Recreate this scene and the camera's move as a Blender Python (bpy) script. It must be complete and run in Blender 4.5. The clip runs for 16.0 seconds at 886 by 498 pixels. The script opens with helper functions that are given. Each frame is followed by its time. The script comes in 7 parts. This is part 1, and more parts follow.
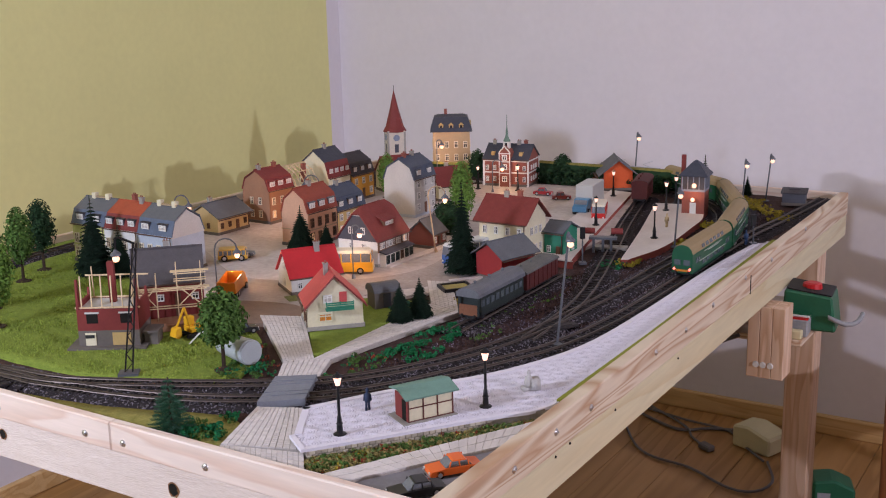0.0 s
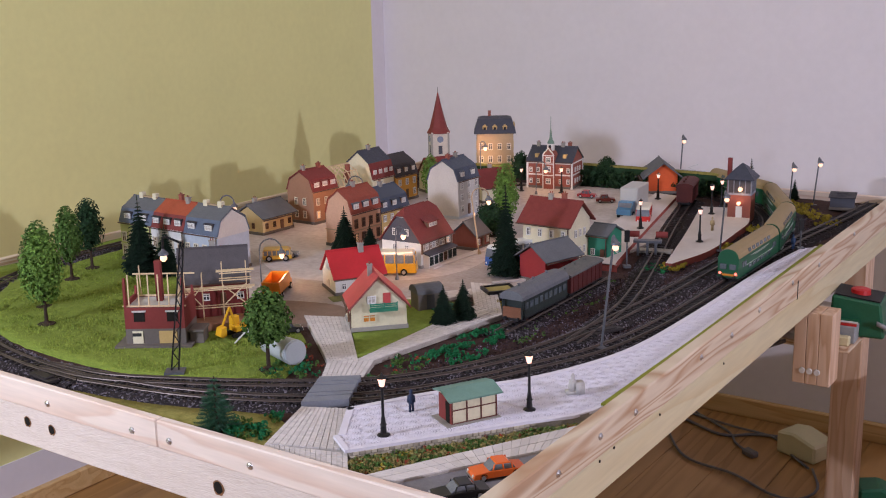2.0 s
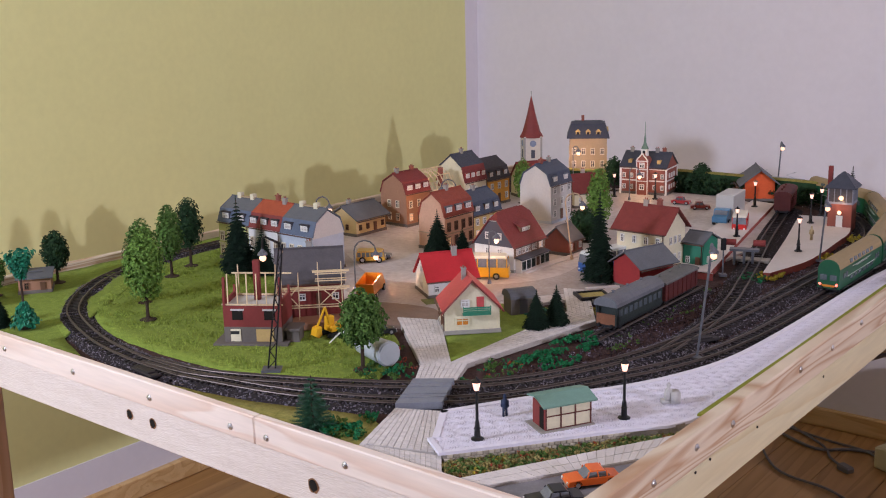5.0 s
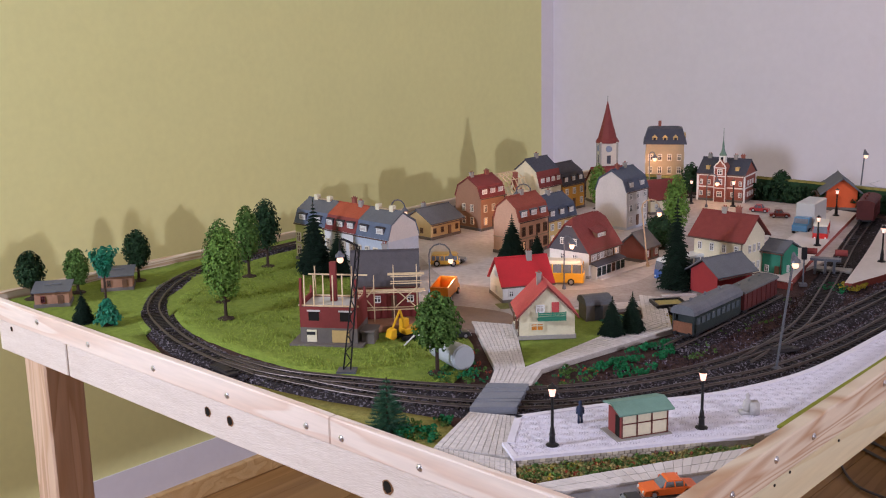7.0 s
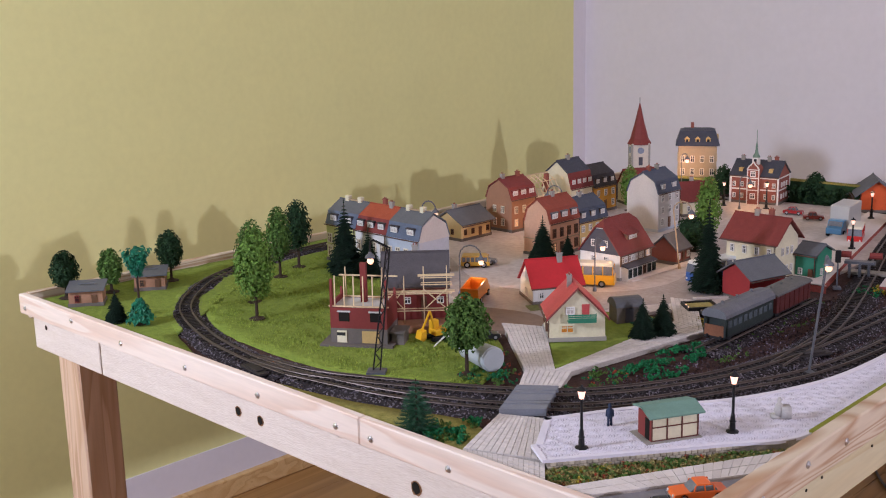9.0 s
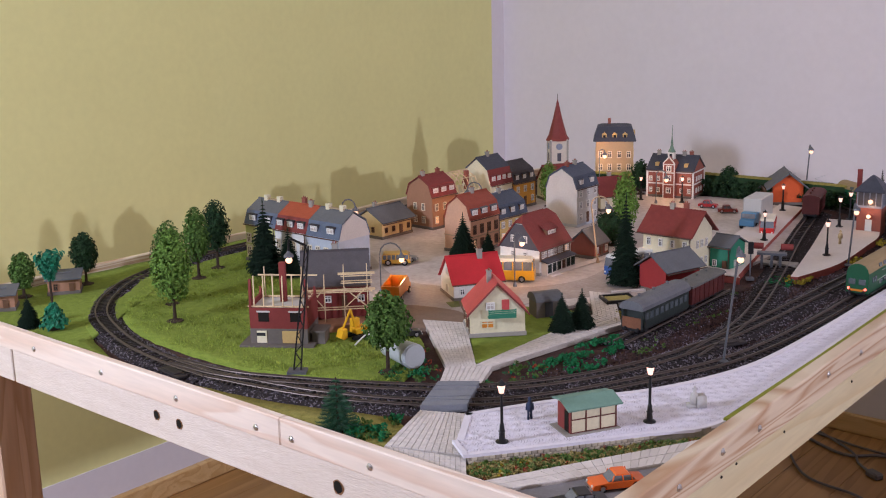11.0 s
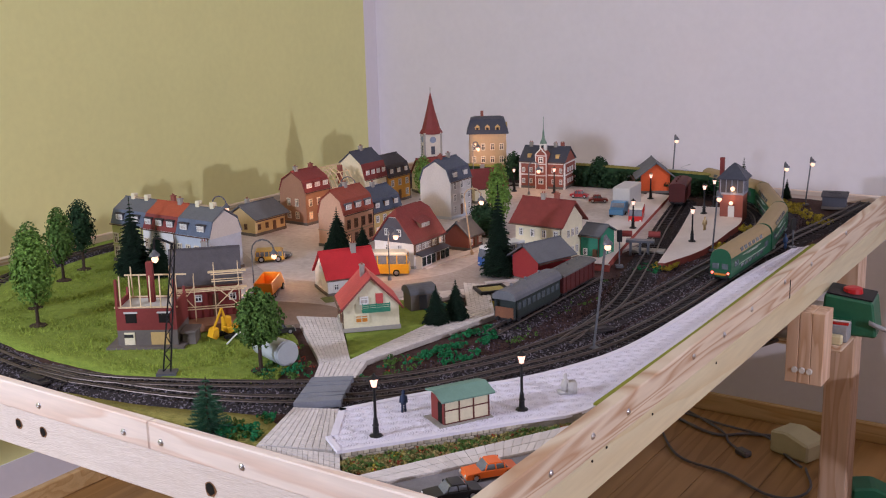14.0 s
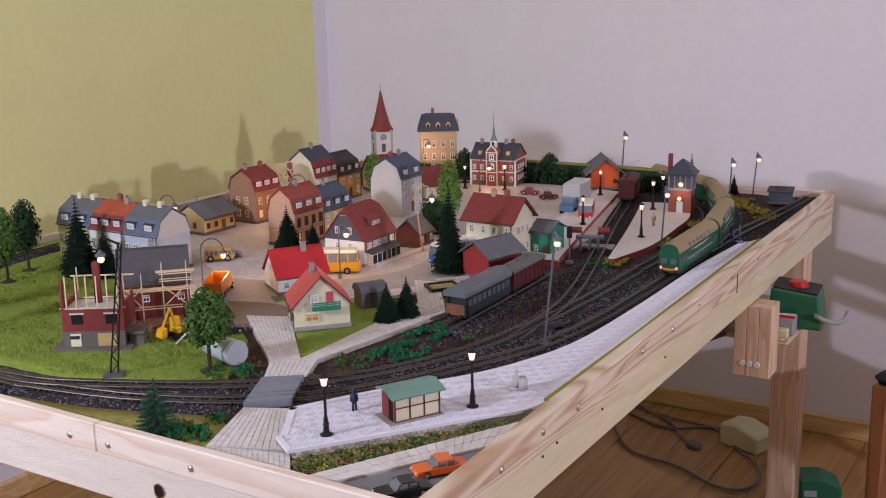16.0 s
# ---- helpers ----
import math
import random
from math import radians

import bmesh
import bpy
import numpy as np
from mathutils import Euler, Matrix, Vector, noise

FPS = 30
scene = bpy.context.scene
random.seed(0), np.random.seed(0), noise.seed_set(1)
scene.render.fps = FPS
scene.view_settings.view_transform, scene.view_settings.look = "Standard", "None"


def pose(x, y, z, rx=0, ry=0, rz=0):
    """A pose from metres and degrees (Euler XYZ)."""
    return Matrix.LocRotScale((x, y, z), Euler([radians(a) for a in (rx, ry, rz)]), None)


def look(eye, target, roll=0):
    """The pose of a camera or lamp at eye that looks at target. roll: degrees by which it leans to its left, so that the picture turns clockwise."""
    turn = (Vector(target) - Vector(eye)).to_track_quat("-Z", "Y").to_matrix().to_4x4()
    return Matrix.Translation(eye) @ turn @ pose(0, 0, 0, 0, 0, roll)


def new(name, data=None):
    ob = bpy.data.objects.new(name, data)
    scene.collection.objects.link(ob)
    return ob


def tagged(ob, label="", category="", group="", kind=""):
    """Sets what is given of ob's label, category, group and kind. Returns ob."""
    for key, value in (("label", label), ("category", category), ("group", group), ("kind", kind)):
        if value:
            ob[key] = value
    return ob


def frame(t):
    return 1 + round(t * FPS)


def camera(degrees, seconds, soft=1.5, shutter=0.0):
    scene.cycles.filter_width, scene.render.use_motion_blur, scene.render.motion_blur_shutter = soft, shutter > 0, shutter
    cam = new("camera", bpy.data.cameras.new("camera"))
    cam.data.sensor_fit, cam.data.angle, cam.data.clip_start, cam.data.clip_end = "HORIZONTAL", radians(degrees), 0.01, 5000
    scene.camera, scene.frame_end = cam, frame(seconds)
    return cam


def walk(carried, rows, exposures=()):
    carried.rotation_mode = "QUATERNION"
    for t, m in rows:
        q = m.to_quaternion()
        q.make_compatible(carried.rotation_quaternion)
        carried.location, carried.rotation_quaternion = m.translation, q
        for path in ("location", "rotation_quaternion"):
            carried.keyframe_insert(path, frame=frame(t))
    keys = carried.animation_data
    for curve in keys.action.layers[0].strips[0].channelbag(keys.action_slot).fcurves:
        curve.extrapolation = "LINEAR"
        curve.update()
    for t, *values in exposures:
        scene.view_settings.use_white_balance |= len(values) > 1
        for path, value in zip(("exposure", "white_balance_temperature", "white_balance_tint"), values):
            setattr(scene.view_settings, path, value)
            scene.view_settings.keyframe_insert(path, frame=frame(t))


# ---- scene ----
cam = camera(44.0, 16.0, 1.1)
PATH = [
    (0, (0.467, -0.728, 0.451), (-0.575, 0.916, -0.01), -1.3),
    (0.5, (0.466, -0.729, 0.452), (-0.589, 0.907, -0.009), -1.3),
    (1, (0.464, -0.729, 0.451), (-0.608, 0.896, -0.008), -1.3),
    (1.5, (0.463, -0.73, 0.451), (-0.627, 0.883, -0.006), -1.3),
    (2, (0.463, -0.73, 0.452), (-0.641, 0.873, -0.005), -1.3),
    (2.5, (0.462, -0.732, 0.452), (-0.656, 0.863, -0.004), -1.2),
    (3, (0.46, -0.734, 0.453), (-0.682, 0.844, -0.002), -1.3),
    (3.5, (0.459, -0.735, 0.452), (-0.71, 0.824, 0.001), -1.3),
    (4, (0.458, -0.736, 0.453), (-0.731, 0.808, 0.003), -1.3),
    (6.5, (0.45, -0.743, 0.455), (-0.854, 0.709, 0.013), -1.2),
    (7, (0.449, -0.744, 0.455), (-0.879, 0.686, 0.016), -1.2),
    (7.5, (0.447, -0.745, 0.455), (-0.9, 0.667, 0.017), -1.2),
    (8, (0.446, -0.747, 0.455), (-0.928, 0.64, 0.02), -1.2),
    (8.2, (0.447, -0.746, 0.456), (-0.936, 0.632, 0.02), -1.3),
    (10.5, (0.454, -0.741, 0.454), (-0.843, 0.717, 0.015), -1.4),
    (11, (0.456, -0.739, 0.454), (-0.812, 0.744, 0.012), -1.4),
    (11.5, (0.457, -0.737, 0.453), (-0.785, 0.767, 0.009), -1.4),
    (12, (0.459, -0.735, 0.453), (-0.749, 0.795, 0.006), -1.4),
    (12.5, (0.46, -0.733, 0.452), (-0.721, 0.818, 0.003), -1.4),
    (13, (0.462, -0.731, 0.452), (-0.69, 0.841, 0.0), -1.4),
    (13.5, (0.463, -0.73, 0.451), (-0.661, 0.861, -0.002), -1.4),
    (14, (0.464, -0.728, 0.451), (-0.631, 0.882, -0.005), -1.4),
    (14.5, (0.465, -0.727, 0.451), (-0.605, 0.899, -0.008), -1.4),
    (15, (0.466, -0.727, 0.451), (-0.581, 0.914, -0.009), -1.3),
    (15.5, (0.466, -0.725, 0.451), (-0.566, 0.924, -0.011), -1.3),
    (16, (0.467, -0.725, 0.451), (-0.556, 0.93, -0.012), -1.3),
]
walk(cam, [(t, look(eye, target, roll)) for t, eye, target, roll in PATH], [(0, -0.22, 6080, 23), (16, -0.22, 6080, 23)])

# ---- light ----
world = bpy.data.worlds.new("room_world")
scene.world = world
world.use_nodes = True
world.node_tree.nodes["Background"].inputs[0].default_value = (0.9, 0.85, 0.8, 1)
world.node_tree.nodes["Background"].inputs[1].default_value = 0.004


def area_lamp(name, eye, target, size, power, colour):
    lamp = bpy.data.lights.new(name, "AREA")
    lamp.shape, lamp.size, lamp.energy, lamp.color = "DISK", size, power, colour
    ob = new(name, lamp)
    ob.matrix_world = look(eye, target)
    return ob


# daylight from a window on the near left, a weaker low light from the right, a dim ceiling lamp as warm fill, and an
# added fill from the rear
area_lamp("left_window_light", (-1.12, -1.50, 0.80), (-0.4, 0.6, 0.0), 0.30, 40, (0.80, 0.88, 1.0))
# small unseen source, set where the wall shadows point back to
area_lamp("right_low_light", (2.975, -0.032, 0.783), (-0.9, 1.2, 0.1), 0.09, 54, (0.88, 0.90, 1.0))
area_lamp("ceiling_lamp", (0.2, 0.2, 1.78), (-0.3, 0.7, 0.0), 0.5, 2.5, (1.0, 0.74, 0.62))
# broad fill added behind the viewpoint to brighten the walls
area_lamp("rear_fill_light", (0.9, -2.3, 0.9), (-0.5, 1.0, 0.3), 1.0, 2.2, (0.86, 0.90, 1.0))


# ---- materials ----
def mat(name, colour, rough=0.8, vary=0.15, scale=60.0, bump=0.0, metal=0.0, fine=0.0, each=0.0, colour2=None, stretch=None, spec=0.3):
    """Two scales of noise over a base colour, with fine relief; each: variation from piece to piece."""
    m = bpy.data.materials.new(name)
    m.use_nodes = True
    nt = m.node_tree
    b = nt.nodes["Principled BSDF"]
    b.inputs["Roughness"].default_value, b.inputs["Metallic"].default_value = rough, metal
    b.inputs["Specular IOR Level"].default_value = spec
    tc = nt.nodes.new("ShaderNodeTexCoord")
    src = tc.outputs["Object"]
    if stretch:
        mp = nt.nodes.new("ShaderNodeMapping")
        mp.inputs["Scale"].default_value = stretch
        nt.links.new(src, mp.inputs["Vector"])
        src = mp.outputs["Vector"]
    n1, n2 = nt.nodes.new("ShaderNodeTexNoise"), nt.nodes.new("ShaderNodeTexNoise")
    n1.inputs["Scale"].default_value, n1.inputs["Detail"].default_value = scale, 4
    n2.inputs["Scale"].default_value, n2.inputs["Detail"].default_value = scale * 7, 3
    for n in (n1, n2):
        nt.links.new(src, n.inputs["Vector"])
    add = nt.nodes.new("ShaderNodeMath")
    add.operation = "MULTIPLY_ADD"
    add.inputs[1].default_value = 0.55
    nt.links.new(n2.outputs["Fac"], add.inputs[0])
    half = nt.nodes.new("ShaderNodeMath")
    half.operation = "MULTIPLY"
    half.inputs[1].default_value = 0.45
    nt.links.new(n1.outputs["Fac"], half.inputs[0])
    nt.links.new(half.outputs[0], add.inputs[2])
    ramp = nt.nodes.new("ShaderNodeValToRGB")
    c = Vector(colour)
    lo = c * (1 - vary) if colour2 is None else c
    hi = c * (1 + vary) if colour2 is None else Vector(colour2)
    ramp.color_ramp.elements[0].position, ramp.color_ramp.elements[1].position = 0.32, 0.68
    ramp.color_ramp.elements[0].color = (*[min(v, 0.9) for v in lo], 1)
    ramp.color_ramp.elements[1].color = (*[min(v, 0.9) for v in hi], 1)
    nt.links.new(add.outputs[0], ramp.inputs[0])
    out = ramp.outputs[0]
    if each:
        oi = nt.nodes.new("ShaderNodeObjectInfo")
        geo = nt.nodes.new("ShaderNodeNewGeometry")
        s = nt.nodes.new("ShaderNodeMath")
        s.operation = "ADD"
        nt.links.new(oi.outputs["Random"], s.inputs[0])
        nt.links.new(geo.outputs["Random Per Island"], s.inputs[1])
        f = nt.nodes.new("ShaderNodeMath")
        f.operation = "FRACT"
        nt.links.new(s.outputs[0], f.inputs[0])
        mr = nt.nodes.new("ShaderNodeMapRange")
        mr.inputs[3].default_value, mr.inputs[4].default_value = 1 - each, 1 + each
        nt.links.new(f.outputs[0], mr.inputs[0])
        hsv = nt.nodes.new("ShaderNodeHueSaturation")
        nt.links.new(mr.outputs[0], hsv.inputs["Value"])
        nt.links.new(out, hsv.inputs["Color"])
        out = hsv.outputs[0]
    nt.links.new(out, b.inputs["Base Color"])
    if bump:
        bp = nt.nodes.new("ShaderNodeBump")
        bp.inputs["Strength"].default_value, bp.inputs["Distance"].default_value = bump, 0.002
        nt.links.new(add.outputs[0], bp.inputs["Height"])
        nt.links.new(bp.outputs[0], b.inputs["Normal"])
    return m


def glow(name, colour, strength):
    m = bpy.data.materials.new(name)
    m.use_nodes = True
    b = m.node_tree.nodes["Principled BSDF"]
    b.inputs["Base Color"].default_value = (*colour, 1)
    b.inputs["Emission Color"].default_value = (*colour, 1)
    b.inputs["Emission Strength"].default_value = strength
    return m


def wood(name, c1, c2, scale=14.0, along="x", rough=0.55, squash=22.0):
    """Sawn timber: long wavy grain with knots."""
    m = bpy.data.materials.new(name)
    m.use_nodes = True
    nt = m.node_tree
    b = nt.nodes["Principled BSDF"]
    b.inputs["Roughness"].default_value = rough
    tc, mp = nt.nodes.new("ShaderNodeTexCoord"), nt.nodes.new("ShaderNodeMapping")
    s = [scale * squash / 10] * 3
    s["xyz".index(along)] = scale / 10
    mp.inputs["Scale"].default_value = s
    nt.links.new(tc.outputs["Object"], mp.inputs["Vector"])
    n = nt.nodes.new("ShaderNodeTexNoise")
    n.inputs["Scale"].default_value, n.inputs["Detail"].default_value, n.inputs["Distortion"].default_value = 1.0, 6, 1.3
    nt.links.new(mp.outputs[0], n.inputs["Vector"])
    w = nt.nodes.new("ShaderNodeMath")
    w.operation = "SINE"
    k = nt.nodes.new("ShaderNodeMath")
    k.operation = "MULTIPLY"
    k.inputs[1].default_value = 34.0
    nt.links.new(n.outputs["Fac"], k.inputs[0])
    nt.links.new(k.outputs[0], w.inputs[0])
    ramp = nt.nodes.new("ShaderNodeValToRGB")
    ramp.color_ramp.elements[0].position, ramp.color_ramp.elements[1].position = 0.0, 0.9
    ramp.color_ramp.elements[0].color, ramp.color_ramp.elements[1].color = (*c1, 1), (*c2, 1)
    mr = nt.nodes.new("ShaderNodeMapRange")
    mr.inputs[1].default_value = -1
    nt.links.new(w.outputs[0], mr.inputs[0])
    nt.links.new(mr.outputs[0], ramp.inputs[0])
    nt.links.new(ramp.outputs[0], b.inputs["Base Color"])
    bp = nt.nodes.new("ShaderNodeBump")
    bp.inputs["Strength"].default_value, bp.inputs["Distance"].default_value = 0.15, 0.001
    nt.links.new(n.outputs["Fac"], bp.inputs["Height"])
    nt.links.new(bp.outputs[0], b.inputs["Normal"])
    return m


def grain(name, early, late, stretch, rings=9.0, rough=0.55, fibre=14.0, knots=0.0, line=0.9):
    """Sawn softwood: contour rings of a stretched noise, fine fibres, and dark knots if wanted."""
    m = bpy.data.materials.new(name)
    m.use_nodes = True
    nt = m.node_tree
    b = nt.nodes["Principled BSDF"]
    b.inputs["Roughness"].default_value = rough
    b.inputs["Specular IOR Level"].default_value = 0.3
    tc, mp = nt.nodes.new("ShaderNodeTexCoord"), nt.nodes.new("ShaderNodeMapping")
    mp.inputs["Scale"].default_value = stretch
    nt.links.new(tc.outputs["Object"], mp.inputs["Vector"])

    def tex(scale, detail, bend):
        n = nt.nodes.new("ShaderNodeTexNoise")
        n.inputs["Scale"].default_value, n.inputs["Detail"].default_value, n.inputs["Distortion"].default_value = scale, detail, bend
        nt.links.new(mp.outputs[0], n.inputs["Vector"])
        return n.outputs["Fac"]

    def calc(op, a, c):
        n = nt.nodes.new("ShaderNodeMath")
        n.operation = op
        for k, v in enumerate((a, c)):
            if isinstance(v, (int, float)):
                n.inputs[k].default_value = v
            else:
                nt.links.new(v, n.inputs[k])
        return n.outputs[0]

    big = tex(1.0, 1.5, 0.5)
    fine = tex(fibre, 3, 0.2)
    ring = calc("FRACT", calc("MULTIPLY", calc("ADD", big, calc("MULTIPLY", fine, 0.015)), rings), 0.0)
    ramp = nt.nodes.new("ShaderNodeValToRGB")
    e = ramp.color_ramp.elements
    e[0].position, e[1].position = 0.30, line
    e[0].color, e[1].color = (*early, 1), (*late, 1)
    e.new(1.0).color = (*early, 1)
    nt.links.new(ring, ramp.inputs[0])
    hsv = nt.nodes.new("ShaderNodeHueSaturation")
    nt.links.new(calc("ADD", calc("MULTIPLY", fine, 0.30), 0.85), hsv.inputs["Value"])
    nt.links.new(ramp.outputs[0], hsv.inputs["Color"])
    out = hsv.outputs[0]
    if knots:
        vo = nt.nodes.new("ShaderNodeTexVoronoi")
        vo.inputs["Scale"].default_value = knots
        half = nt.nodes.new("ShaderNodeMapping")
        half.inputs["Scale"].default_value = [max(v / max(stretch), 0.45) for v in stretch]
        nt.links.new(tc.outputs["Object"], half.inputs["Vector"])
        nt.links.new(half.outputs[0], vo.inputs["Vector"])
        k = nt.nodes.new("ShaderNodeMapRange")
        k.inputs[1].default_value, k.inputs[2].default_value = 0.05, 0.13
        k.inputs[3].default_value, k.inputs[4].default_value = 0.85, 0.0
        nt.links.new(vo.outputs["Distance"], k.inputs[0])
        mix = nt.nodes.new("ShaderNodeMix")
        mix.data_type = "RGBA"
        nt.links.new(k.outputs[0], mix.inputs[0])
        nt.links.new(out, mix.inputs[6])
        mix.inputs[7].default_value = (late[0] * .35, late[1] * .28, late[2] * .25, 1)
        out = mix.outputs[2]
    nt.links.new(out, b.inputs["Base Color"])
    bp = nt.nodes.new("ShaderNodeBump")
    bp.inputs["Strength"].default_value, bp.inputs["Distance"].default_value = 0.25, 0.001
    nt.links.new(fine, bp.inputs["Height"])
    nt.links.new(bp.outputs[0], b.inputs["Normal"])
    return m


PINE = grain("pine", (0.80, 0.685, 0.60), (0.72, 0.55, 0.45), (2.2, 20, 24), 5, fibre=7)
PINE_Y = grain("pine_lengthwise", (0.66, 0.55, 0.41), (0.45, 0.28, 0.165), (10, 1.9, 34), 9, fibre=5, line=0.72)
PINE_SAP = grain("yellowish_sapwood", (0.62, 0.55, 0.36), (0.57, 0.47, 0.28), (10, 1.5, 16), 4, fibre=9)
PINE_ROUGH = mat("sawn_pine", (0.66, 0.565, 0.49), 0.8, 0.05, 110, 1.1, colour2=(0.80, 0.715, 0.645), stretch=(0.14, 1, 1))
LEG = grain("pine_leg", (0.68, 0.49, 0.35), (0.55, 0.35, 0.22), (26, 26, 2.0), 6, fibre=6, knots=5)
FLOOR = grain("floor_boards", (0.40, 0.215, 0.075), (0.31, 0.155, 0.048), (16, 1.1, 16), 6, rough=0.35, fibre=6, knots=6)
YELLOW = mat("yellow_wall_paint", (0.72, 0.695, 0.315), 0.9, 0.03, 8, 0.1)
WHITEWALL = mat("white_wall_paint", (0.715, 0.675, 0.70), 0.9, 0.025, 8, 0.1)
CEIL = mat("ceiling_paint", (0.82, 0.80, 0.76), 0.9, 0.02, 5)
STEEL = mat("steel", (0.55, 0.55, 0.56), 0.3, 0.08, 300, metal=1.0)
# flat black painted for the unlit depth of holes, openings and plank gaps
BLACK = mat("black_hole", (0.01, 0.008, 0.006), 0.9, 0.2)
EARTH = mat("brown_earth", (0.024, 0.012, 0.010), 0.95, 0.4, 110, 0.9, colour2=(0.085, 0.042, 0.036))
GRASS = mat("static_grass", (0.115, 0.17, 0.02), 0.95, 0.2, 110, 1.0, colour2=(0.26, 0.335, 0.05))
DRYGRASS = mat("dry_grass", (0.18, 0.175, 0.035), 0.95, 0.2, 90, 1.0, colour2=(0.42, 0.38, 0.11))
STREET = mat("street_card", (0.42, 0.36, 0.33), 0.8, 0.12, 14, 0.15, colour2=(0.60, 0.54, 0.51))
ROAD = mat("road_grey", (0.20, 0.19, 0.20), 0.8, 0.12, 50, 0.2)
SLAB = mat("pale_slab", (0.62, 0.57, 0.54), 0.85, 0.08, 90, 0.15, each=0.07)
JOINT = mat("slab_joint", (0.44, 0.395, 0.35), 0.9, 0.2, 100)
SETT = mat("pale_sett", (0.72, 0.69, 0.76), 0.8, 0.05, 120, 0.2, each=0.06)
SETTJ = mat("sett_joint", (0.42, 0.39, 0.47), 0.85, 0.1, 120)
BALLAST = mat("ballast_stone", (0.030, 0.025, 0.030), 0.7, 0.4, 420, 0.3, each=0.6, colour2=(0.21, 0.18, 0.21), spec=0.5)
RAIL = mat("rail_steel", (0.11, 0.085, 0.072), 0.42, 0.2, 120, metal=0.45)
SLEEPER = mat("sleeper_black", (0.025, 0.02, 0.02), 0.6, 0.3, 150)
STONEWALL = mat("platform_stone", (0.30, 0.26, 0.21), 0.9, 0.3, 260, 0.5)
REDBRICK = mat("platform_red_brick", (0.30, 0.07, 0.055), 0.85, 0.2, 200, 0.3)
IRON = mat("black_iron", (0.012, 0.012, 0.013), 0.4, 0.2, 200)
GREYMETAL = mat("grey_lamp_metal", (0.12, 0.125, 0.14), 0.4, 0.15, 200, metal=0.3)
BULB = glow("lit_bulb", (1.0, 0.60, 0.36), 1.5)
LANTERN = glow("lit_lantern_glass", (1.0, 0.60, 0.44), 1.4)
GREENPL = mat("green_plastic", (0.02, 0.12, 0.06), 0.4, 0.1, 40)
GREYPL = mat("grey_plastic", (0.30, 0.31, 0.32), 0.5, 0.1, 40)
REDPL = mat("red_plastic", (0.5, 0.02, 0.02), 0.35, 0.05, 40)
CABLE = mat("grey_black_cable", (0.15, 0.14, 0.145), 0.5, 0.1, 40)
CREAMPL = mat("cream_plastic", (0.62, 0.56, 0.34), 0.5, 0.05, 40)


def paint(name, c, rough=0.7, vary=0.08, scale=45, bump=0.15, **k):
    return mat(name, c, rough, vary, scale, bump, **k)


W = dict(
    amber=paint("amber_render", (0.66, 0.34, 0.06)),
    white=paint("white_render", (0.68, 0.66, 0.62)), cream=paint("cream_render", (0.66, 0.60, 0.42)),
    palegrey=paint("pale_grey_render", (0.52, 0.50, 0.47)), yellow=paint("yellow_render", (0.60, 0.44, 0.21)),
    brown=paint("brown_render", (0.33, 0.17, 0.10)), pink=paint("pink_render", (0.58, 0.34, 0.22)),
    lime=paint("lime_yellow_render", (0.55, 0.56, 0.22)), orange=paint("orange_brick", (0.62, 0.10, 0.025)),
    red=paint("red_boards", (0.30, 0.03, 0.03)), maroon=paint("brown_red_timber", (0.13, 0.04, 0.03)), darkred=paint("dark_red_brick", (0.20, 0.035, 0.03)),
    brick=paint("red_brick", (0.26, 0.08, 0.055)), green=paint("green_boards", (0.03, 0.20, 0.12)),
    bluegrey=paint("blue_grey_render", (0.42, 0.46, 0.52)), slate=paint("slate_boards", (0.07, 0.07, 0.085)),
    timber=paint("brown_boards", (0.16, 0.09, 0.05)), tan=paint("tan_render", (0.37, 0.275, 0.165)), ochre=paint("ochre_render", (0.52, 0.36, 0.14)),
    grey=paint("grey_base", (0.14, 0.12, 0.105)), stone=paint("stone_base", (0.30, 0.28, 0.25)),
)
R = dict(
    rust=paint("rust_red_tiles", (0.36, 0.075, 0.035), 0.6, 0.15, 120, 0.4),
    red=paint("red_roof_tiles", (0.19, 0.035, 0.03), 0.6, 0.15, 120, 0.4), bright=paint("bright_red_roof", (0.46, 0.02, 0.025), 0.55, 0.1, 100, 0.3),
    coral=paint("coral_roof", (0.50, 0.075, 0.07), 0.6, 0.12, 100, 0.3), orange=paint("orange_roof_tiles", (0.27, 0.06, 0.035), 0.6, 0.15, 120, 0.4),
    slate=paint("slate_roof", (0.05, 0.055, 0.075), 0.5, 0.2, 130, 0.4), brownslate=paint("brown_slate_roof", (0.075, 0.068, 0.072), 0.6, 0.2, 90, 0.4), grey=paint("grey_roof_felt", (0.115, 0.12, 0.13), 0.65, 0.15, 60, 0.3),
    blue=paint("blue_slate_roof", (0.095, 0.12, 0.175), 0.4, 0.2, 120, 0.3), navy=paint("navy_slate_roof", (0.06, 0.075, 0.11), 0.45, 0.2, 120, 0.3), dark=paint("dark_roof", (0.045, 0.04, 0.045), 0.6, 0.2, 120, 0.4),
    green=paint("green_felt_roof", (0.15, 0.27, 0.22), 0.7, 0.1, 80, 0.3),
)
FRAME = paint("white_window_frame", (0.72, 0.70, 0.66), 0.5, 0.04)
FRAMEBR = paint("brown_window_frame", (0.14, 0.07, 0.04), 0.5, 0.08)
PANE = mat("dark_window_glass", (0.03, 0.03, 0.035), 0.12, 0.2, 60, spec=0.6)
PANELIT = glow("lit_window", (1.0, 0.62, 0.30), 0.55)
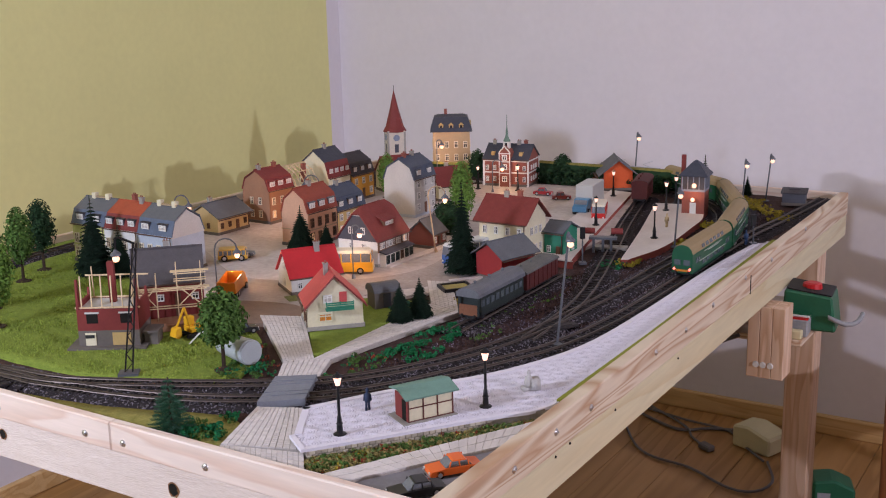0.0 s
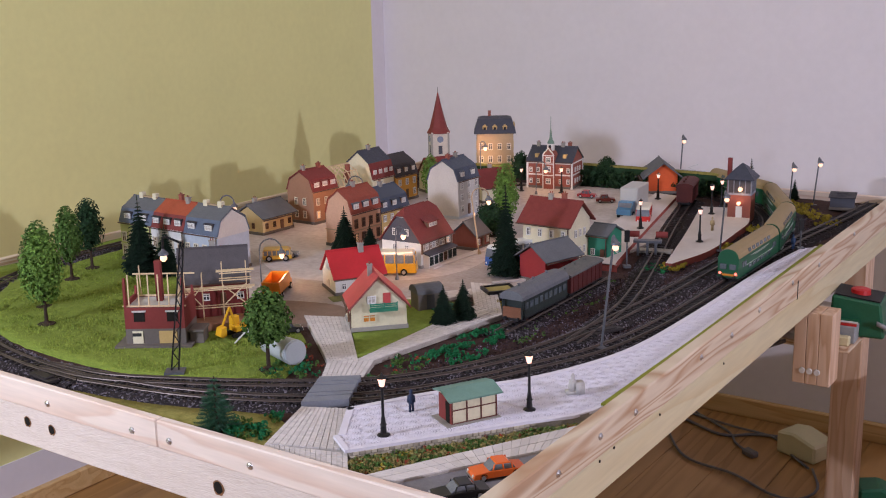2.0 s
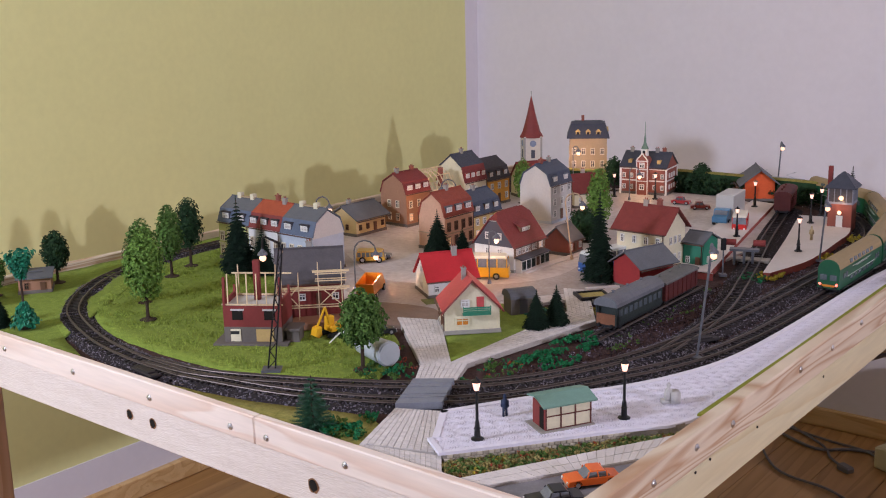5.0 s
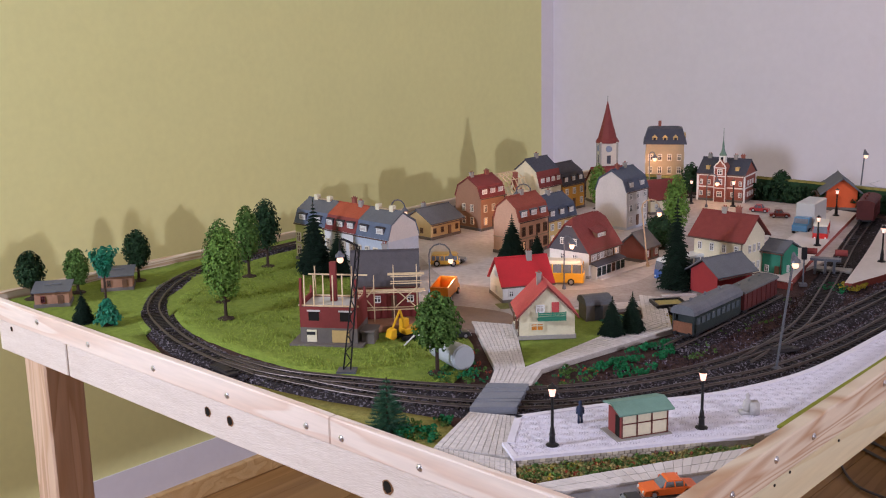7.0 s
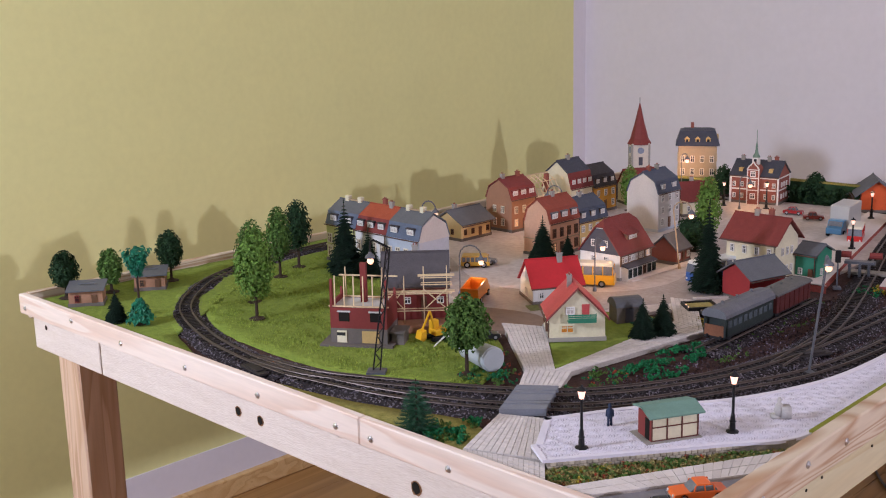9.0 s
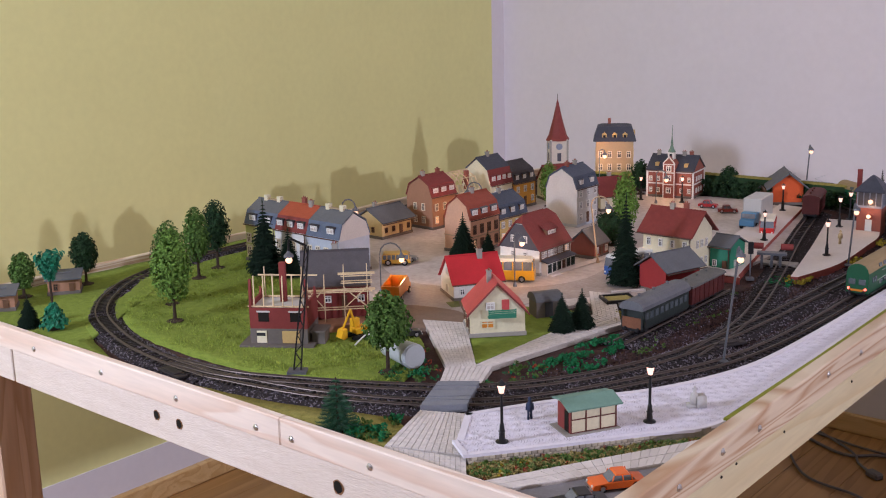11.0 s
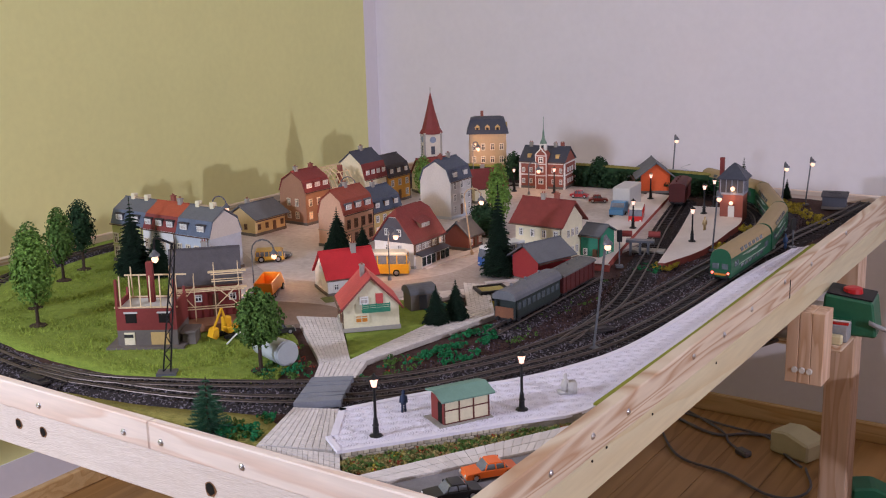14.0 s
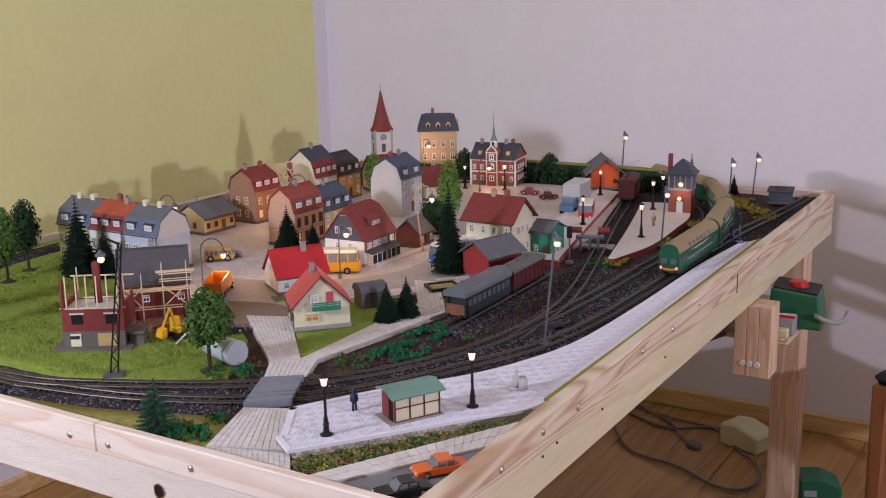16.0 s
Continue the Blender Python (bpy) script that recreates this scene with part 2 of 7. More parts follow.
CURTAIN = mat("curtained_window_glass", (0.50, 0.44, 0.40), 0.3, 0.35, 220, spec=0.5)
SURROUND = paint("cream_window_surround", (0.70, 0.62, 0.48), 0.6, 0.05)
DARKFRAME = paint("black_green_frame", (0.02, 0.035, 0.03), 0.5, 0.1)
GUTTER = paint("brown_gutter", (0.10, 0.055, 0.04), 0.5)


# ---- mesh helpers ----
def box(bm, x0, y0, z0, x1, y1, z1):
    v = [bm.verts.new(p) for p in ((x0, y0, z0), (x1, y0, z0), (x1, y1, z0), (x0, y1, z0), (x0, y0, z1), (x1, y0, z1), (x1, y1, z1), (x0, y1, z1))]
    for f in ((3, 2, 1, 0), (4, 5, 6, 7), (0, 1, 5, 4), (1, 2, 6, 5), (2, 3, 7, 6), (3, 0, 4, 7)):
        bm.faces.new([v[i] for i in f])


def bar(bm, a, b, r, n=6, r2=None):
    """A round or square bar from a to b."""
    a, b = Vector(a), Vector(b)
    q = (b - a).to_track_quat("Z", "Y")
    r2 = r if r2 is None else r2
    rings = []
    for p, rr in ((a, r), (b, r2)):
        rings.append([bm.verts.new(p + q @ Vector((rr * math.cos(6.2832 * (i + .5) / n), rr * math.sin(6.2832 * (i + .5) / n), 0))) for i in range(n)])
    for i in range(n):
        bm.faces.new((rings[0][i], rings[0][(i + 1) % n], rings[1][(i + 1) % n], rings[1][i]))
    bm.faces.new(rings[0][::-1])
    bm.faces.new(rings[1])


def lathe(bm, prof, n=12, at=(0, 0, 0)):
    """A turned body round z from (radius, height) pairs."""
    rings = [[bm.verts.new((at[0] + max(r, 1e-5) * math.cos(6.2832 * i / n), at[1] + max(r, 1e-5) * math.sin(6.2832 * i / n), at[2] + z)) for i in range(n)] for r, z in prof]
    for a, b in zip(rings, rings[1:]):
        for i in range(n):
            bm.faces.new((a[i], a[(i + 1) % n], b[(i + 1) % n], b[i]))
    bm.faces.new(rings[0][::-1])
    bm.faces.new(rings[-1])


def prism(bm, poly, a, b, axis="x"):
    """A polygon of pairs swept along an axis from a to b: x takes (y, z) pairs, y takes (x, z), z takes (x, y)."""
    put = {"x": lambda p, t: (t, p[0], p[1]), "y": lambda p, t: (p[0], t, p[1]), "z": lambda p, t: (p[0], p[1], t)}[axis]
    A, B = [bm.verts.new(put(p, a)) for p in poly], [bm.verts.new(put(p, b)) for p in poly]
    n = len(poly)
    for i in range(n):
        bm.faces.new((A[i], A[(i + 1) % n], B[(i + 1) % n], B[i]))
    bm.faces.new(A[::-1])
    bm.faces.new(B)
    bmesh.ops.recalc_face_normals(bm, faces=bm.faces)


def slab(bm, pts, t):
    """A flat polygon with thickness t below it."""
    pts = [Vector(p) for p in pts]
    n = (pts[1] - pts[0]).cross(pts[2] - pts[0]).normalized()
    if n.z < 0:
        n = -n
    A, B = [bm.verts.new(p) for p in pts], [bm.verts.new(p - n * t) for p in pts]
    k = len(pts)
    for i in range(k):
        bm.faces.new((A[i], B[i], B[(i + 1) % k], A[(i + 1) % k]))
    bm.faces.new(A)
    bm.faces.new(B[::-1])
    bmesh.ops.recalc_face_normals(bm, faces=bm.faces)


def mesh(name, bm, material, bevel=0.0, smooth=False):
    if bevel:
        bmesh.ops.bevel(bm, geom=bm.edges[:], offset=bevel, segments=1, affect="EDGES", clamp_overlap=True)
    me = bpy.data.meshes.new(name)
    bm.to_mesh(me)
    bm.free()
    for m in material if isinstance(material, (list, tuple)) else [material]:
        me.materials.append(m)
    if smooth:
        for p in me.polygons:
            p.use_smooth = True
    return me


def part(name, bm, material, parent, label="", bevel=0.0, smooth=False, at=None):
    ob = new(name, bm if isinstance(bm, bpy.types.Mesh) else mesh(name, bm, material, bevel, smooth))
    ob.parent = parent
    if at is not None:
        ob.matrix_basis = at
    return tagged(ob, label)


def thing(name, x, y, z, rz, label, category, group="", kind=""):
    ob = new(name)
    ob.empty_display_size = 0.02
    ob.matrix_basis = pose(x, y, z, 0, 0, rz)
    return tagged(ob, label, category, group, kind)


def single(name, bm, material, label, category, group="", kind="", bevel=0.0, smooth=False, at=None):
    ob = new(name, bm if isinstance(bm, bpy.types.Mesh) else mesh(name, bm, material, bevel, smooth))
    if at is not None:
        ob.matrix_basis = at
    return tagged(ob, label, category, group, kind)


def B():
    return bmesh.new()


def spline(pts, step):
    """Points about a step apart on a smooth line through pts."""
    P = [Vector(p).to_3d() for p in pts]
    P = [2 * P[0] - P[1]] + P + [2 * P[-1] - P[-2]]
    out = []
    for i in range(1, len(P) - 2):
        n = max(2, int((P[i + 1] - P[i]).length / step))
        for k in range(n):
            t = k / n
            a, b, c, d = P[i - 1], P[i], P[i + 1], P[i + 2]
            out.append(0.5 * ((2 * b) + (c - a) * t + (2 * a - 5 * b + 4 * c - d) * t * t + (3 * b - a - 3 * c + d) * t ** 3))
    out.append(P[-2])
    return out


def sides(line):
    """The sideways direction at each point of a line."""
    return [((line[min(i + 1, len(line) - 1)] - line[max(i - 1, 0)]).normalized().cross(Vector((0, 0, 1)))).normalized() for i in range(len(line))]

# ---- room ----
XW, YW, ZF, XE, YS, ZC = -1.624, 2.006, -0.675, 3.3, -3.0, 1.83


def wall(name, x0, y0, x1, y1, m, label):
    bm = B()
    box(bm, x0, y0, ZF, x1, y1, ZC)
    return single(name, bm, m, label, "wall", kind="structure")


wall("wall_west", XW - 0.1, YS, XW, 1.946, YELLOW, "plain wall painted matt olive yellow")
wall("wall_west_edge", XW - 0.1, 1.946, XW, YW, WHITEWALL, "narrow white painted strip beside the corner")
wall("wall_north", XW - 0.1, YW, XE, YW + 0.1, WHITEWALL, "plain white painted wall behind the layout")
wall("wall_east", XE, YS, XE + 0.1, YW + 0.1, WHITEWALL, "plain white painted room wall")
wall("wall_south", XW - 0.1, YS - 0.1, XE + 0.1, YS, WHITEWALL, "plain white painted room wall")
bm = B()
box(bm, XW, YS, ZC, XE, YW, ZC + 0.05)
single("ceiling", bm, CEIL, "plain white room ceiling", "ceiling", kind="structure")
floor = thing("floor", 0, 0, 0, 0, "varnished orange-brown wooden floor boards", "floor", kind="structure")
for i in range(36):
    bm = B()
    x = XW + 0.137 * i
    box(bm, x, YS, ZF - 0.02, min(x + 0.1355, XE), YW, ZF + 0.0004 * (i % 2))
    part("plank", bm, FLOOR, floor, at=pose(0, 0, 0))
bm = B()
box(bm, XW, YS, ZF - 0.04, XE, YW, ZF - 0.004)
part("subfloor", bm, BLACK, floor)
BASEB = grain("pine_baseboard", (0.64, 0.42, 0.19), (0.54, 0.32, 0.12), (1.2, 14, 24), 5, rough=0.4)
bm = B()
box(bm, XW + 0.018, YW - 0.018, ZF, XE, YW, ZF + 0.05)
single("baseboard_north", bm, BASEB, "pine baseboard along the white wall", "baseboard", kind="structure", bevel=0.003)
bm = B()
box(bm, XW, YS, ZF, XW + 0.018, YW, ZF + 0.05)
single("baseboard_west", bm, BASEB, "pine baseboard along the yellow wall", "baseboard", kind="structure", bevel=0.003)
bm = B()
box(bm, XW, YS, ZF + 0.05, XW + 0.004, YW - 0.06, ZF + 0.13)
single("trim_white_strip", bm, WHITEWALL, "white painted strip above the baseboard", "trim", kind="structure")

# ---- table frame ----
YT, ZB = 1.64, -0.012
table = thing("layout_table", -0.6, 0.8, ZF, 0, "pine timber frame table carrying the model railway", "table")
TI = table.matrix_basis.inverted()


def tpart(name, bm, m, label="", bevel=0.0015):
    return part(name, bm, m, table, label, bevel, at=TI)


def beam(bm, a, b, w, z0a, z1a, z0b, z1b, side):
    """A board from a to b, w thick towards side, with its lower and upper edges at each end."""
    a, b = Vector((*a, 0)), Vector((*b, 0))
    s = Vector((*side, 0)) * w
    v = [bm.verts.new((p + o) + Vector((0, 0, z))) for p, z0, z1 in ((a, z0a, z1a), (b, z0b, z1b)) for o in (Vector(), s) for z in (z0, z1)]
    for f in ((0, 1, 3, 2), (4, 6, 7, 5), (0, 4, 5, 1), (2, 3, 7, 6), (1, 5, 7, 3), (0, 2, 6, 4)):
        bm.faces.new([v[i] for i in f])
    bmesh.ops.recalc_face_normals(bm, faces=bm.faces)


# near side: top strip in two lengths over a wide rough board
for x0, x1 in ((-1.25, -0.4185), (-0.418, 0.0)):
    bm = B()
    beam(bm, (x0, 0), (x1, 0), 0.012, -0.0195, 0.0130, -0.0195, 0.0130, (0, 1))
    tpart("rim_strip", bm, PINE, "planed pine strip")
for x0, x1 in ((-1.213, -1.0045), (-1.0, -0.02)):
    bm = B()
    beam(bm, (x0, 0.004), (x1, 0.004), 0.02, -0.071, -0.020, -0.071, -0.020, (0, 1))
    tpart("frame_board", bm, PINE_ROUGH, "rough sawn pine board")
bm = B()
beam(bm, (0, 0.0), (-0.026, 1.655), -0.018, -0.0165, 0.0205, -0.032, 0.0145, (1, 0))
tpart("rim_board", bm, PINE_Y, "pine board with bold grain")
bm = B()
beam(bm, (-0.0012, 0.0), (-0.0272, 1.655), -0.018, -0.060, -0.0172, -0.078, -0.0327, (1, 0))
tpart("frame_board", bm, PINE_SAP, "plain yellowish pine board under the rim")
for y, z in ((0.085, -0.030), (0.10, -0.041), (0.12, -0.038), (0.225, -0.024), (0.26, -0.022), (0.385, -0.028), (0.60, -0.031)):
    bm = B()
    bar(bm, (-0.0012 - 0.0157 * y, y, z), (-0.0002 - 0.0157 * y, y, z), 0.0017, 6)
    tpart("nail_hole", bm, BLACK, "", 0)
bm = B()
box(bm, -0.0150, 0.929, -0.026, -0.0142, 0.933, 0.004)
tpart("slot", bm, BLACK, "dark vertical split in the board", 0)
bm = B()
beam(bm, (-1.25, 0.012), (-1.225, 1.64), 0.012, -0.03, 0.014, -0.03, 0.014, (1, 0))
tpart("rim_board", bm, PINE_Y)
bm = B()
beam(bm, (-1.225, 1.655), (-0.044, 1.655), -0.012, -0.03, 0.014, -0.03, 0.014, (0, 1))
tpart("rim_board", bm, PINE)
bm = B()
box(bm, -1.225, 0.02, -0.03, -0.046, 1.63, ZB)
tpart("base_board", bm, EARTH, "earth-coloured base board", 0)
for lx, ly, s in ((-1.1535, 0.026, 0.065), (-0.071, 1.50, 0.058), (-1.15, 1.5, 0.06)):
    bm = B()
    box(bm, lx - s / 2, ly, ZF, lx + s / 2, ly + s, -0.03)
    tpart("leg", bm, LEG, "reddish pine leg", 0.003)
# screws along the rims
screw = B()
bmesh.ops.create_uvsphere(screw, u_segments=10, v_segments=6, radius=0.0042, matrix=Matrix.Diagonal((1, 1, 0.45, 1)))
box(screw, -0.0026, -0.0004, 0.0014, 0.0026, 0.0004, 0.0023)
screw = mesh("screw", screw, STEEL, smooth=True)
for x, z in ((-1.23, -0.008), (-1.075, 0.0), (-0.93, -0.006), (-0.765, -0.006), (-0.605, -0.006), (-0.458, -0.0075), (-0.399, -0.007), (-0.281, -0.0075)):
    part("screw", screw, None, table, at=TI @ pose(x, -0.0002, z, 90, 20, 0))
for y, z in ((0.131, 0.0), (0.224, 0.004), (0.313, 0.0), (0.512, 0.004), (0.625, 0.001), (0.74, 0.006), (0.90, 0.008), (1.05, 0.003), (1.28, 0.01)):
    part("screw", screw, None, table, at=TI @ pose(0.0002 - 0.0157 * y, y, z, 90, 10, 90))
hole = B()
rnd = random.Random(77)
for rad, y in ((0.0088, 0.0), (0.0068, 0.0004)):
    ring = [hole.verts.new((rad * rnd.uniform(.86, 1.1) * math.cos(a * .5236), rad * rnd.uniform(.8, 1.15) * math.sin(a * .5236), y)) for a in range(12)]
    hole.faces.new(ring).material_index = 0 if y == 0 else 1
hole = mesh("drill_hole", hole, (mat("torn_hole_edge", (0.26, 0.13, 0.06), 0.9, 0.4, 300, 0.5), BLACK))
for x, z, s in ((-0.654, -0.040, 0.8), (-0.608, -0.041, 0.8), (-0.333, -0.046, 1.0), (-1.17, -0.03, 0.5)):
    part("drill_hole", hole, None, table, at=TI @ pose(x, 0.0036, z, 90, 0, 0) @ Matrix.Scale(s, 4))


# ---- ground ----
def patch(name, pts, z0, z1, m, label, category="ground", step=None, rough=0.0):
    """A flat piece of ground cover with its outline smoothed, and uneven on top."""
    bm = B()
    line = spline(pts + [pts[0]], 0.02)[:-1] if step is None else [Vector(p).to_3d() for p in pts]
    top = [bm.verts.new((p.x, p.y, z1)) for p in line]
    bot = [bm.verts.new((p.x, p.y, z0)) for p in line]
    n = len(line)
    for i in range(n):
        bm.faces.new((bot[i], bot[(i + 1) % n], top[(i + 1) % n], top[i]))
    f = bm.faces.new(top)
    bmesh.ops.triangulate(bm, faces=[f])
    if rough:
        for _ in range(4):
            bmesh.ops.subdivide_edges(bm, edges=[e for e in bm.edges if e.calc_length() > 0.035], cuts=1, use_grid_fill=False)
            bmesh.ops.triangulate(bm, faces=bm.faces[:])
        for v in bm.verts:
            if v.co.z > z1 - 1e-5:
                v.co.z += rough * (noise.noise(v.co * 14) + 0.5 * noise.noise(v.co * 45))
    bmesh.ops.recalc_face_normals(bm, faces=bm.faces)
    return single(name, bm, m, label, category, kind="structure", smooth=bool(rough))


bm = B()
nx, ny = 60, 80
vs = [[bm.verts.new((-1.236 + 1.19 * i / nx, 0.013 + 1.628 * j / ny, -0.003 + 0.002 * noise.noise(Vector((i * .9, j * .9, 0))))) for j in range(ny + 1)] for i in range(nx + 1)]
for i in range(nx):
    for j in range(ny):
        bm.faces.new((vs[i][j], vs[i + 1][j], vs[i + 1][j + 1], vs[i][j + 1]))
single("ground", bm, EARTH, "brown scenic earth covering the board", "ground", kind="structure", smooth=True)
LAWN = [(-0.40, 0.165), (-0.50, 0.143), (-0.60, 0.112), (-0.75, 0.107), (-0.88, 0.127), (-0.99, 0.185), (-1.08, 0.29), (-1.13, 0.42), (-1.145, 0.60), (-1.06, 0.62), (-0.80, 0.50), (-0.66, 0.40), (-0.545, 0.36), (-0.46, 0.29)]
patch("ground_lawn", LAWN, -0.008, 0.001, GRASS, "bright green static grass lawn", rough=0.0022)
patch("ground_lawn_outer", [(-1.23, 0.02), (-0.80, 0.018), (-0.865, 0.056), (-0.94, 0.089), (-1.012, 0.130), (-1.078, 0.188), (-1.126, 0.243), (-1.168, 0.32), (-1.193, 0.42), (-1.20, 0.6), (-1.205, 1.0), (-1.235, 1.0)], -0.008, 0.001, GRASS, "bright green static grass by the rim", rough=0.002)
patch("ground_dry_strip", [(-0.80, 0.016), (-0.28, 0.015), (-0.33, 0.095), (-0.48, 0.055), (-0.62, 0.03)], -0.008, 0.0, DRYGRASS, "strip of dry yellow grass by the rim", rough=0.0018)
patch("ground_square", [(-0.70, 0.415), (-0.52, 0.42), (-0.43, 0.60), (-0.36, 0.70), (-0.40, 0.86), (-0.33, 0.875), (-0.325, 1.18), (-0.44, 1.49), (-0.60, 1.55), (-1.0, 1.5), (-1.06, 1.2), (-1.06, 0.62), (-0.83, 0.50)], -0.008, 0.0015, STREET, "pale worn street and square of the town", step=1, rough=0.0)
patch("ground_roadway", [(-0.655, 0.445), (-0.56, 0.445), (-0.46, 0.62), (-0.40, 0.71), (-0.455, 0.86), (-0.52, 0.89), (-0.505, 0.73), (-0.575, 0.62), (-0.74, 0.56), (-0.95, 0.68), (-0.985, 0.62), (-0.80, 0.50)], -0.006, 0.0022, mat("worn_roadway", (0.30, 0.25, 0.225), 0.8, 0.15, 25, 0.2, colour2=(0.43, 0.38, 0.35)), "worn brownish roadway across the town square")
patch("ground_garden", [(-0.500, 0.428), (-0.47, 0.3955), (-0.443, 0.3665), (-0.415, 0.3365), (-0.388, 0.306), (-0.374, 0.306), (-0.345, 0.45), (-0.335, 0.53), (-0.42, 0.565), (-0.525, 0.505)], -0.006, 0.004, GRASS, "green garden lawn round the cream house", rough=0.001)
patch("ground_yard", [(-0.66, 0.385), (-0.56, 0.365), (-0.50, 0.42), (-0.55, 0.47), (-0.66, 0.44)], -0.006, 0.0025, mat("brown_yard", (0.22, 0.15, 0.11), 0.9, 0.2, 60, 0.3), "brown gravel yard behind the building site")


def inside(x, y, poly):
    c = False
    for (x0, y0), (x1, y1) in zip(poly, poly[1:] + poly[:1]):
        if (y0 > y) != (y1 > y) and x < (x1 - x0) * (y - y0) / (y1 - y0) + x0:
            c = not c
    return c


# static grass fibres standing on the lawn
rnd = random.Random(61)
vv, ff = [], []
while len(ff) < 26000:
    x, y = rnd.uniform(-1.14, -0.40), rnd.uniform(0.11, 0.61)
    if not inside(x, y, LAWN) or noise.noise(Vector((x * 40, y * 40, 0))) < rnd.uniform(-0.5, 0.3):
        continue
    a, h, w = rnd.random() * 6.28, rnd.uniform(.0012, .0030), rnd.uniform(.0005, .0011)
    c, d = math.cos(a), math.sin(a)
    k = len(vv)
    vv += [(x - c * w, y - d * w, 0.0), (x + c * w, y + d * w, 0.0), (x + rnd.gauss(0, .0012), y + rnd.gauss(0, .0012), 0.0012 + h)]
    ff.append((k, k + 1, k + 2))
me = bpy.data.meshes.new("lawn_fibres")
me.from_pydata(vv, [], ff)
me.materials.append(mat("grass_fibre", (0.17, 0.235, 0.03), 0.9, 0.2, 60, each=0.35, colour2=(0.30, 0.375, 0.06)))
single("lawn_fibres", me, None, "short bright green static grass fibres", "grass", kind="stuff")


# ---- paved paths ----
def paved(name, a0, a1, b0, b1, nu, nv, z, m, mj, label, gap=0.11):
    """A four-sided strip paved with single slabs in rows, over a joint bed."""
    p = thing(name, 0, 0, 0, 0, label, "path", kind="structure")
    a0, a1, b0, b1 = (Vector((*q, z)) for q in (a0, a1, b0, b1))
    bm = B()
    slab(bm, (a0, a1, b1, b0), 0.006)
    part("bed", bm, mj, p)
    at = lambda u, v: (a0.lerp(a1, u)).lerp(b0.lerp(b1, u), v)
    for i in range(nu):
        for j in range(nv):
            bm = B()
            g = gap / 2
            slab(bm, [at((i + s) / nu, (j + t) / nv) + Vector((0, 0, 0.0012 + 0.0003 * random.random())) for s, t in ((g, g), (1 - g, g), (1 - g, 1 - g), (g, 1 - g))], 0.0012)
            part("slab", bm, m, p)
    return p


paved("path_front", (-0.288, 0.030), (-0.205, 0.062), (-0.325, 0.128), (-0.278, 0.150), 12, 20, 0.003, SLAB, JOINT, "pale square paving slabs leading to the crossing")
paved("path_corner", (-0.275, 0.0135), (-0.165, 0.0135), (-0.288, 0.029), (-0.200, 0.056), 16, 5, 0.0028, SLAB, JOINT, "pale square paving slabs beside the rim")
paved("path_junction", (-0.362, 0.203), (-0.322, 0.232), (-0.40, 0.262), (-0.352, 0.296), 9, 9, 0.003, SLAB, JOINT, "pale square paving slabs beyond the crossing")
paved("path_town", (-0.40, 0.262), (-0.368, 0.284), (-0.56, 0.40), (-0.50, 0.425), 10, 24, 0.0032, SLAB, JOINT, "pale path of slabs towards the town")
paved("path_sheds", (-0.352, 0.296), (-0.372, 0.284), (-0.315, 0.545), (-0.375, 0.565), 6, 36, 0.0034, SLAB, JOINT, "pale path of slabs past the garden")
paved("path_shop", (-0.315, 0.545), (-0.375, 0.565), (-0.41, 0.68), (-0.45, 0.67), 6, 14, 0.0036, SLAB, JOINT, "pale path of slabs to the square")
crossing = thing("level_crossing", 0, 0, 0, 0, "grey boarded level crossing over two tracks", "crossing", kind="structure")
CROSS = mat("crossing_board", (0.20, 0.21, 0.24), 0.8, 0.1, 80, 0.2)
for v0, v1 in ((0, 0.19), (0.225, 0.335), (0.37, 0.63), (0.665, 0.775), (0.81, 1.0)):
    bm = B()
    a0, a1, b0, b1 = Vector((-0.325, 0.128, 0.0095)), Vector((-0.285, 0.163, 0.0095)), Vector((-0.362, 0.203, 0.0095)), Vector((-0.322, 0.232, 0.0095))
    slab(bm, [a0.lerp(b0, v0), a1.lerp(b1, v0), a1.lerp(b1, v1), a0.lerp(b0, v1)], 0.009)
    part("board", bm, CROSS, crossing)
# small road at the corner with its kerbed pavement
patch("road", [(-0.118, 0.0135), (-0.05, 0.0135), (-0.020, 0.04), (-0.022, 0.19), (-0.030, 0.176), (-0.118, 0.030)], -0.006, 0.0015, ROAD, "dark grey model road at the corner", "road", step=1)
paved("pavement", (-0.158, 0.0135), (-0.120, 0.0285), (-0.036, 0.238), (-0.025, 0.180), 2, 22, 0.0035, SLAB, JOINT, "pale slab pavement beside the small road", 0.05)


# ---- tracks ----
GAUGE = 0.0172


def sweep(line, off, prof):
    """A strip of constant cross-section along a line, moved sideways by off."""
    bm, sd = B(), sides(line)
    rows = [[bm.verts.new(p + s * (off + u) + Vector((0, 0, z))) for u, z in prof] for p, s in zip(line, sd)]
    n = len(prof)
    for a, b in zip(rows, rows[1:]):
        for i in range(n):
            bm.faces.new((a[i], a[(i + 1) % n], b[(i + 1) % n], b[i]))
    bm.faces.new(rows[0])
    bm.faces.new(rows[-1])
    bmesh.ops.recalc_face_normals(bm, faces=bm.faces)
    return bm


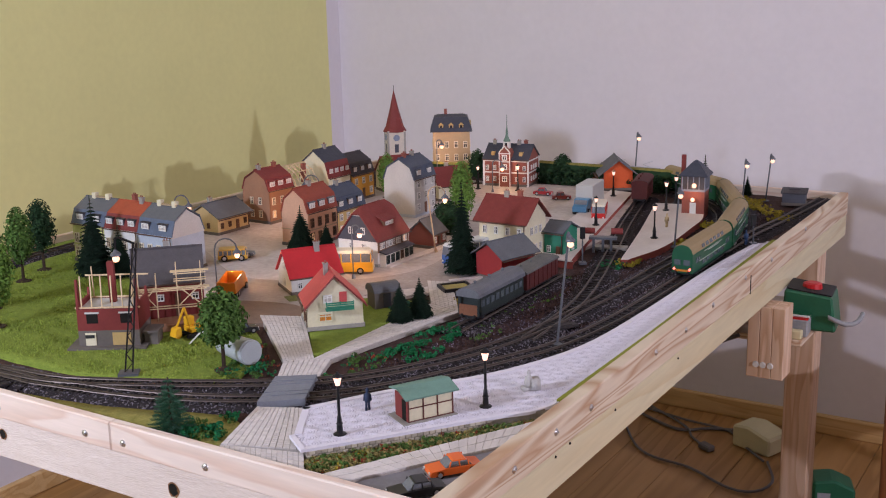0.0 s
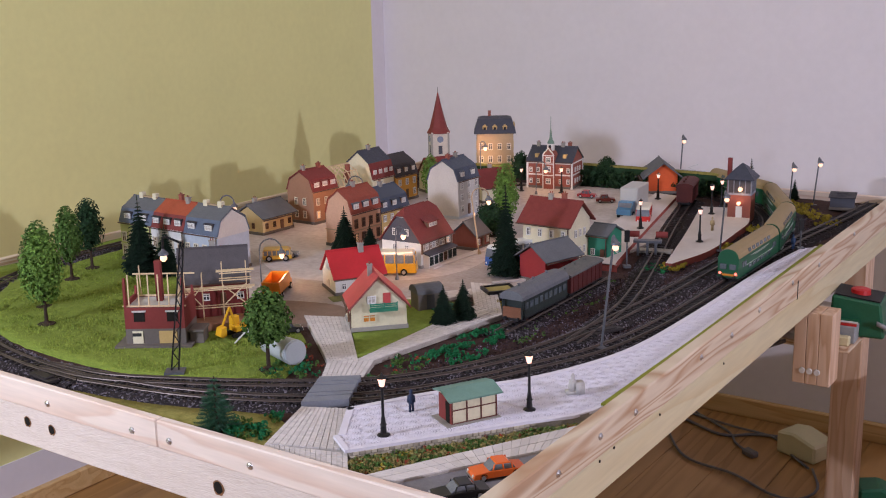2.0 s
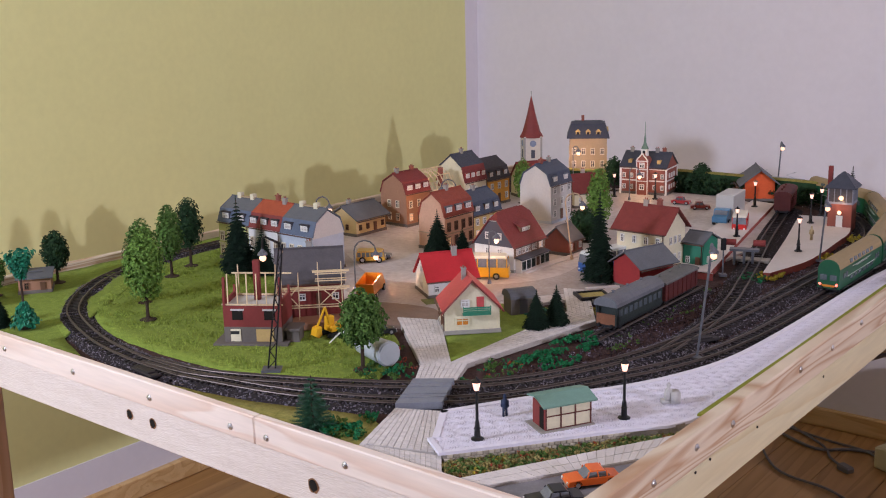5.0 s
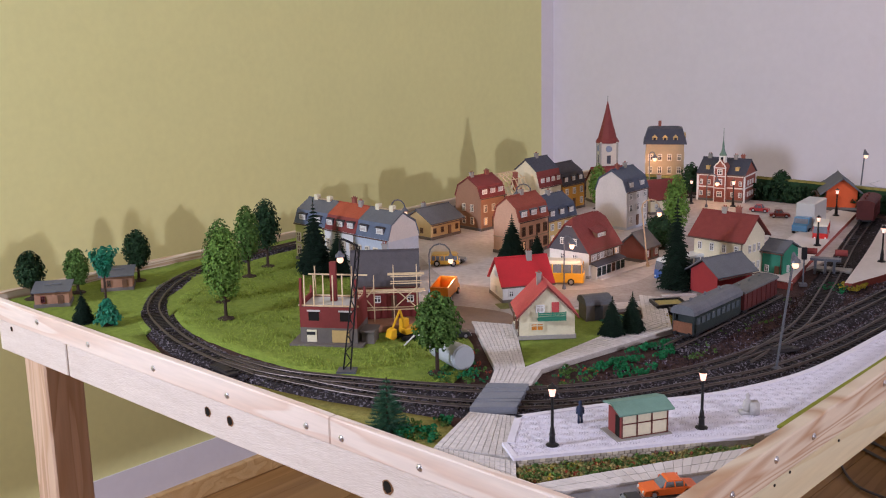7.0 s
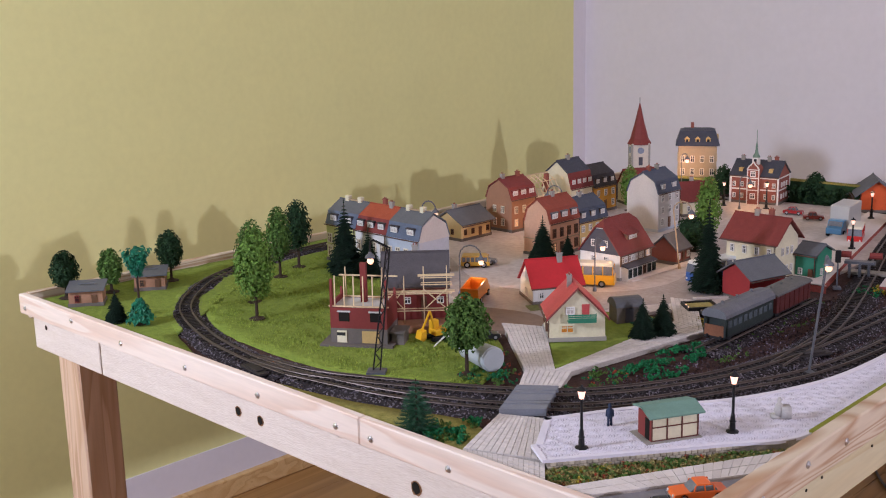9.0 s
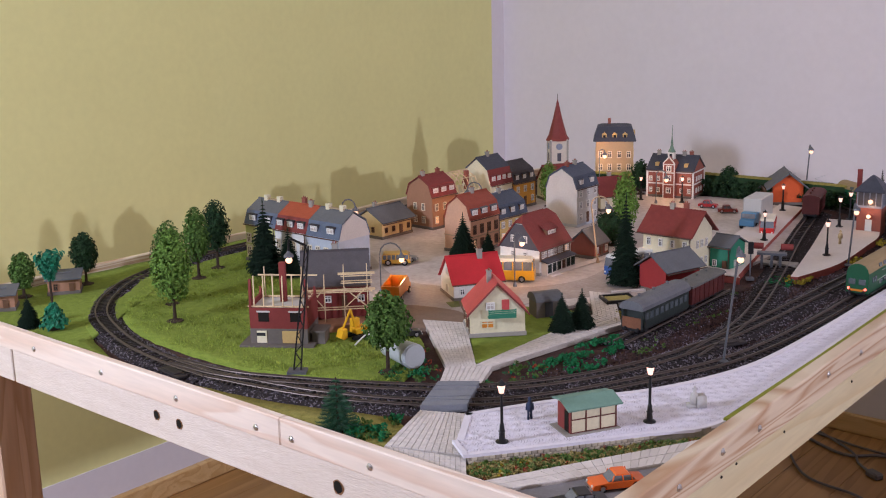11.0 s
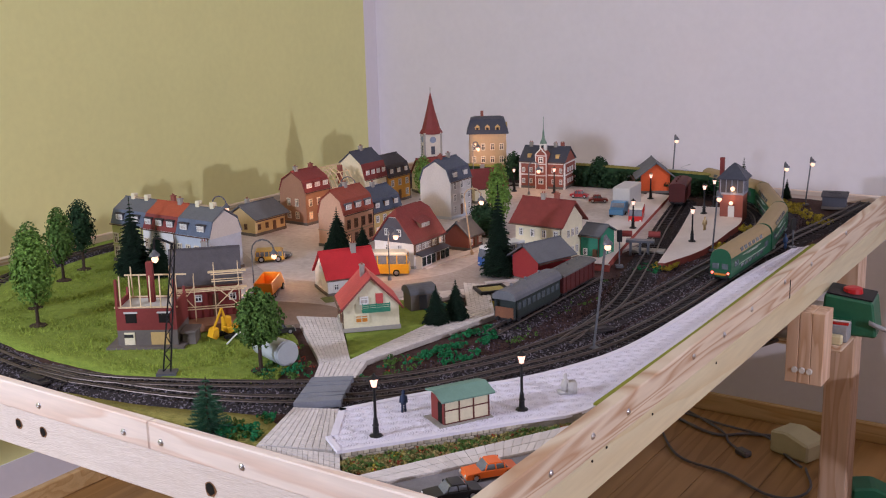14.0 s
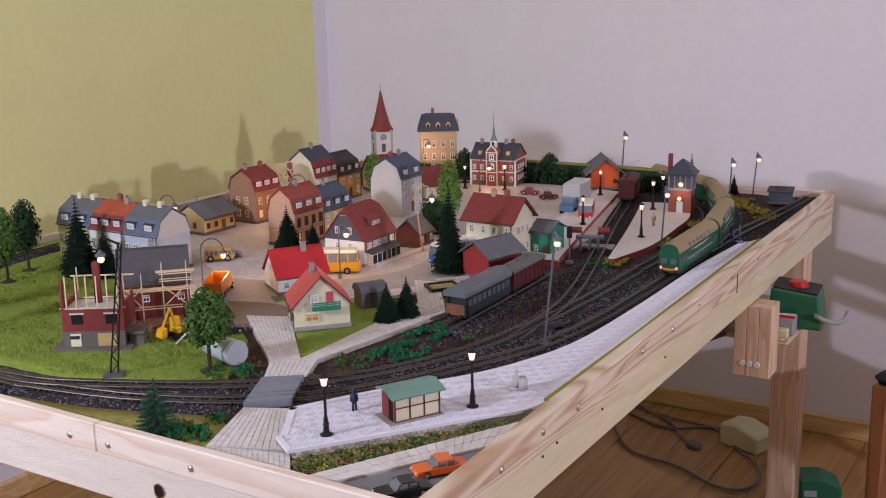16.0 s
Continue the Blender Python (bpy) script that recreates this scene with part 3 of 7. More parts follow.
def track(pts, label, z=0.0, bed=True):
    line = [p + Vector((0, 0, z)) for p in spline(pts, 0.008)]
    t = thing("railway_track", 0, 0, 0, 0, label, "track", "model railway tracks", kind="structure")
    for s in (-1, 1):
        part("rail", sweep(line, s * GAUGE / 2, ((-0.0011, 0.0035), (0.0011, 0.0035), (0.0005, 0.0045), (0.0009, 0.0064), (-0.0009, 0.0064), (-0.0005, 0.0045))), RAIL, t)
    sl, acc, sd = B(), 0.0, sides(line)
    for i in range(1, len(line)):
        acc += (line[i] - line[i - 1]).length
        if acc > 0.0082:
            acc = 0
            p, s = line[i], sd[i]
            d = s.cross(Vector((0, 0, 1)))
            v = [sl.verts.new(p + s * a * 0.0155 + d * b * 0.0016 + Vector((0, 0, c))) for c in (0.0012, 0.0036) for a, b in ((-1, -1), (1, -1), (1, 1), (-1, 1))]
            for f in ((4, 5, 6, 7), (0, 1, 5, 4), (1, 2, 6, 5), (2, 3, 7, 6), (3, 0, 4, 7)):
                sl.faces.new([v[k] for k in f])
    bmesh.ops.recalc_face_normals(sl, faces=sl.faces)
    tagged(part("sleepers", sl, SLEEPER, t), kind="stuff")
    if bed:
        st = B()
        rnd = random.Random(5)
        for p, s in zip(line, sd):
            for _ in range(44 if p.y < 0.55 else 22 if p.y < 0.95 else 6):
                q = p + s * rnd.uniform(-0.031, 0.031) + Vector((rnd.uniform(-.004, .004), rnd.uniform(-.004, .004), 0))
                off = abs((q - p).dot(s))
                r = rnd.uniform(0.0009, 0.0022)
                q.z = z + 0.0012 - max(0, off - 0.017) * 0.35
                m = Euler((rnd.random() * 6, rnd.random() * 6, 0)).to_matrix() * r
                vv = [st.verts.new(q + m @ Vector(c)) for c in ((1, 0, -.6), (-.6, .9, -.6), (-.6, -.9, -.6), (0, 0, 1))]
                for f in ((0, 1, 2), (0, 3, 1), (1, 3, 2), (2, 3, 0)):
                    st.faces.new([vv[k] for k in f])
        bmesh.ops.recalc_face_normals(st, faces=st.faces)
        tagged(part("ballast", st, BALLAST, t, "dark loose ballast"), kind="stuff")
        part("ballast_bed", sweep(line, 0, ((-0.031, -0.004), (0.031, -0.004), (0.018, 0.0014), (-0.018, 0.0014))), mat("ballast_bed", (0.022, 0.017, 0.019), 0.95, 0.4, 300, 0.8), t)
    return line


OUTER = [(-0.62, 0.062), (-0.477, 0.090), (-0.368, 0.132), (-0.283, 0.190), (-0.225, 0.264), (-0.173, 0.370), (-0.130, 0.478), (-0.109, 0.622), (-0.104, 0.838), (-0.104, 1.00), (-0.112, 1.12), (-0.135, 1.25), (-0.18, 1.38), (-0.26, 1.50), (-0.38, 1.59), (-0.52, 1.612), (-0.90, 1.61), (-1.05, 1.56), (-1.15, 1.44), (-1.18, 1.28), (-1.178, 0.62), (-1.172, 0.44), (-1.15, 0.35), (-1.10, 0.254), (-0.994, 0.149), (-0.851, 0.089), (-0.731, 0.066), (-0.62, 0.062)]
INNER = [(-0.70, 0.068), (-0.60, 0.078), (-0.492, 0.122), (-0.395, 0.172), (-0.315, 0.226), (-0.255, 0.300), (-0.205, 0.410), (-0.178, 0.535), (-0.166, 0.690), (-0.160, 0.866), (-0.158, 1.08), (-0.168, 1.22), (-0.205, 1.36), (-0.28, 1.48), (-0.38, 1.565), (-0.50, 1.60)]
outer_line = track(OUTER, "outer loop track with dark ballast and steel rails")
inner_line = track(INNER, "inner loop track with dark ballast and steel rails", 0.0003)
track([(-0.172, 0.48), (-0.181, 0.62), (-0.203, 0.74), (-0.262, 0.951), (-0.338, 1.203), (-0.415, 1.491)], "station siding track leading to the goods shed", 0.0006)
track([(-0.274, 0.47), (-0.2755, 0.52), (-0.2785, 0.62), (-0.284, 0.80)], "freight siding track with weathered rails", 0.0004)
track([(-0.104, 1.06), (-0.100, 1.22), (-0.084, 1.39), (-0.068, 1.62)], "straight stub track by the rim", 0.0005)
track([(-0.158, 1.10), (-0.150, 1.25), (-0.165, 1.37), (-0.20, 1.47), (-0.25, 1.53)], "connecting track in the far curve", 0.0008)


# ---- platforms ----
def platform(name, left, right, h, mtop, mside, label, rim=0.0055):
    """A raised platform between two edge lines, with an edging course along its track side."""
    p = thing(name, 0, 0, 0, 0, label, "platform", kind="structure")
    L, Rr = spline(left, 0.012), spline(right, 0.012)
    n = 60
    pick = lambda l, k: l[min(len(l) - 1, round(k * (len(l) - 1) / n))]
    bm = B()
    rows = []
    for k in range(n + 1):
        a, b = pick(L, k), pick(Rr, k)
        rows.append([bm.verts.new((a.x, a.y, -0.003)), bm.verts.new((a.x, a.y, h)), bm.verts.new((b.x, b.y, h)), bm.verts.new((b.x, b.y, -0.003))])
    for a, b in zip(rows, rows[1:]):
        for i in range(3):
            f = bm.faces.new((a[i], b[i], b[i + 1], a[i + 1]))
            f.material_index = 0 if i == 1 else 1
    for r in (rows[0], rows[-1]):
        bm.faces.new(r).material_index = 1
    bmesh.ops.recalc_face_normals(bm, faces=bm.faces)
    part("body", bm, (mtop, mside), p)
    if rim:
        line = [Vector((q.x, q.y, 0)) for q in (pick(L, k) for k in range(n + 1))]
        part("edging", sweep(line, 0.0, ((0.0, h - 0.002), (rim * 1.4, h - 0.002), (rim * 1.4, h + 0.0012), (0.0, h + 0.0012))), SETT, p, "pale edging course")
    return p


PLT = [(-0.227, 0.074), (-0.264, 0.133), (-0.266, 0.139), (-0.263, 0.146), (-0.212, 0.234), (-0.151, 0.316), (-0.112, 0.40), (-0.088, 0.50), (-0.080, 0.678), (-0.078, 0.935), (-0.066, 1.125)]
PLR = [(-0.193, 0.051), (-0.140, 0.122), (-0.080, 0.205), (-0.034, 0.270), (-0.033, 0.40), (-0.036, 0.55), (-0.040, 0.75), (-0.044, 0.935), (-0.046, 1.145)]
platform("platform_front", PLT, PLR, 0.010, SETTJ, STONEWALL, "long pale platform paved with arched setts")
front_platform = bpy.data.objects["platform_front"]
# setts: fans of small raised arcs over the platform
st = B()
Ls, Rs = spline(PLT, 0.004), spline(PLR, 0.004)
zt = 0.0101
edge = [(p.x, p.y) for p in Ls] + [(p.x, p.y) for p in Rs[::-1]]


FAN, RING = 0.0112, 0.0027
rnd = random.Random(31)
for j in range(0, 110):
    for i in range(-2, 16):
        cx, cy = -0.30 + 2 * FAN * (i + 0.5 * (j % 2)), 0.03 + FAN * j
        if cx > 0 or not any(inside(cx + a, cy + b, edge) for a, b in ((0, 0), (FAN, 0), (-FAN, 0), (0, FAN), (FAN, FAN), (-FAN, FAN))):
            continue
        lower = [(cx - FAN, cy - FAN), (cx + FAN, cy - FAN), (cx, cy - 2 * FAN)]
        for k in range(5):
            rad = RING * k - 0.0003 if k else 0.0
            n = max(6, round(6.2832 * rad / 0.0024)) if k else 1
            for q in range(n):
                a = 6.2832 * (q + 0.5 * (k % 2)) / n
                x, y = cx + rad * math.cos(a), cy + rad * math.sin(a)
                if any((x - u) ** 2 + (y - v) ** 2 < (FAN - 0.0003) ** 2 for u, v in lower):
                    continue
                if not (inside(x - 0.003, y, edge) and inside(x + 0.003, y, edge) and inside(x, y - 0.002, edge) and inside(x, y + 0.002, edge)):
                    continue
                top, low = [], []
                ca, sa = math.cos(a), math.sin(a)
                for p, w in ((-1, -1), (1, -1), (1, 1), (-1, 1)):
                    dr, dt = p * rnd.uniform(0.00086, 0.00096), w * rnd.uniform(0.00112, 0.00122)
                    dx, dy = dr * ca - dt * sa, dr * sa + dt * ca
                    top.append(st.verts.new((x + dx * 0.9, y + dy * 0.9, zt + 0.0004)))
                    low.append(st.verts.new((x + dx, y + dy, zt - 0.0002)))
                st.faces.new(top)
                for m_ in range(4):
                    st.faces.new((low[m_], low[(m_ + 1) % 4], top[(m_ + 1) % 4], top[m_]))
bmesh.ops.recalc_face_normals(st, faces=st.faces)
single("platform_setts", st, SETT, "pale grey setts laid in small fans", "paving", kind="stuff")
part("edging", sweep([Vector((p.x, p.y, 0)) for p in spline(PLR, 0.02)], 0.0, ((-0.005, 0.008), (0.0006, 0.008), (0.0006, 0.0113), (-0.005, 0.0113))), SETT, front_platform, "pale edging course")
part("edging", sweep([Vector((-0.193, 0.051, 0)), Vector((-0.210, 0.0625, 0)), Vector((-0.227, 0.074, 0))], 0.0, ((-0.005, 0.008), (0.0006, 0.008), (0.0006, 0.0113), (-0.005, 0.0113))), SETT, front_platform, "pale edging course")
STONES = mat("cut_wall_stone", (0.42, 0.37, 0.29), 0.9, 0.15, 200, 0.4, each=0.3)
stone = B()
box(stone, -0.0029, -0.0012, -0.0018, 0.0029, 0.0004, 0.0018)
stone = mesh("stone", stone, STONES, 0.0004)
wl = [Vector((p.x, p.y, 0)) for p in spline(PLR[:4], 0.0063)]
for row, zz in ((0, 0.0020), (1, 0.0062)):
    for k, (p, q) in enumerate(zip(wl, wl[1:])):
        c = p.lerp(q, 0.5 + 0.5 * row)
        part("stone", stone, None, front_platform, at=pose(c.x, c.y, zz, 0, 0, math.degrees(math.atan2(q.y - p.y, q.x - p.x))))
patch("ground_rim_grass", [(-0.024, 0.29), (-0.033, 0.285), (-0.034, 0.55), (-0.044, 1.15), (-0.036, 1.15), (-0.028, 0.70)], -0.004, 0.0140, mat("lime_grass_strip", (0.24, 0.26, 0.03), 0.95, 0.2, 90, 0.8), "narrow lime green grass strip along the rim", step=1)
# loose gravel between the tracks
gr = B()
rnd = random.Random(9)
GRAVEL = [(-0.30, 0.23), (-0.20, 0.27), (-0.13, 0.42), (-0.09, 0.60), (-0.085, 1.1), (-0.09, 1.45), (-0.28, 1.52), (-0.20, 1.0), (-0.27, 0.86), (-0.27, 0.5), (-0.29, 0.34)]
k = 0
while k < 9000:
    x, y = rnd.uniform(-0.30, -0.08), rnd.uniform(0.23, 1.52)
    if not inside(x, y, GRAVEL):
        continue
    k += 1
    r = rnd.uniform(0.0007, 0.0020)
    q = Vector((x, y, -0.0016))
    m = Euler((rnd.random() * 6, rnd.random() * 6, 0)).to_matrix() * r
    vv = [gr.verts.new(q + m @ Vector(c)) for c in ((1, 0, -.6), (-.6, .9, -.6), (-.6, -.9, -.6), (0, 0, 1))]
    for f in ((0, 1, 2), (0, 3, 1), (1, 3, 2), (2, 3, 0)):
        gr.faces.new([vv[t] for t in f])
bmesh.ops.recalc_face_normals(gr, faces=gr.faces)
single("track_gravel", gr, mat("purple_gravel", (0.055, 0.034, 0.038), 0.85, 0.3, 200, 0.2, each=0.7), "loose dark purple-brown gravel between the tracks", "gravel", kind="stuff")
# sparse pale chips, their colour also standing in for glints on the gravel
gr = B()
k = 0
while k < 2200:
    x, y = rnd.uniform(-0.30, -0.08), rnd.uniform(0.23, 1.52)
    if not inside(x, y, GRAVEL) or noise.noise(Vector((x * 22, y * 22, 3))) < -0.05:
        continue
    k += 1
    q = Vector((x, y, -0.0008))
    m = Euler((rnd.random() * 6, rnd.random() * 6, 0)).to_matrix() * rnd.uniform(0.0006, 0.0014)
    vv = [gr.verts.new(q + m @ Vector(c)) for c in ((1, 0, -.6), (-.6, .9, -.6), (-.6, -.9, -.6), (0, 0, 1))]
    for f in ((0, 1, 2), (0, 3, 1), (1, 3, 2), (2, 3, 0)):
        gr.faces.new([vv[t] for t in f])
bmesh.ops.recalc_face_normals(gr, faces=gr.faces)
single("track_chippings", gr, mat("pale_violet_gravel", (0.17, 0.14, 0.18), 0.7, 0.3, 200, 0.2, each=0.6), "pale violet stone chippings and painted glints between the tracks", "gravel", kind="stuff")
PALE = mat("pale_platform_card", (0.64, 0.58, 0.55), 0.85, 0.06, 40, 0.1)
platform("platform_island", [(-0.228, 0.917), (-0.287, 1.15), (-0.356, 1.40)], [(-0.217, 0.92), (-0.198, 1.04), (-0.208, 1.20), (-0.220, 1.30), (-0.265, 1.42)], 0.009, PALE, REDBRICK, "pale island platform with red brick sides", 0)
platform("platform_station", [(-0.40, 0.86), (-0.40, 0.9), (-0.50, 1.50)], [(-0.29, 0.865), (-0.312, 0.93), (-0.445, 1.49)], 0.009, PALE, REDBRICK, "pale station platform with red brick edge", 0)


# ---- houses ----
WINDOWS = {}


def window_meshes(w, h, fm, pm):
    key = (round(w, 5), round(h, 5), fm.name, pm.name)
    if key not in WINDOWS:
        t = min(w, h) * 0.15
        bm = B()
        xs, zs = (-w / 2, -w / 2 + t, -t * .35, t * .35, w / 2 - t, w / 2), (0, t, h * .6, h * .6 + t * .7, h - t, h)
        g = [[bm.verts.new((x, -.0012, z)) for z in zs] for x in xs]
        for i in range(5):
            for k in range(5):
                if i in (0, 2, 4) or k in (0, 2, 4):
                    bm.faces.new((g[i][k], g[i + 1][k], g[i + 1][k + 1], g[i][k + 1]))
        bmesh.ops.delete(bm, geom=[v for v in bm.verts if not v.link_faces], context="VERTS")
        r = bmesh.ops.extrude_face_region(bm, geom=bm.faces[:])
        for v in (q for q in r["geom"] if isinstance(q, bmesh.types.BMVert)):
            v.co.y = .001
        bmesh.ops.recalc_face_normals(bm, faces=bm.faces)
        p = B()
        box(p, -w / 2 + t * .6, -0.0003, t * .6, w / 2 - t * .6, 0.0008, h - t * .6)
        WINDOWS[key] = mesh("window", bm, fm), mesh("pane", p, pm)
    return WINDOWS[key]


def put_window(h, x, y, z, turn, w, hh, fm=None, pm=None):
    fm, pm = fm or FRAME, pm or PANE
    a, b = window_meshes(w, hh, fm, pm)
    o = part("window", a, None, h, at=pose(x, y, z, 0, 0, turn))
    part("pane", b, None, o)


def profile(d, he, hr, kind):
    if kind == "mansard":
        return [(-d / 2, he), (-d / 2 * .78, he + (hr - he) * .56), (0, hr), (d / 2 * .78, he + (hr - he) * .56), (d / 2, he)]
    if kind == "mono":
        return [(-d / 2, he), (d / 2, hr)]
    return [(-d / 2, he), (0, hr), (d / 2, he)]


def house(x, y, rz, w, d, he, hr, wall_m, roof_m, label, kind="gable", z=0.001, over=0.005, rows=(), gable=(), cols=4, gcols=2, win=(0.007, 0.011), chim=(), dorm=0, dorm_m=None, hip=0.0, base_m=None, gable_m=None, lit=0, door=True, fm=None, band=None, name="model_house", group="town houses", eaves=True, lower_m=None, lower_label="dark red lower roof slope", roof_dorm=None, dorm_w=.012, pm=None):
    """Ridge along local x, street front towards local -y, gables at both ends of x."""
    h = thing(name, x, y, z, rz, label, "model house", group)
    fm = fm or FRAME
    pr = profile(d, he, hr, kind)
    hh = hr - (hr - he) * hip
    wp = [(-d / 2, 0)] + [(p[0] * .985, p[1] - 0.0015) for p in pr] + [(d / 2, 0)]
    if hip:
        k = (hr - hh) / (hr - he) * d / 2
        wp = [(-d / 2, 0), (-d / 2, he - .001), (-k, hh - .001), (k, hh - .001), (d / 2, he - .001), (d / 2, 0)]
    bm = B()
    prism(bm, wp, -w / 2, w / 2)
    part("wall", bm, wall_m, h)
    if gable_m:
        for s in (-1, 1):
            bm = B()
            gp = [(-d / 2 - .0006, he - .004)] + [(p[0], p[1] - .001) for p in wp[1:-1]] + [(d / 2 + .0006, he - .004)]
            prism(bm, gp, s * w / 2, s * (w / 2 + .0012))
            part("gable_cladding", bm, gable_m, h, "dark boarded gable")
    bm = B()
    box(bm, -w / 2 - .0015, -d / 2 - .0015, 0, w / 2 + .0015, d / 2 + .0015, .006)
    part("plinth", bm, base_m or W["grey"], h, bevel=.0005)
    bm = B()
    L = w / 2 + over * .6
    if kind == "mono":
        slab(bm, [(-L, -d / 2 - over, he - over * (hr - he) / d + .002), (L, -d / 2 - over, he - over * (hr - he) / d + .002), (L, d / 2 + over, hr + .002), (-L, d / 2 + over, hr + .002)], .002)
    else:
        for s in (-1, 1):
            pts = [(p[0] * s, p[1]) for p in (pr if s == 1 else pr)][: (len(pr) + 1) // 2]
            (a0, a1), (b0, b1) = pts[0], pts[1]
            k = over / math.hypot(b0 - a0, b1 - a1)
            pts[0] = (a0 - (b0 - a0) * k, a1 - (b1 - a1) * k)
            for q0, q1 in zip(pts, pts[1:]):
                if hip and q1[1] == hr:
                    inset = (hr - hh) * 0.9
                    ky = (hr - hh) / (hr - he) * d / 2 * (-1 if q0[0] < 0 else 1)
                    slab(bm, [(-L, q0[0], q0[1] + .002), (L, q0[0], q0[1] + .002), (L, ky, hh + .002), (w / 2 - inset, 0, hr + .002), (-w / 2 + inset, 0, hr + .002), (-L, ky, hh + .002)], .002)
                elif lower_m and q1[1] < hr:
                    lo = B()
                    slab(lo, [(-L, q0[0], q0[1] + .002), (L, q0[0], q0[1] + .002), (L, q1[0], q1[1] + .002), (-L, q1[0], q1[1] + .002)], .002)
                    part("lower_roof", lo, lower_m, h, lower_label)
                else:
                    slab(bm, [(-L, q0[0], q0[1] + .002), (L, q0[0], q0[1] + .002), (L, q1[0], q1[1] + .002), (-L, q1[0], q1[1] + .002)], .002)
        if hip:
            for s in (-1, 1):
                ky = (hr - hh) / (hr - he) * d / 2
                slab(bm, [(s * L, -ky, hh + .002), (s * L, ky, hh + .002), (s * (w / 2 - (hr - hh) * .9), 0, hr + .002)], .002)
    part("roof", bm, roof_m, h)
    bm = B()
    bar(bm, (-L, 0, hr + .0022), (L, 0, hr + .0022), .0013, 6) if kind != "mono" and not hip else box(bm, -w / 4, -.0008, hr + .001, w / 4, .0008, hr + .003)
    part("ridge", bm, roof_m, h)
    if eaves:
        bm = B()
        bar(bm, (-L, -d / 2 - over, he - over * .6), (L, -d / 2 - over, he - over * .6), .0011, 6)
        part("gutter", bm, GUTTER, h)
        bm = B()
        bar(bm, (w / 2 - .002, -d / 2 - .0014, .004), (w / 2 - .002, -d / 2 - .0014, he - .003), .0008, 5)
        part("downpipe", bm, GUTTER, h)
    if band:
        for zz in rows[1:]:
            bm = B()
            box(bm, -w / 2 - .0012, -d / 2 - .0012, zz - .005, w / 2 + .0012, d / 2 + .0012, zz - .0035)
            part("cornice", bm, band, h)
    n = 0
    for r, zz in enumerate(rows):
        for c in range(cols):
            xx = -w / 2 + w * (c + .5) / cols
            if r == 0 and door and c == cols // 2:
                bm = B()
                box(bm, xx - .004, -d / 2 - .0014, .003, xx + .004, -d / 2 + .001, zz + win[1])
                part("door", bm, FRAMEBR, h, "brown door")
            else:
                n += 1
                put_window(h, xx, -d / 2 - .0006, zz, 0, *win, fm, PANELIT if n <= lit else pm)
    for zz, gc in (gable if gable and isinstance(gable[0], tuple) else [(g, gcols) for g in gable]):
        for s in (-1, 1):
            for c in range(gc):
                put_window(h, s * (w / 2 + (.0018 if gable_m else .0006)), d * .62 * ((c + .5) / gc - .5), zz, 90 * s, *win, fm)
    for i, (cx, cy) in enumerate(chim):
        bm = B()
        zc = hr - abs(cy) / (d / 2) * (hr - he)
        box(bm, cx - .004, cy - .003, zc - .006, cx + .004, cy + .003, max(hr, zc) + .009)
        box(bm, cx - .0048, cy - .0038, max(hr, zc) + .009, cx + .0048, cy + .0038, max(hr, zc) + .0105)
        c = part("chimney", bm, W["stone"] if i % 2 == 0 else W["brick"], h)
        bm = B()
        for o in (-.0018, .0018):
            bar(bm, (cx + o, cy, max(hr, zc) + .0105), (cx + o, cy, max(hr, zc) + .0135), .001, 6)
        part("chimney_pot", bm, W["brick"], c)
    for i in range(dorm):
        xx = -w / 2 + w * (i + .5) / dorm
        if kind == "mansard":
            (a0, a1), (b0, b1) = pr[0], pr[1]
        else:
            (a0, a1), (b0, b1) = pr[0], pr[1]
        f = .22 if kind == "mansard" else .38
        y0, z0 = a0 + (b0 - a0) * f, a1 + (b1 - a1) * f
        dw, dh = min(dorm_w, w / dorm * .72), .0115
        dm = part("dormer", (lambda b: (box(b, -dw / 2, 0, 0, dw / 2, .016, dh), b)[1])(B()), dorm_m or wall_m, h, at=pose(xx, y0, z0 + .001))
        bm = B()
        slab(bm, [(-dw / 2 - .0012, -.0018, dh + .001), (dw / 2 + .0012, -.0018, dh + .001), (dw / 2 + .0012, .019, dh + .0035), (-dw / 2 - .0012, .019, dh + .0035)], .0015)
        part("dormer_roof", bm, roof_dorm or roof_m, dm)
        a, _ = window_meshes(dw * .80, dh * .82, FRAME, CURTAIN)
        part("dormer_window", a, None, dm, at=pose(0, -.0004, dh * .12))
        bm = B()
        box(bm, -dw * .33, -.0003, dh * .16, dw * .33, .001, dh * .82)
        part("dormer_pane", bm, CURTAIN, dm)
    return h


# row of three joined houses by the lawn
DR = dict(roof_dorm=R["dark"], dorm_m=W["slate"])
house(-1.042, .5475, 0, .08, .075, .069, .108, W["lime"], R["grey"], "lime yellow terraced house with grey mansard roof", "mansard", rows=(.010, .034), cols=4, chim=(), dorm=2, band=W["cream"], over=.003, win=(.0115, .018), fm=SURROUND, pm=W["timber"], lower_m=R["blue"], lower_label="blue-grey lower roof slope", dorm_w=.019, door=False, **DR)
house(-.962, .5475, 0, .08, .075, .068, .108, W["white"], R["rust"], "white terraced house with rust red mansard roof", "mansard", rows=(.010, .034), cols=4, chim=((.02, -.002), (-.012, .012)), dorm=3, over=.003, base_m=W["bluegrey"], win=(.0095, .017), fm=SURROUND, pm=W["timber"], lower_m=R["red"], dorm_w=.017, **DR)
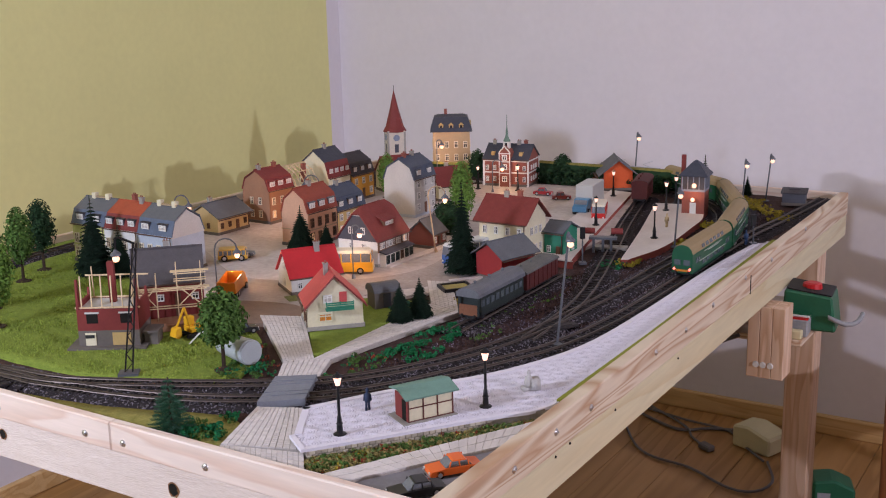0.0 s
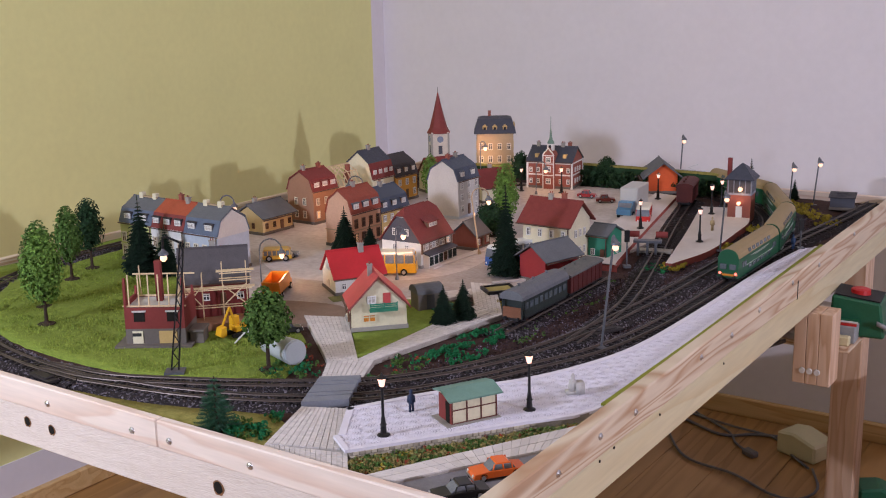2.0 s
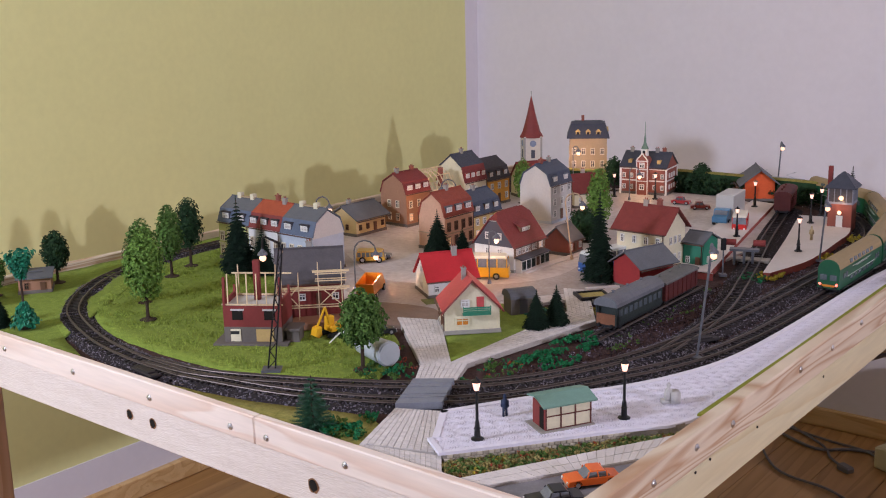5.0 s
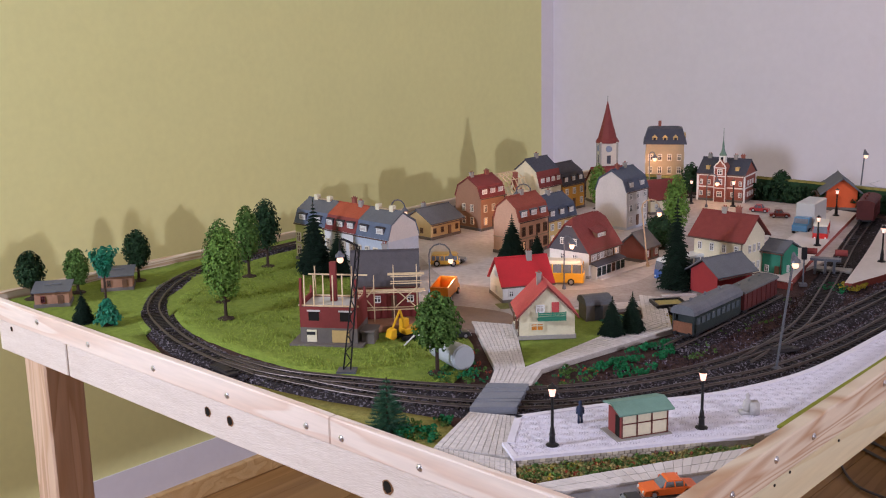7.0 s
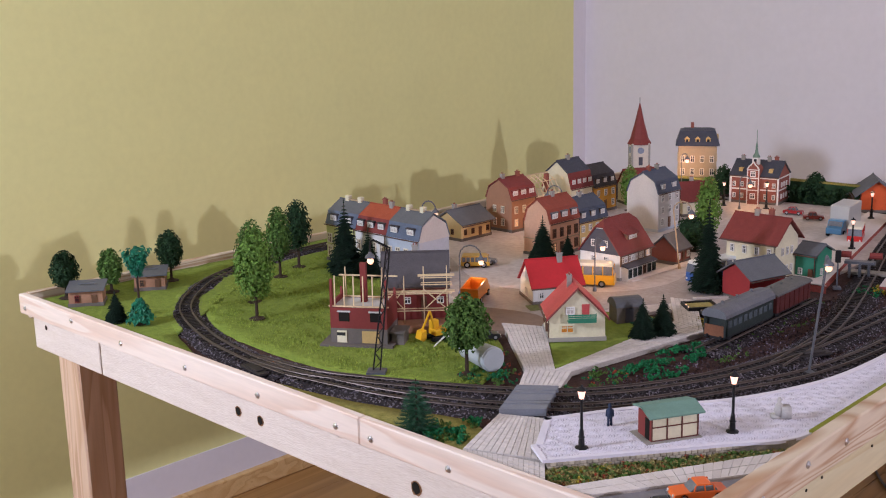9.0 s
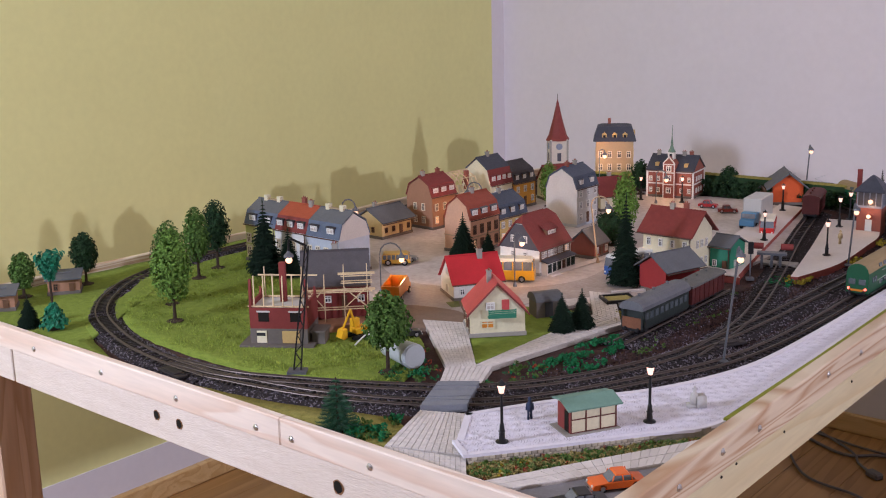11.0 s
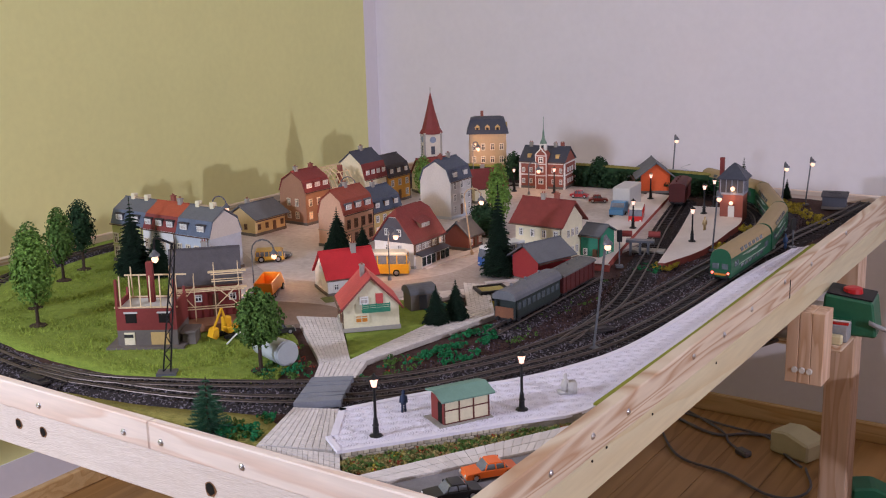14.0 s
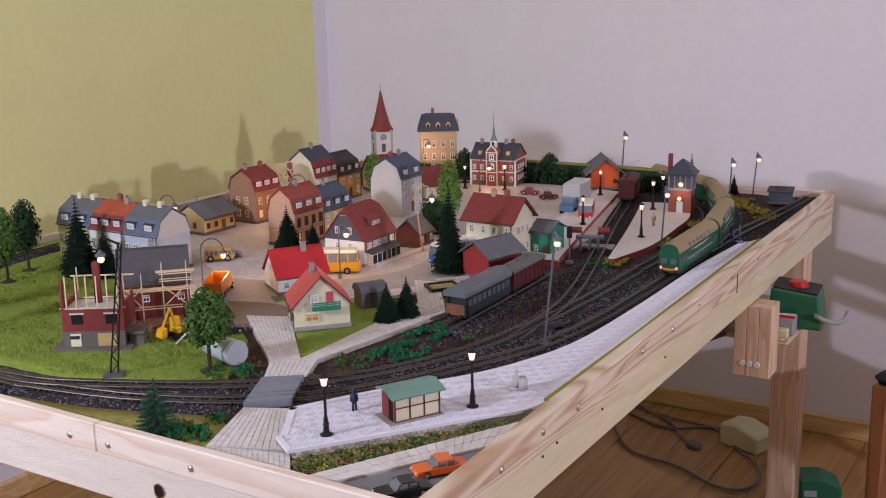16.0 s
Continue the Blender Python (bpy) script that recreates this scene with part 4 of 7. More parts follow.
house(-.882, .5475, 0, .08, .075, .067, .108, W["bluegrey"], R["grey"], "grey terraced house with blue lower slope and pale gable", "mansard", rows=(.010, .034), cols=4, chim=(), dorm=2, gable_m=W["palegrey"], over=.003, win=(.010, .016), fm=SURROUND, lower_m=R["blue"], lower_label="pale blue lower roof slope", dorm_w=.019, **DR)
for x in (-1.042, -.882):
    stack = thing("chimney_stack", x, .5475, .1105, 0, "cream chimney blocks joined by a roof walkway", "chimney", "roof chimneys")
    bm = B()
    box(bm, -.022, -.004, 0, .022, .002, .0022)
    part("walkway", bm, W["tan"], stack)
    for u in (-.018, .016):
        bm = B()
        box(bm, u - .0045, -.0045, -.004, u + .0045, .0045, .008)
        part("block", bm, W["cream"], stack, bevel=.0006)
house(-1.028, .818, 90, .086, .070, .037, .057, W["yellow"], R["grey"], "yellow depot building with low grey felt roof", rows=(.012,), cols=4, gable=(.012,), chim=((-.02, .005),), over=.010, fm=FRAMEBR)
house(-1.005, .937, 88, .072, .072, .068, .106, W["brown"], R["red"], "brown rendered house with red mansard roof", "mansard", rows=(.012, .038), gable=(.038, .012), cols=3, dorm=3, chim=((-.025, .0), (.02, 0)), over=.003, lit=2, win=(.009, .015), fm=SURROUND, dorm_w=.018, dorm_m=W["darkred"], roof_dorm=R["red"])
house(-1.0, 1.118, 90, .074, .080, .066, .122, W["cream"], R["slate"], "cream house with red upper storey and dark mansard roof", "mansard", rows=(.014, .042), cols=3, dorm=4, dorm_m=W["red"], chim=((0, 0),), over=.003, lower_m=R["red"], dorm_w=.014, roof_dorm=R["red"])
house(-1.0, 1.205, 90, .08, .075, .058, .100, W["amber"], R["dark"], "amber house with dark mansard roof and dormers", "mansard", rows=(.012, .036), cols=3, dorm=3, dorm_m=W["timber"], over=.003, win=(.009, .014))
house(-.80, .815, 90, .085, .062, .064, .105, W["pink"], R["orange"], "pink rendered corner house with orange-red mansard roof", "mansard", rows=(.010, .036), cols=4, dorm=3, dorm_m=W["slate"], roof_dorm=R["grey"], chim=((0, 0),), over=.003, lit=1, win=(.009, .017), fm=FRAMEBR, dorm_w=.018, band=W["tan"])
house(-.805, .903, 90, .088, .07, .052, .091, W["ochre"], R["navy"], "ochre house with blue slate mansard roof", "mansard", rows=(.010, .032), cols=4, dorm=3, dorm_m=W["timber"], chim=((0, 0),), over=.003, lit=2, win=(.009, .013), dorm_w=.014)
house(-.783, 1.122, 92, .082, .074, .078, .118, W["palegrey"], R["navy"], "tall white house with blank gable and slate mansard", "mansard", rows=(.012, .036, .060), cols=3, dorm=2, chim=((.01, 0), (-.02, 0)), over=.003, base_m=W["bluegrey"], win=(.010, .015), dorm_w=.014)
house(-.80, 1.30, 60, .08, .06, .034, .068, W["cream"], R["red"], "small cream house with red gable roof", rows=(.012,), cols=3, gable=(.012, .034), chim=((0, .01),))
fach = house(-.641, .795, 92, .106, .088, .052, .108, W["white"], R["red"], "white inn with dark boarded gables and red half-hipped roof", rows=(.032,), cols=5, gable=((.030, 2), (.060, 2)), gable_m=W["slate"], hip=.22, over=.007, dorm=0, chim=(), door=False, base_m=W["stone"], lit=1, win=(.009, .013))
# inn: veranda, side porch, dormer
bm = B()
box(bm, -.048, -.058, 0, .048, -.0445, .025)
part("veranda", bm, W["white"], fach, "white glazed veranda")
bm = B()
slab(bm, [(-.050, -.061, .026), (.050, -.061, .026), (.050, -.042, .031), (-.050, -.042, .031)], .0018)
part("veranda_roof", bm, W["slate"], fach)
bm = B()
box(bm, -.053, -.0455, .027, .053, -.0444, .0525)
part("upper_boards", bm, W["timber"], fach, "brown timbered upper wall")
for i in range(6):
    put_window(fach, -.0405 + i * .0162, -.0588, .006, 0, .0105 if i != 3 else .009, .016, DARKFRAME if i != 3 else FRAMEBR)
for i in range(4):
    put_window(fach, -.036 + i * .024, -.0459, .033, 0, .009, .012, FRAME, PANELIT if i == 3 else None)
bm = B()
box(bm, -.068, .005, 0, -.0535, .044, .027)
slab(bm, [(-.070, .003, .028), (-.0535, .003, .030), (-.0535, .046, .030), (-.070, .046, .028)], .002)
part("side_porch", bm, W["white"], fach, "white flat-roofed side porch")
bm = B()
box(bm, -.012, -.034, .070, .02, -.008, .080)
d = part("shed_dormer", bm, W["timber"], fach)
bm = B()
slab(bm, [(-.016, -.037, .0805), (.024, -.037, .0805), (.024, -.002, .094), (-.016, -.002, .094)], .002)
part("dormer_roof", bm, R["red"], d)
for i in range(3):
    put_window(fach, -.005 + i * .009, -.0346, .0705, 0, .007, .008)
house(-.590, .888, 92, .046, .05, .028, .050, W["brick"], R["grey"], "small brick annex with grey roof behind the inn", rows=(.010,), cols=3, chim=())

fach.scale = (.9, .9, .9)
fach.location = (-.617, .760, .001)
# front houses
house(-.597, .560, 57, .080, .068, .030, .063, W["white"], R["bright"], "white cottage with steep bright red roof", rows=(.010,), gable=((.010, 1), (.036, 1)), cols=3, chim=((.012, -.004),), over=.006, win=(.008, .010))
cream = house(-.446, .422, -44, .068, .076, .036, .074, W["cream"], R["coral"], "cream family house with coral red roof and green balcony", rows=(.012,), gable=(), cols=3, chim=((-.004, -.006),), over=.006, base_m=W["stone"], fm=FRAMEBR, z=.0045, door=True)
put_window(cream, .0346, -.010, .038, 90, .012, .011, FRAME, CURTAIN)
put_window(cream, .0346, -.014, .012, 90, .019, .012, W["cream"], mat("orange_curtain_glass", (.62, .22, .03), .3, .5, 180))
bm = B()
box(bm, .0337, .006, .036, .0352, .016, .052)
part("balcony_door", bm, R["coral"], cream, "red balcony door")
bm = B()
box(bm, .036, -.014, .029, .046, .024, .031)
for i in range(4):
    box(bm, .0455, -.014, .0312 + i * .0026, .0465, .024, .0330 + i * .0026)
for yy in (-.014, .005, .023):
    box(bm, .0448, yy, .029, .0455, yy + .001, .042)
part("balcony", bm, W["green"], cream, "green slatted balcony")
bm = B()
for s in (-1, 1):
    slab(bm, [(.0385, 0, .0770), (.0385, s * .0435, .0318), (.0398, s * .0435, .0298), (.0398, 0, .0750)], .0012)
part("verge_board", bm, R["red"], cream)

# station group
stat = house(-.412, .882, -2, .090, .070, .074, .104, W["cream"], R["red"], "cream station building with dark red gable roof", rows=(.016, .046), gable=((.016, 3), (.046, 3)), cols=4, chim=((-.01, .0), (.01, .01)), over=.012, fm=FRAME, win=(.007, .013), group="station buildings")
house(-.345, .932, -2, .036, .052, .046, .058, W["green"], R["grey"], "green boarded station annex with grey roof", rows=(.010,), gable=((.010, 2),), cols=2, over=.006, group="station buildings")
house(-.362, .766, 74, .074, .058, .042, .060, W["red"], R["grey"], "red boarded goods shed with grey felt roof", rows=(), gable=(), chim=(), over=.010, group="station buildings", door=False)
eng = house(-.520, 1.575, -60, .084, .064, .044, .069, W["orange"], R["grey"], "orange brick goods shed with wide grey roof", rows=(), gable=(), chim=(), over=.018, group="station buildings")
house(-.565, 1.60, -60, .05, .05, .03, .044, W["timber"], R["grey"], "low brown lean-to shed with grey roof", rows=(), chim=(), group="station buildings")

# church
church = thing("model_church", -.994, 1.378, .001, 45, "white church tower with tall red spire and red nave", "model church")
bm = B()
box(bm, -.0205, -.0205, 0, .0205, .0205, .132)
part("tower", bm, paint("pale_tower_render", (0.58, 0.52, 0.43)), church)
bm = B()
for s in ((-1, -1), (1, -1), (1, 1), (-1, 1)):
    box(bm, s[0] * .0195 - .0022, s[1] * .0195 - .0022, 0, s[0] * .0195 + .0022, s[1] * .0195 + .0022, .130)
part("corner_stones", bm, W["stone"], church)
bm = B()
lathe(bm, ((.0275, .129), (.0272, .132), (.0212, .142), (.0108, .180), (.0008, .224)), 8)
part("spire", bm, R["red"], church, "red tiled spire")
bm = B()
bar(bm, (0, 0, .222), (0, 0, .236), .0006, 5)
part("finial", bm, IRON, church)
for s in range(4):
    m_ = pose(0, 0, 0, 0, 0, 90 * s)
    bm = B()
    bmesh.ops.create_cone(bm, cap_ends=True, segments=16, radius1=.0075, radius2=.0075, depth=.0016, matrix=m_ @ pose(0, -.0212, .116, 90, 0, 0))
    part("clock_face", bm, mat("clock_blue_grey", (.20, .23, .30), .6, .2, 200), church)
    bm = B()
    box(bm, -.0045, -.0214, .082, .0045, -.020, .101)
    part("louvre", bm, W["slate"], church, at=m_)
house(-.965, 1.335, 60, .075, .06, .045, .078, W["cream"], R["red"], "church nave in cream render with red roof", rows=(.018,), gable=((.03, 2),), cols=3, chim=(), group="church buildings", door=False)

# tall house on the hill side
tall = thing("model_house", -.927, 1.52, .001, 32, "tall ochre house with steep hipped slate roof", "model house", "town houses")
bm = B()
box(bm, -.044, -.0375, 0, .044, .0375, .121)
part("wall", bm, W["tan"], tall)
bm = B()
lo = [bm.verts.new((x * .050, y * .0435, .119)) for x, y in ((-1, -1), (1, -1), (1, 1), (-1, 1))]
ea = [bm.verts.new((x * .050, y * .0435, .122)) for x, y in ((-1, -1), (1, -1), (1, 1), (-1, 1))]
hi = [bm.verts.new((x * .040, y * .026, .153)) for x, y in ((-1, -1), (1, -1), (1, 1), (-1, 1))]
rg = [bm.verts.new((x, 0, .158)) for x in (-.030, .030)]
for a, b in ((lo, ea), (ea, hi)):
    for i in range(4):
        bm.faces.new((a[i], a[(i + 1) % 4], b[(i + 1) % 4], b[i]))
bm.faces.new(lo[::-1])
bm.faces.new((hi[0], hi[1], rg[1], rg[0]))
bm.faces.new((hi[2], hi[3], rg[0], rg[1]))
bm.faces.new((hi[1], hi[2], rg[1]))
bm.faces.new((hi[3], hi[0], rg[0]))
part("roof", bm, R["slate"], tall)
bm = B()
box(bm, -.016, -.004, .150, -.009, .004, .170)
part("chimney", bm, W["brick"], tall)
for zz in (.02, .05, .08):
    for i in range(4):
        put_window(tall, -.033 + .022 * i, -.0381, zz, 0, .010, .016, SURROUND)
    for i in range(2):
        for q in (-1, 1):
            put_window(tall, q * .0446, -.014 + .028 * i, zz, 90 * q, .010, .016, SURROUND)
for turn, n, half, depth in ((0, 3, .024, .0395), (90, 2, .014, .047)):
    for i in range(n):
        u = -half + 2 * half * i / (n - 1)
        m_ = pose(0, 0, 0, 0, 0, turn)
        bm = B()
        box(bm, u - .005, -depth, .127, u + .005, -depth + .015, .135)
        prism(bm, [(u - .0065, .135), (u, .141), (u + .0065, .135)], -depth - .001, -depth + .017, "y")
        dm = part("dormer", bm, W["ochre"], tall, at=m_)
        bm = B()
        box(bm, u - .003, -depth - .0008, .1285, u + .003, -depth + .001, .1345)
        part("dormer_window", bm, PANE, dm)

# post office
post = house(-.762, 1.520, 10, .108, .082, .064, .092, W["brick"], R["slate"], "red brick town hall with white stone trim and turret", rows=(.012, .038), gable=((.012, 3), (.038, 3)), cols=6, chim=((.02, .0), (.035, .005), (-.04, 0)), over=.004, dorm=0, fm=FRAME, door=False)
bm = B()
for zz in (.031, .058):
    box(bm, -.055, -.0418, zz, .055, .0418, zz + .003)
for xx in (-.0535, .0535):
    for yy in (-.0405, .0405):
        box(bm, xx - .0022, yy - .0022, 0, xx + .0022, yy + .0022, .062)
part("stone_trim", bm, W["white"], post, "white stone bands and quoins")
bm = B()
box(bm, -.014, -.049, 0, .014, -.02, .078)
prism(bm, [(-.014, .078), (-.009, .086), (-.006, .088), (0, .096), (.006, .088), (.009, .086), (.014, .078)], -.049, -.02, "y")
tur = part("turret", bm, W["brick"], post, "brick turret bay with stepped gable")
bm = B()
for xx in (-.0138, .0118):
    box(bm, xx, -.0502, 0, xx + .002, -.0485, .078)
for zz in (.031, .058, .077):
    box(bm, -.0118, -.0502, zz, .0118, -.0487, zz + .002)
part("turret_trim", bm, W["white"], tur)
bm = B()
for (y0, z0), (y1, z1) in zip(((-.014, .078), (-.009, .086), (-.006, .088)), ((-.009, .086), (-.006, .088), (0, .096))):
    for q in (-1, 1):
        bar(bm, (q * y0, -.0495, z0), (q * y1, -.0495, z1), .0016, 4)
part("gable_trim", bm, W["white"], tur, "white stepped gable trim")
bm = B()
box(bm, -.007, -.038, .088, .007, -.024, .104)
part("bell_chamber", bm, W["white"], tur, "white bell chamber")
bm = B()
box(bm, -.003, -.0385, .093, .003, -.0378, .101)
part("bell_opening", bm, PANE, tur)
bm = B()
lathe(bm, ((.0085, .104), (.0088, .106), (.0048, .113), (.003, .120), (.0026, .128), (.0009, .140), (.0006, .166)), 8, (0, -.031, 0))
part("bell_turret", bm, mat("verdigris", (.14, .22, .17), .6, .15, 200), tur, "green copper bell turret")
for zz in (.012, .040, .062):
    put_window(post, 0, -.0496, zz, 0, .012, .013)
for xx in (-.034, .034):
    bm = B()
    box(bm, xx - .004, -.034, .068, xx + .004, -.022, .079)
    part("dormer", bm, W["ochre"], post)

# signal box
sig = thing("signal_box", -.254, 1.350, .009, 8, "brick signal box with glazed cabin and slate roof", "signal box")
bm = B()
box(bm, -.022, -.022, -.009, .022, .022, .044)
part("brick_base", bm, W["brick"], sig)
bm = B()
box(bm, -.023, -.023, .044, .023, .023, .048)
box(bm, -.023, -.023, .074, .023, .023, .077)
for i in range(5):
    u = -.022 + .011 * i
    for a, b in ((u, -.0225), (u, .0225), (-.0225, u), (.0225, u)):
        box(bm, a - .0008, b - .0008, .048, a + .0008, b + .0008, .074)
part("cabin_frame", bm, mat("cabin_grey", (.24, .25, .29), .6, .1, 60), sig, "grey framed cabin glazing")
bm = B()
box(bm, -.0215, -.0215, .048, .0215, .0215, .0735)
part("cabin_glass", bm, mat("cabin_glass", (.10, .09, .09), .15, .2, 60, spec=.6), sig)
bm = B()
lathe(bm, ((.040, .074), (.0405, .076), (.012, .098), (.002, .104)), 4)
part("roof", bm, R["slate"], sig, at=pose(0, 0, 0, 0, 0, 45))
bm = B()
box(bm, -.030, .004, .02, -.022, .012, .112)
part("chimney", bm, W["darkred"], sig, "dark red brick chimney")
bm = B()
box(bm, -.006, -.0232, -.004, .006, -.0218, .022)
part("door", bm, FRAME, sig, "white door")

# huts
hutr = house(-.110, 1.545, 10, .046, .034, .026, .030, W["slate"], R["dark"], "dark trackside hut with flat roof", "mono", rows=(), chim=(), name="track_hut", group="sheds", eaves=False)
for x, y, r, ww, lab in ((-1.146, .066, 54, .052, "brown garden shed with grey roof and red edge"), (-1.155, .186, 54, .050, "brown garden shed with grey felt roof")):
    house(x, y, r, ww, .040, .026, .031, W["brown"], R["grey"], lab, "mono", rows=(.008,), cols=2, chim=(), name="garden_shed", group="sheds", eaves=False, fm=R["red"] if ww > .051 else FRAMEBR, over=.006)
hut = thing("tar_shed", -.432, .525, .004, 57, "small dark shed with rounded felt roof", "shed")
bm = B()
box(bm, -.019, -.015, 0, .019, .015, .026)
part("wall", bm, W["grey"], hut)
bm = B()
prism(bm, [(.018 * math.cos(a * .3142), .024 + .012 * math.sin(a * .3142)) for a in range(11)], -.021, .021)
part("roof", bm, R["grey"], hut)
bm = B()
box(bm, -.006, -.0158, .001, .006, -.0145, .022)
part("door", bm, W["slate"], hut)

# platform shelter
sh = thing("platform_shelter", -.1415, .187, .0100, 61, "cream and brown timber shelter with green felt roof", "shelter")
bm = B()
box(bm, -.034, -.020, 0, .030, .02, .0012)
part("floor_slab", bm, W["stone"], sh)
for x0, y0, x1, y1 in ((-.026, -.0145, .0275, -.0130), (.0262, -.013, .0275, .0145), (-.026, .0132, .0262, .0145), (-.026, .002, -.0248, .0132)):
    bm = B()
    box(bm, x0, y0, .001, x1, y1, .0285)
    part("wall_panel", bm, W["cream"], sh, "cream wall panel")
for x in (-.026, -.0085, .0085, .0268):
    bm = B()
    box(bm, x - .0007, -.0154, .001, x + .0007, -.0146, .029)
    part("post", bm, W["maroon"], sh)
for zz in (.001, .0155, .0272):
    bm = B()
    box(bm, -.0262, -.0154, zz, .0277, -.0147, zz + .0012)
    part("rail", bm, W["maroon"], sh)
bm = B()
box(bm, -.0268, -.0146, .001, -.0252, .0015, .0285)
part("end_boards", bm, W["darkred"], sh, "dark red end boards")
# a black slab paints the dark inside of the doorway
bm = B()
box(bm, -.0272, -.011, .001, -.0266, -.002, .024)
part("doorway", bm, BLACK, sh, "dark open doorway")
bm = B()
box(bm, -.0268, .0015, .001, -.0262, .0145, .0285)
part("end_panel", bm, W["darkred"], sh)
bm = B()
slab(bm, [(-.031, -.020, .0285), (.0325, -.020, .0285), (.0325, .002, .0355), (-.031, .002, .0355)], .0018)
slab(bm, [(-.031, .020, .0315), (.0325, .020, .0315), (.0325, .002, .0355), (-.031, .002, .0355)], .0018)
part("roof", bm, R["green"], sh, "sea green felt roof")

# building site: open shell with rafters
site = thing("house_under_construction", -.660, .2255, .001, 33, "red brick house shell with bare pine rafters", "model house", "building site")
bm = B()
box(bm, -.058, -.040, 0, .054, .036, .003)
part("ground_plate", bm, W["grey"], site)
bm = B()
box(bm, -.0435, -.030, .003, .0435, .030, .024)
part("basement", bm, W["grey"], site, "grey basement wall")
bm = B()
for x0, y0, x1, y1 in ((-.0435, -.030, .0435, -.027), (-.0435, .027, .0435, .030), (-.0435, -.027, -.0405, .027), (.0405, -.027, .0435, .027)):
    box(bm, x0, y0, .024, x1, y1, .053)
part("brick_wall", bm, W["darkred"], site)
for s in (-1, 1):
    bm = B()
    prism(bm, [(-.030, .053), (-.027, .092), (-.022, .092), (-.020, .060), (.020, .060), (.022, .07), (.030, .053)], s * .042 - .0015, s * .042 + .0015)
    part("gable_wall", bm, W["darkred"], site)
bm = B()
box(bm, -.0405, -.027, .050, .0405, .027, .0525)
part("floor_deck", bm, W["palegrey"], site)
LATH = wood("pale_lath", (0.62, 0.46, 0.26), (0.74, 0.58, 0.36), scale=200, along="z")
for i in range(6):
    x = -.036 + .0145 * i
    bm = B()
    bar(bm, (x, -.028, .054), (x, -.026, .097), .0011, 4)
    part("stud", bm, LATH, site)
    if i % 2 == 0:
        bm = B()
        bar(bm, (x, .028, .054), (x, .026, .097), .0011, 4)
        part("stud", bm, LATH, site)
for y in (-.027, .027):
    for zz in (.0545, .085) if y > 0 else (.0545,):
        bm = B()
        bar(bm, (-.046, y, zz), (.046, y, zz), .0013, 4)
        part("plate", bm, LATH, site)
bm = B()
box(bm, -.006, .004, .05, .003, .012, .108)
part("chimney", bm, W["darkred"], site)
for x, w_ in ((-.022, .016), (.026, .016)):
    bm = B()
    box(bm, x - w_ / 2, -.0306, .034, x + w_ / 2, -.0295, .047)
    w1 = part("window_opening", bm, BLACK, site)
    bm = B()
    box(bm, x - w_ / 2 - .002, -.0312, .047, x + w_ / 2 + .002, -.0302, .0492)
    part("lintel", bm, W["palegrey"], w1)
for x, w_, m_ in ((-.026, .015, W["cream"]), (.018, .026, W["ochre"])):
    bm = B()
    box(bm, x - w_ / 2, -.0312, .004, x + w_ / 2, -.0298, .021)
    part("door", bm, m_, site, "yellow wooden door")
bm = B()
box(bm, -.0335, -.0316, .014, -.0205, -.0311, .0185)
part("door_window", bm, PANE, site)
bm = B()
box(bm, .047, -.02, .0, .066, .008, .016)
box(bm, .045, -.023, .016, .068, .010, .019)
part("cellar_entrance", bm, W["grey"], site, "flat-roofed cellar entrance")

site.scale = (.92, 1, 1)
site2 = house(-.672, .338, 45, .095, .062, .060, .102, W["darkred"], R["brownslate"], "red brick house with slate roof behind scaffolding", rows=(.034,), cols=4, chim=((.0, .006),), base_m=W["grey"], group="building site", over=.004, win=(.010, .010))
scaf = thing("scaffolding", -.672, .338, .001, 45, "pine pole scaffolding with cross braces and boards", "scaffolding")
for x in (-.040, -.016, .012, .045):
    for y in (-.042, -.054):
        bm = B()
        bar(bm, (x, y, 0), (x, y, .092 if x > 0 else .078), .0008, 4)
        part("pole", bm, LATH, scaf)
for zz in (.030, .055, .068, .078):
    for y in (-.0435, -.0555):
        bm = B()
        bar(bm, (-.046 if zz < .06 else .008, y, zz), (.052, y, zz), .0009, 4)
        part("ledger", bm, LATH, scaf)
for zz in (.056, .0795):
    bm = B()
    box(bm, -.044 if zz < .06 else .004, -.054, zz, .056, -.044, zz + .0012)
    part("board", bm, LATH, scaf)
for x0, x1 in ((-.040, -.016), (-.016, -.040), (.012, .045), (.045, .012)):
    bm = B()
    bar(bm, (x0, -.0565, .032), (x1, -.0565, .062), .0009, 4)
    part("brace", bm, LATH, scaf)
bm = B()
box(bm, -.06, -.018, 0, .06, .018, .012)
single("brick_yard_wall", bm, W["brown"], "low brown walled bank at the building site", "wall", bevel=.002, at=pose(-.632, .305, .001, 0, 0, 55))

# unfinished roof in the town row
raft = thing("house_shell", -1.0, 1.012, .001, 90, "cream house with bare timber roof frame", "model house", "town houses")
bm = B()
box(bm, -.036, -.035, 0, .036, .035, .066)
part("wall", bm, W["cream"], raft)
for i in range(6):
    x = -.034 + .0136 * i
    for s in (-1, 1):
        bm = B()
        bar(bm, (x, s * .036, .066), (x, s * .022, .090), .0011, 4)
        part("rafter", bm, LATH, raft)
        bm = B()
        bar(bm, (x, s * .022, .090), (x, 0, .104), .0011, 4)
        part("rafter", bm, LATH, raft)
for y, zz in ((-.022, .091), (.022, .091), (0, .1045)):
    bm = B()
    bar(bm, (-.037, y, zz), (.037, y, zz), .0011, 4)
    part("purlin", bm, LATH, raft)
bm = B()
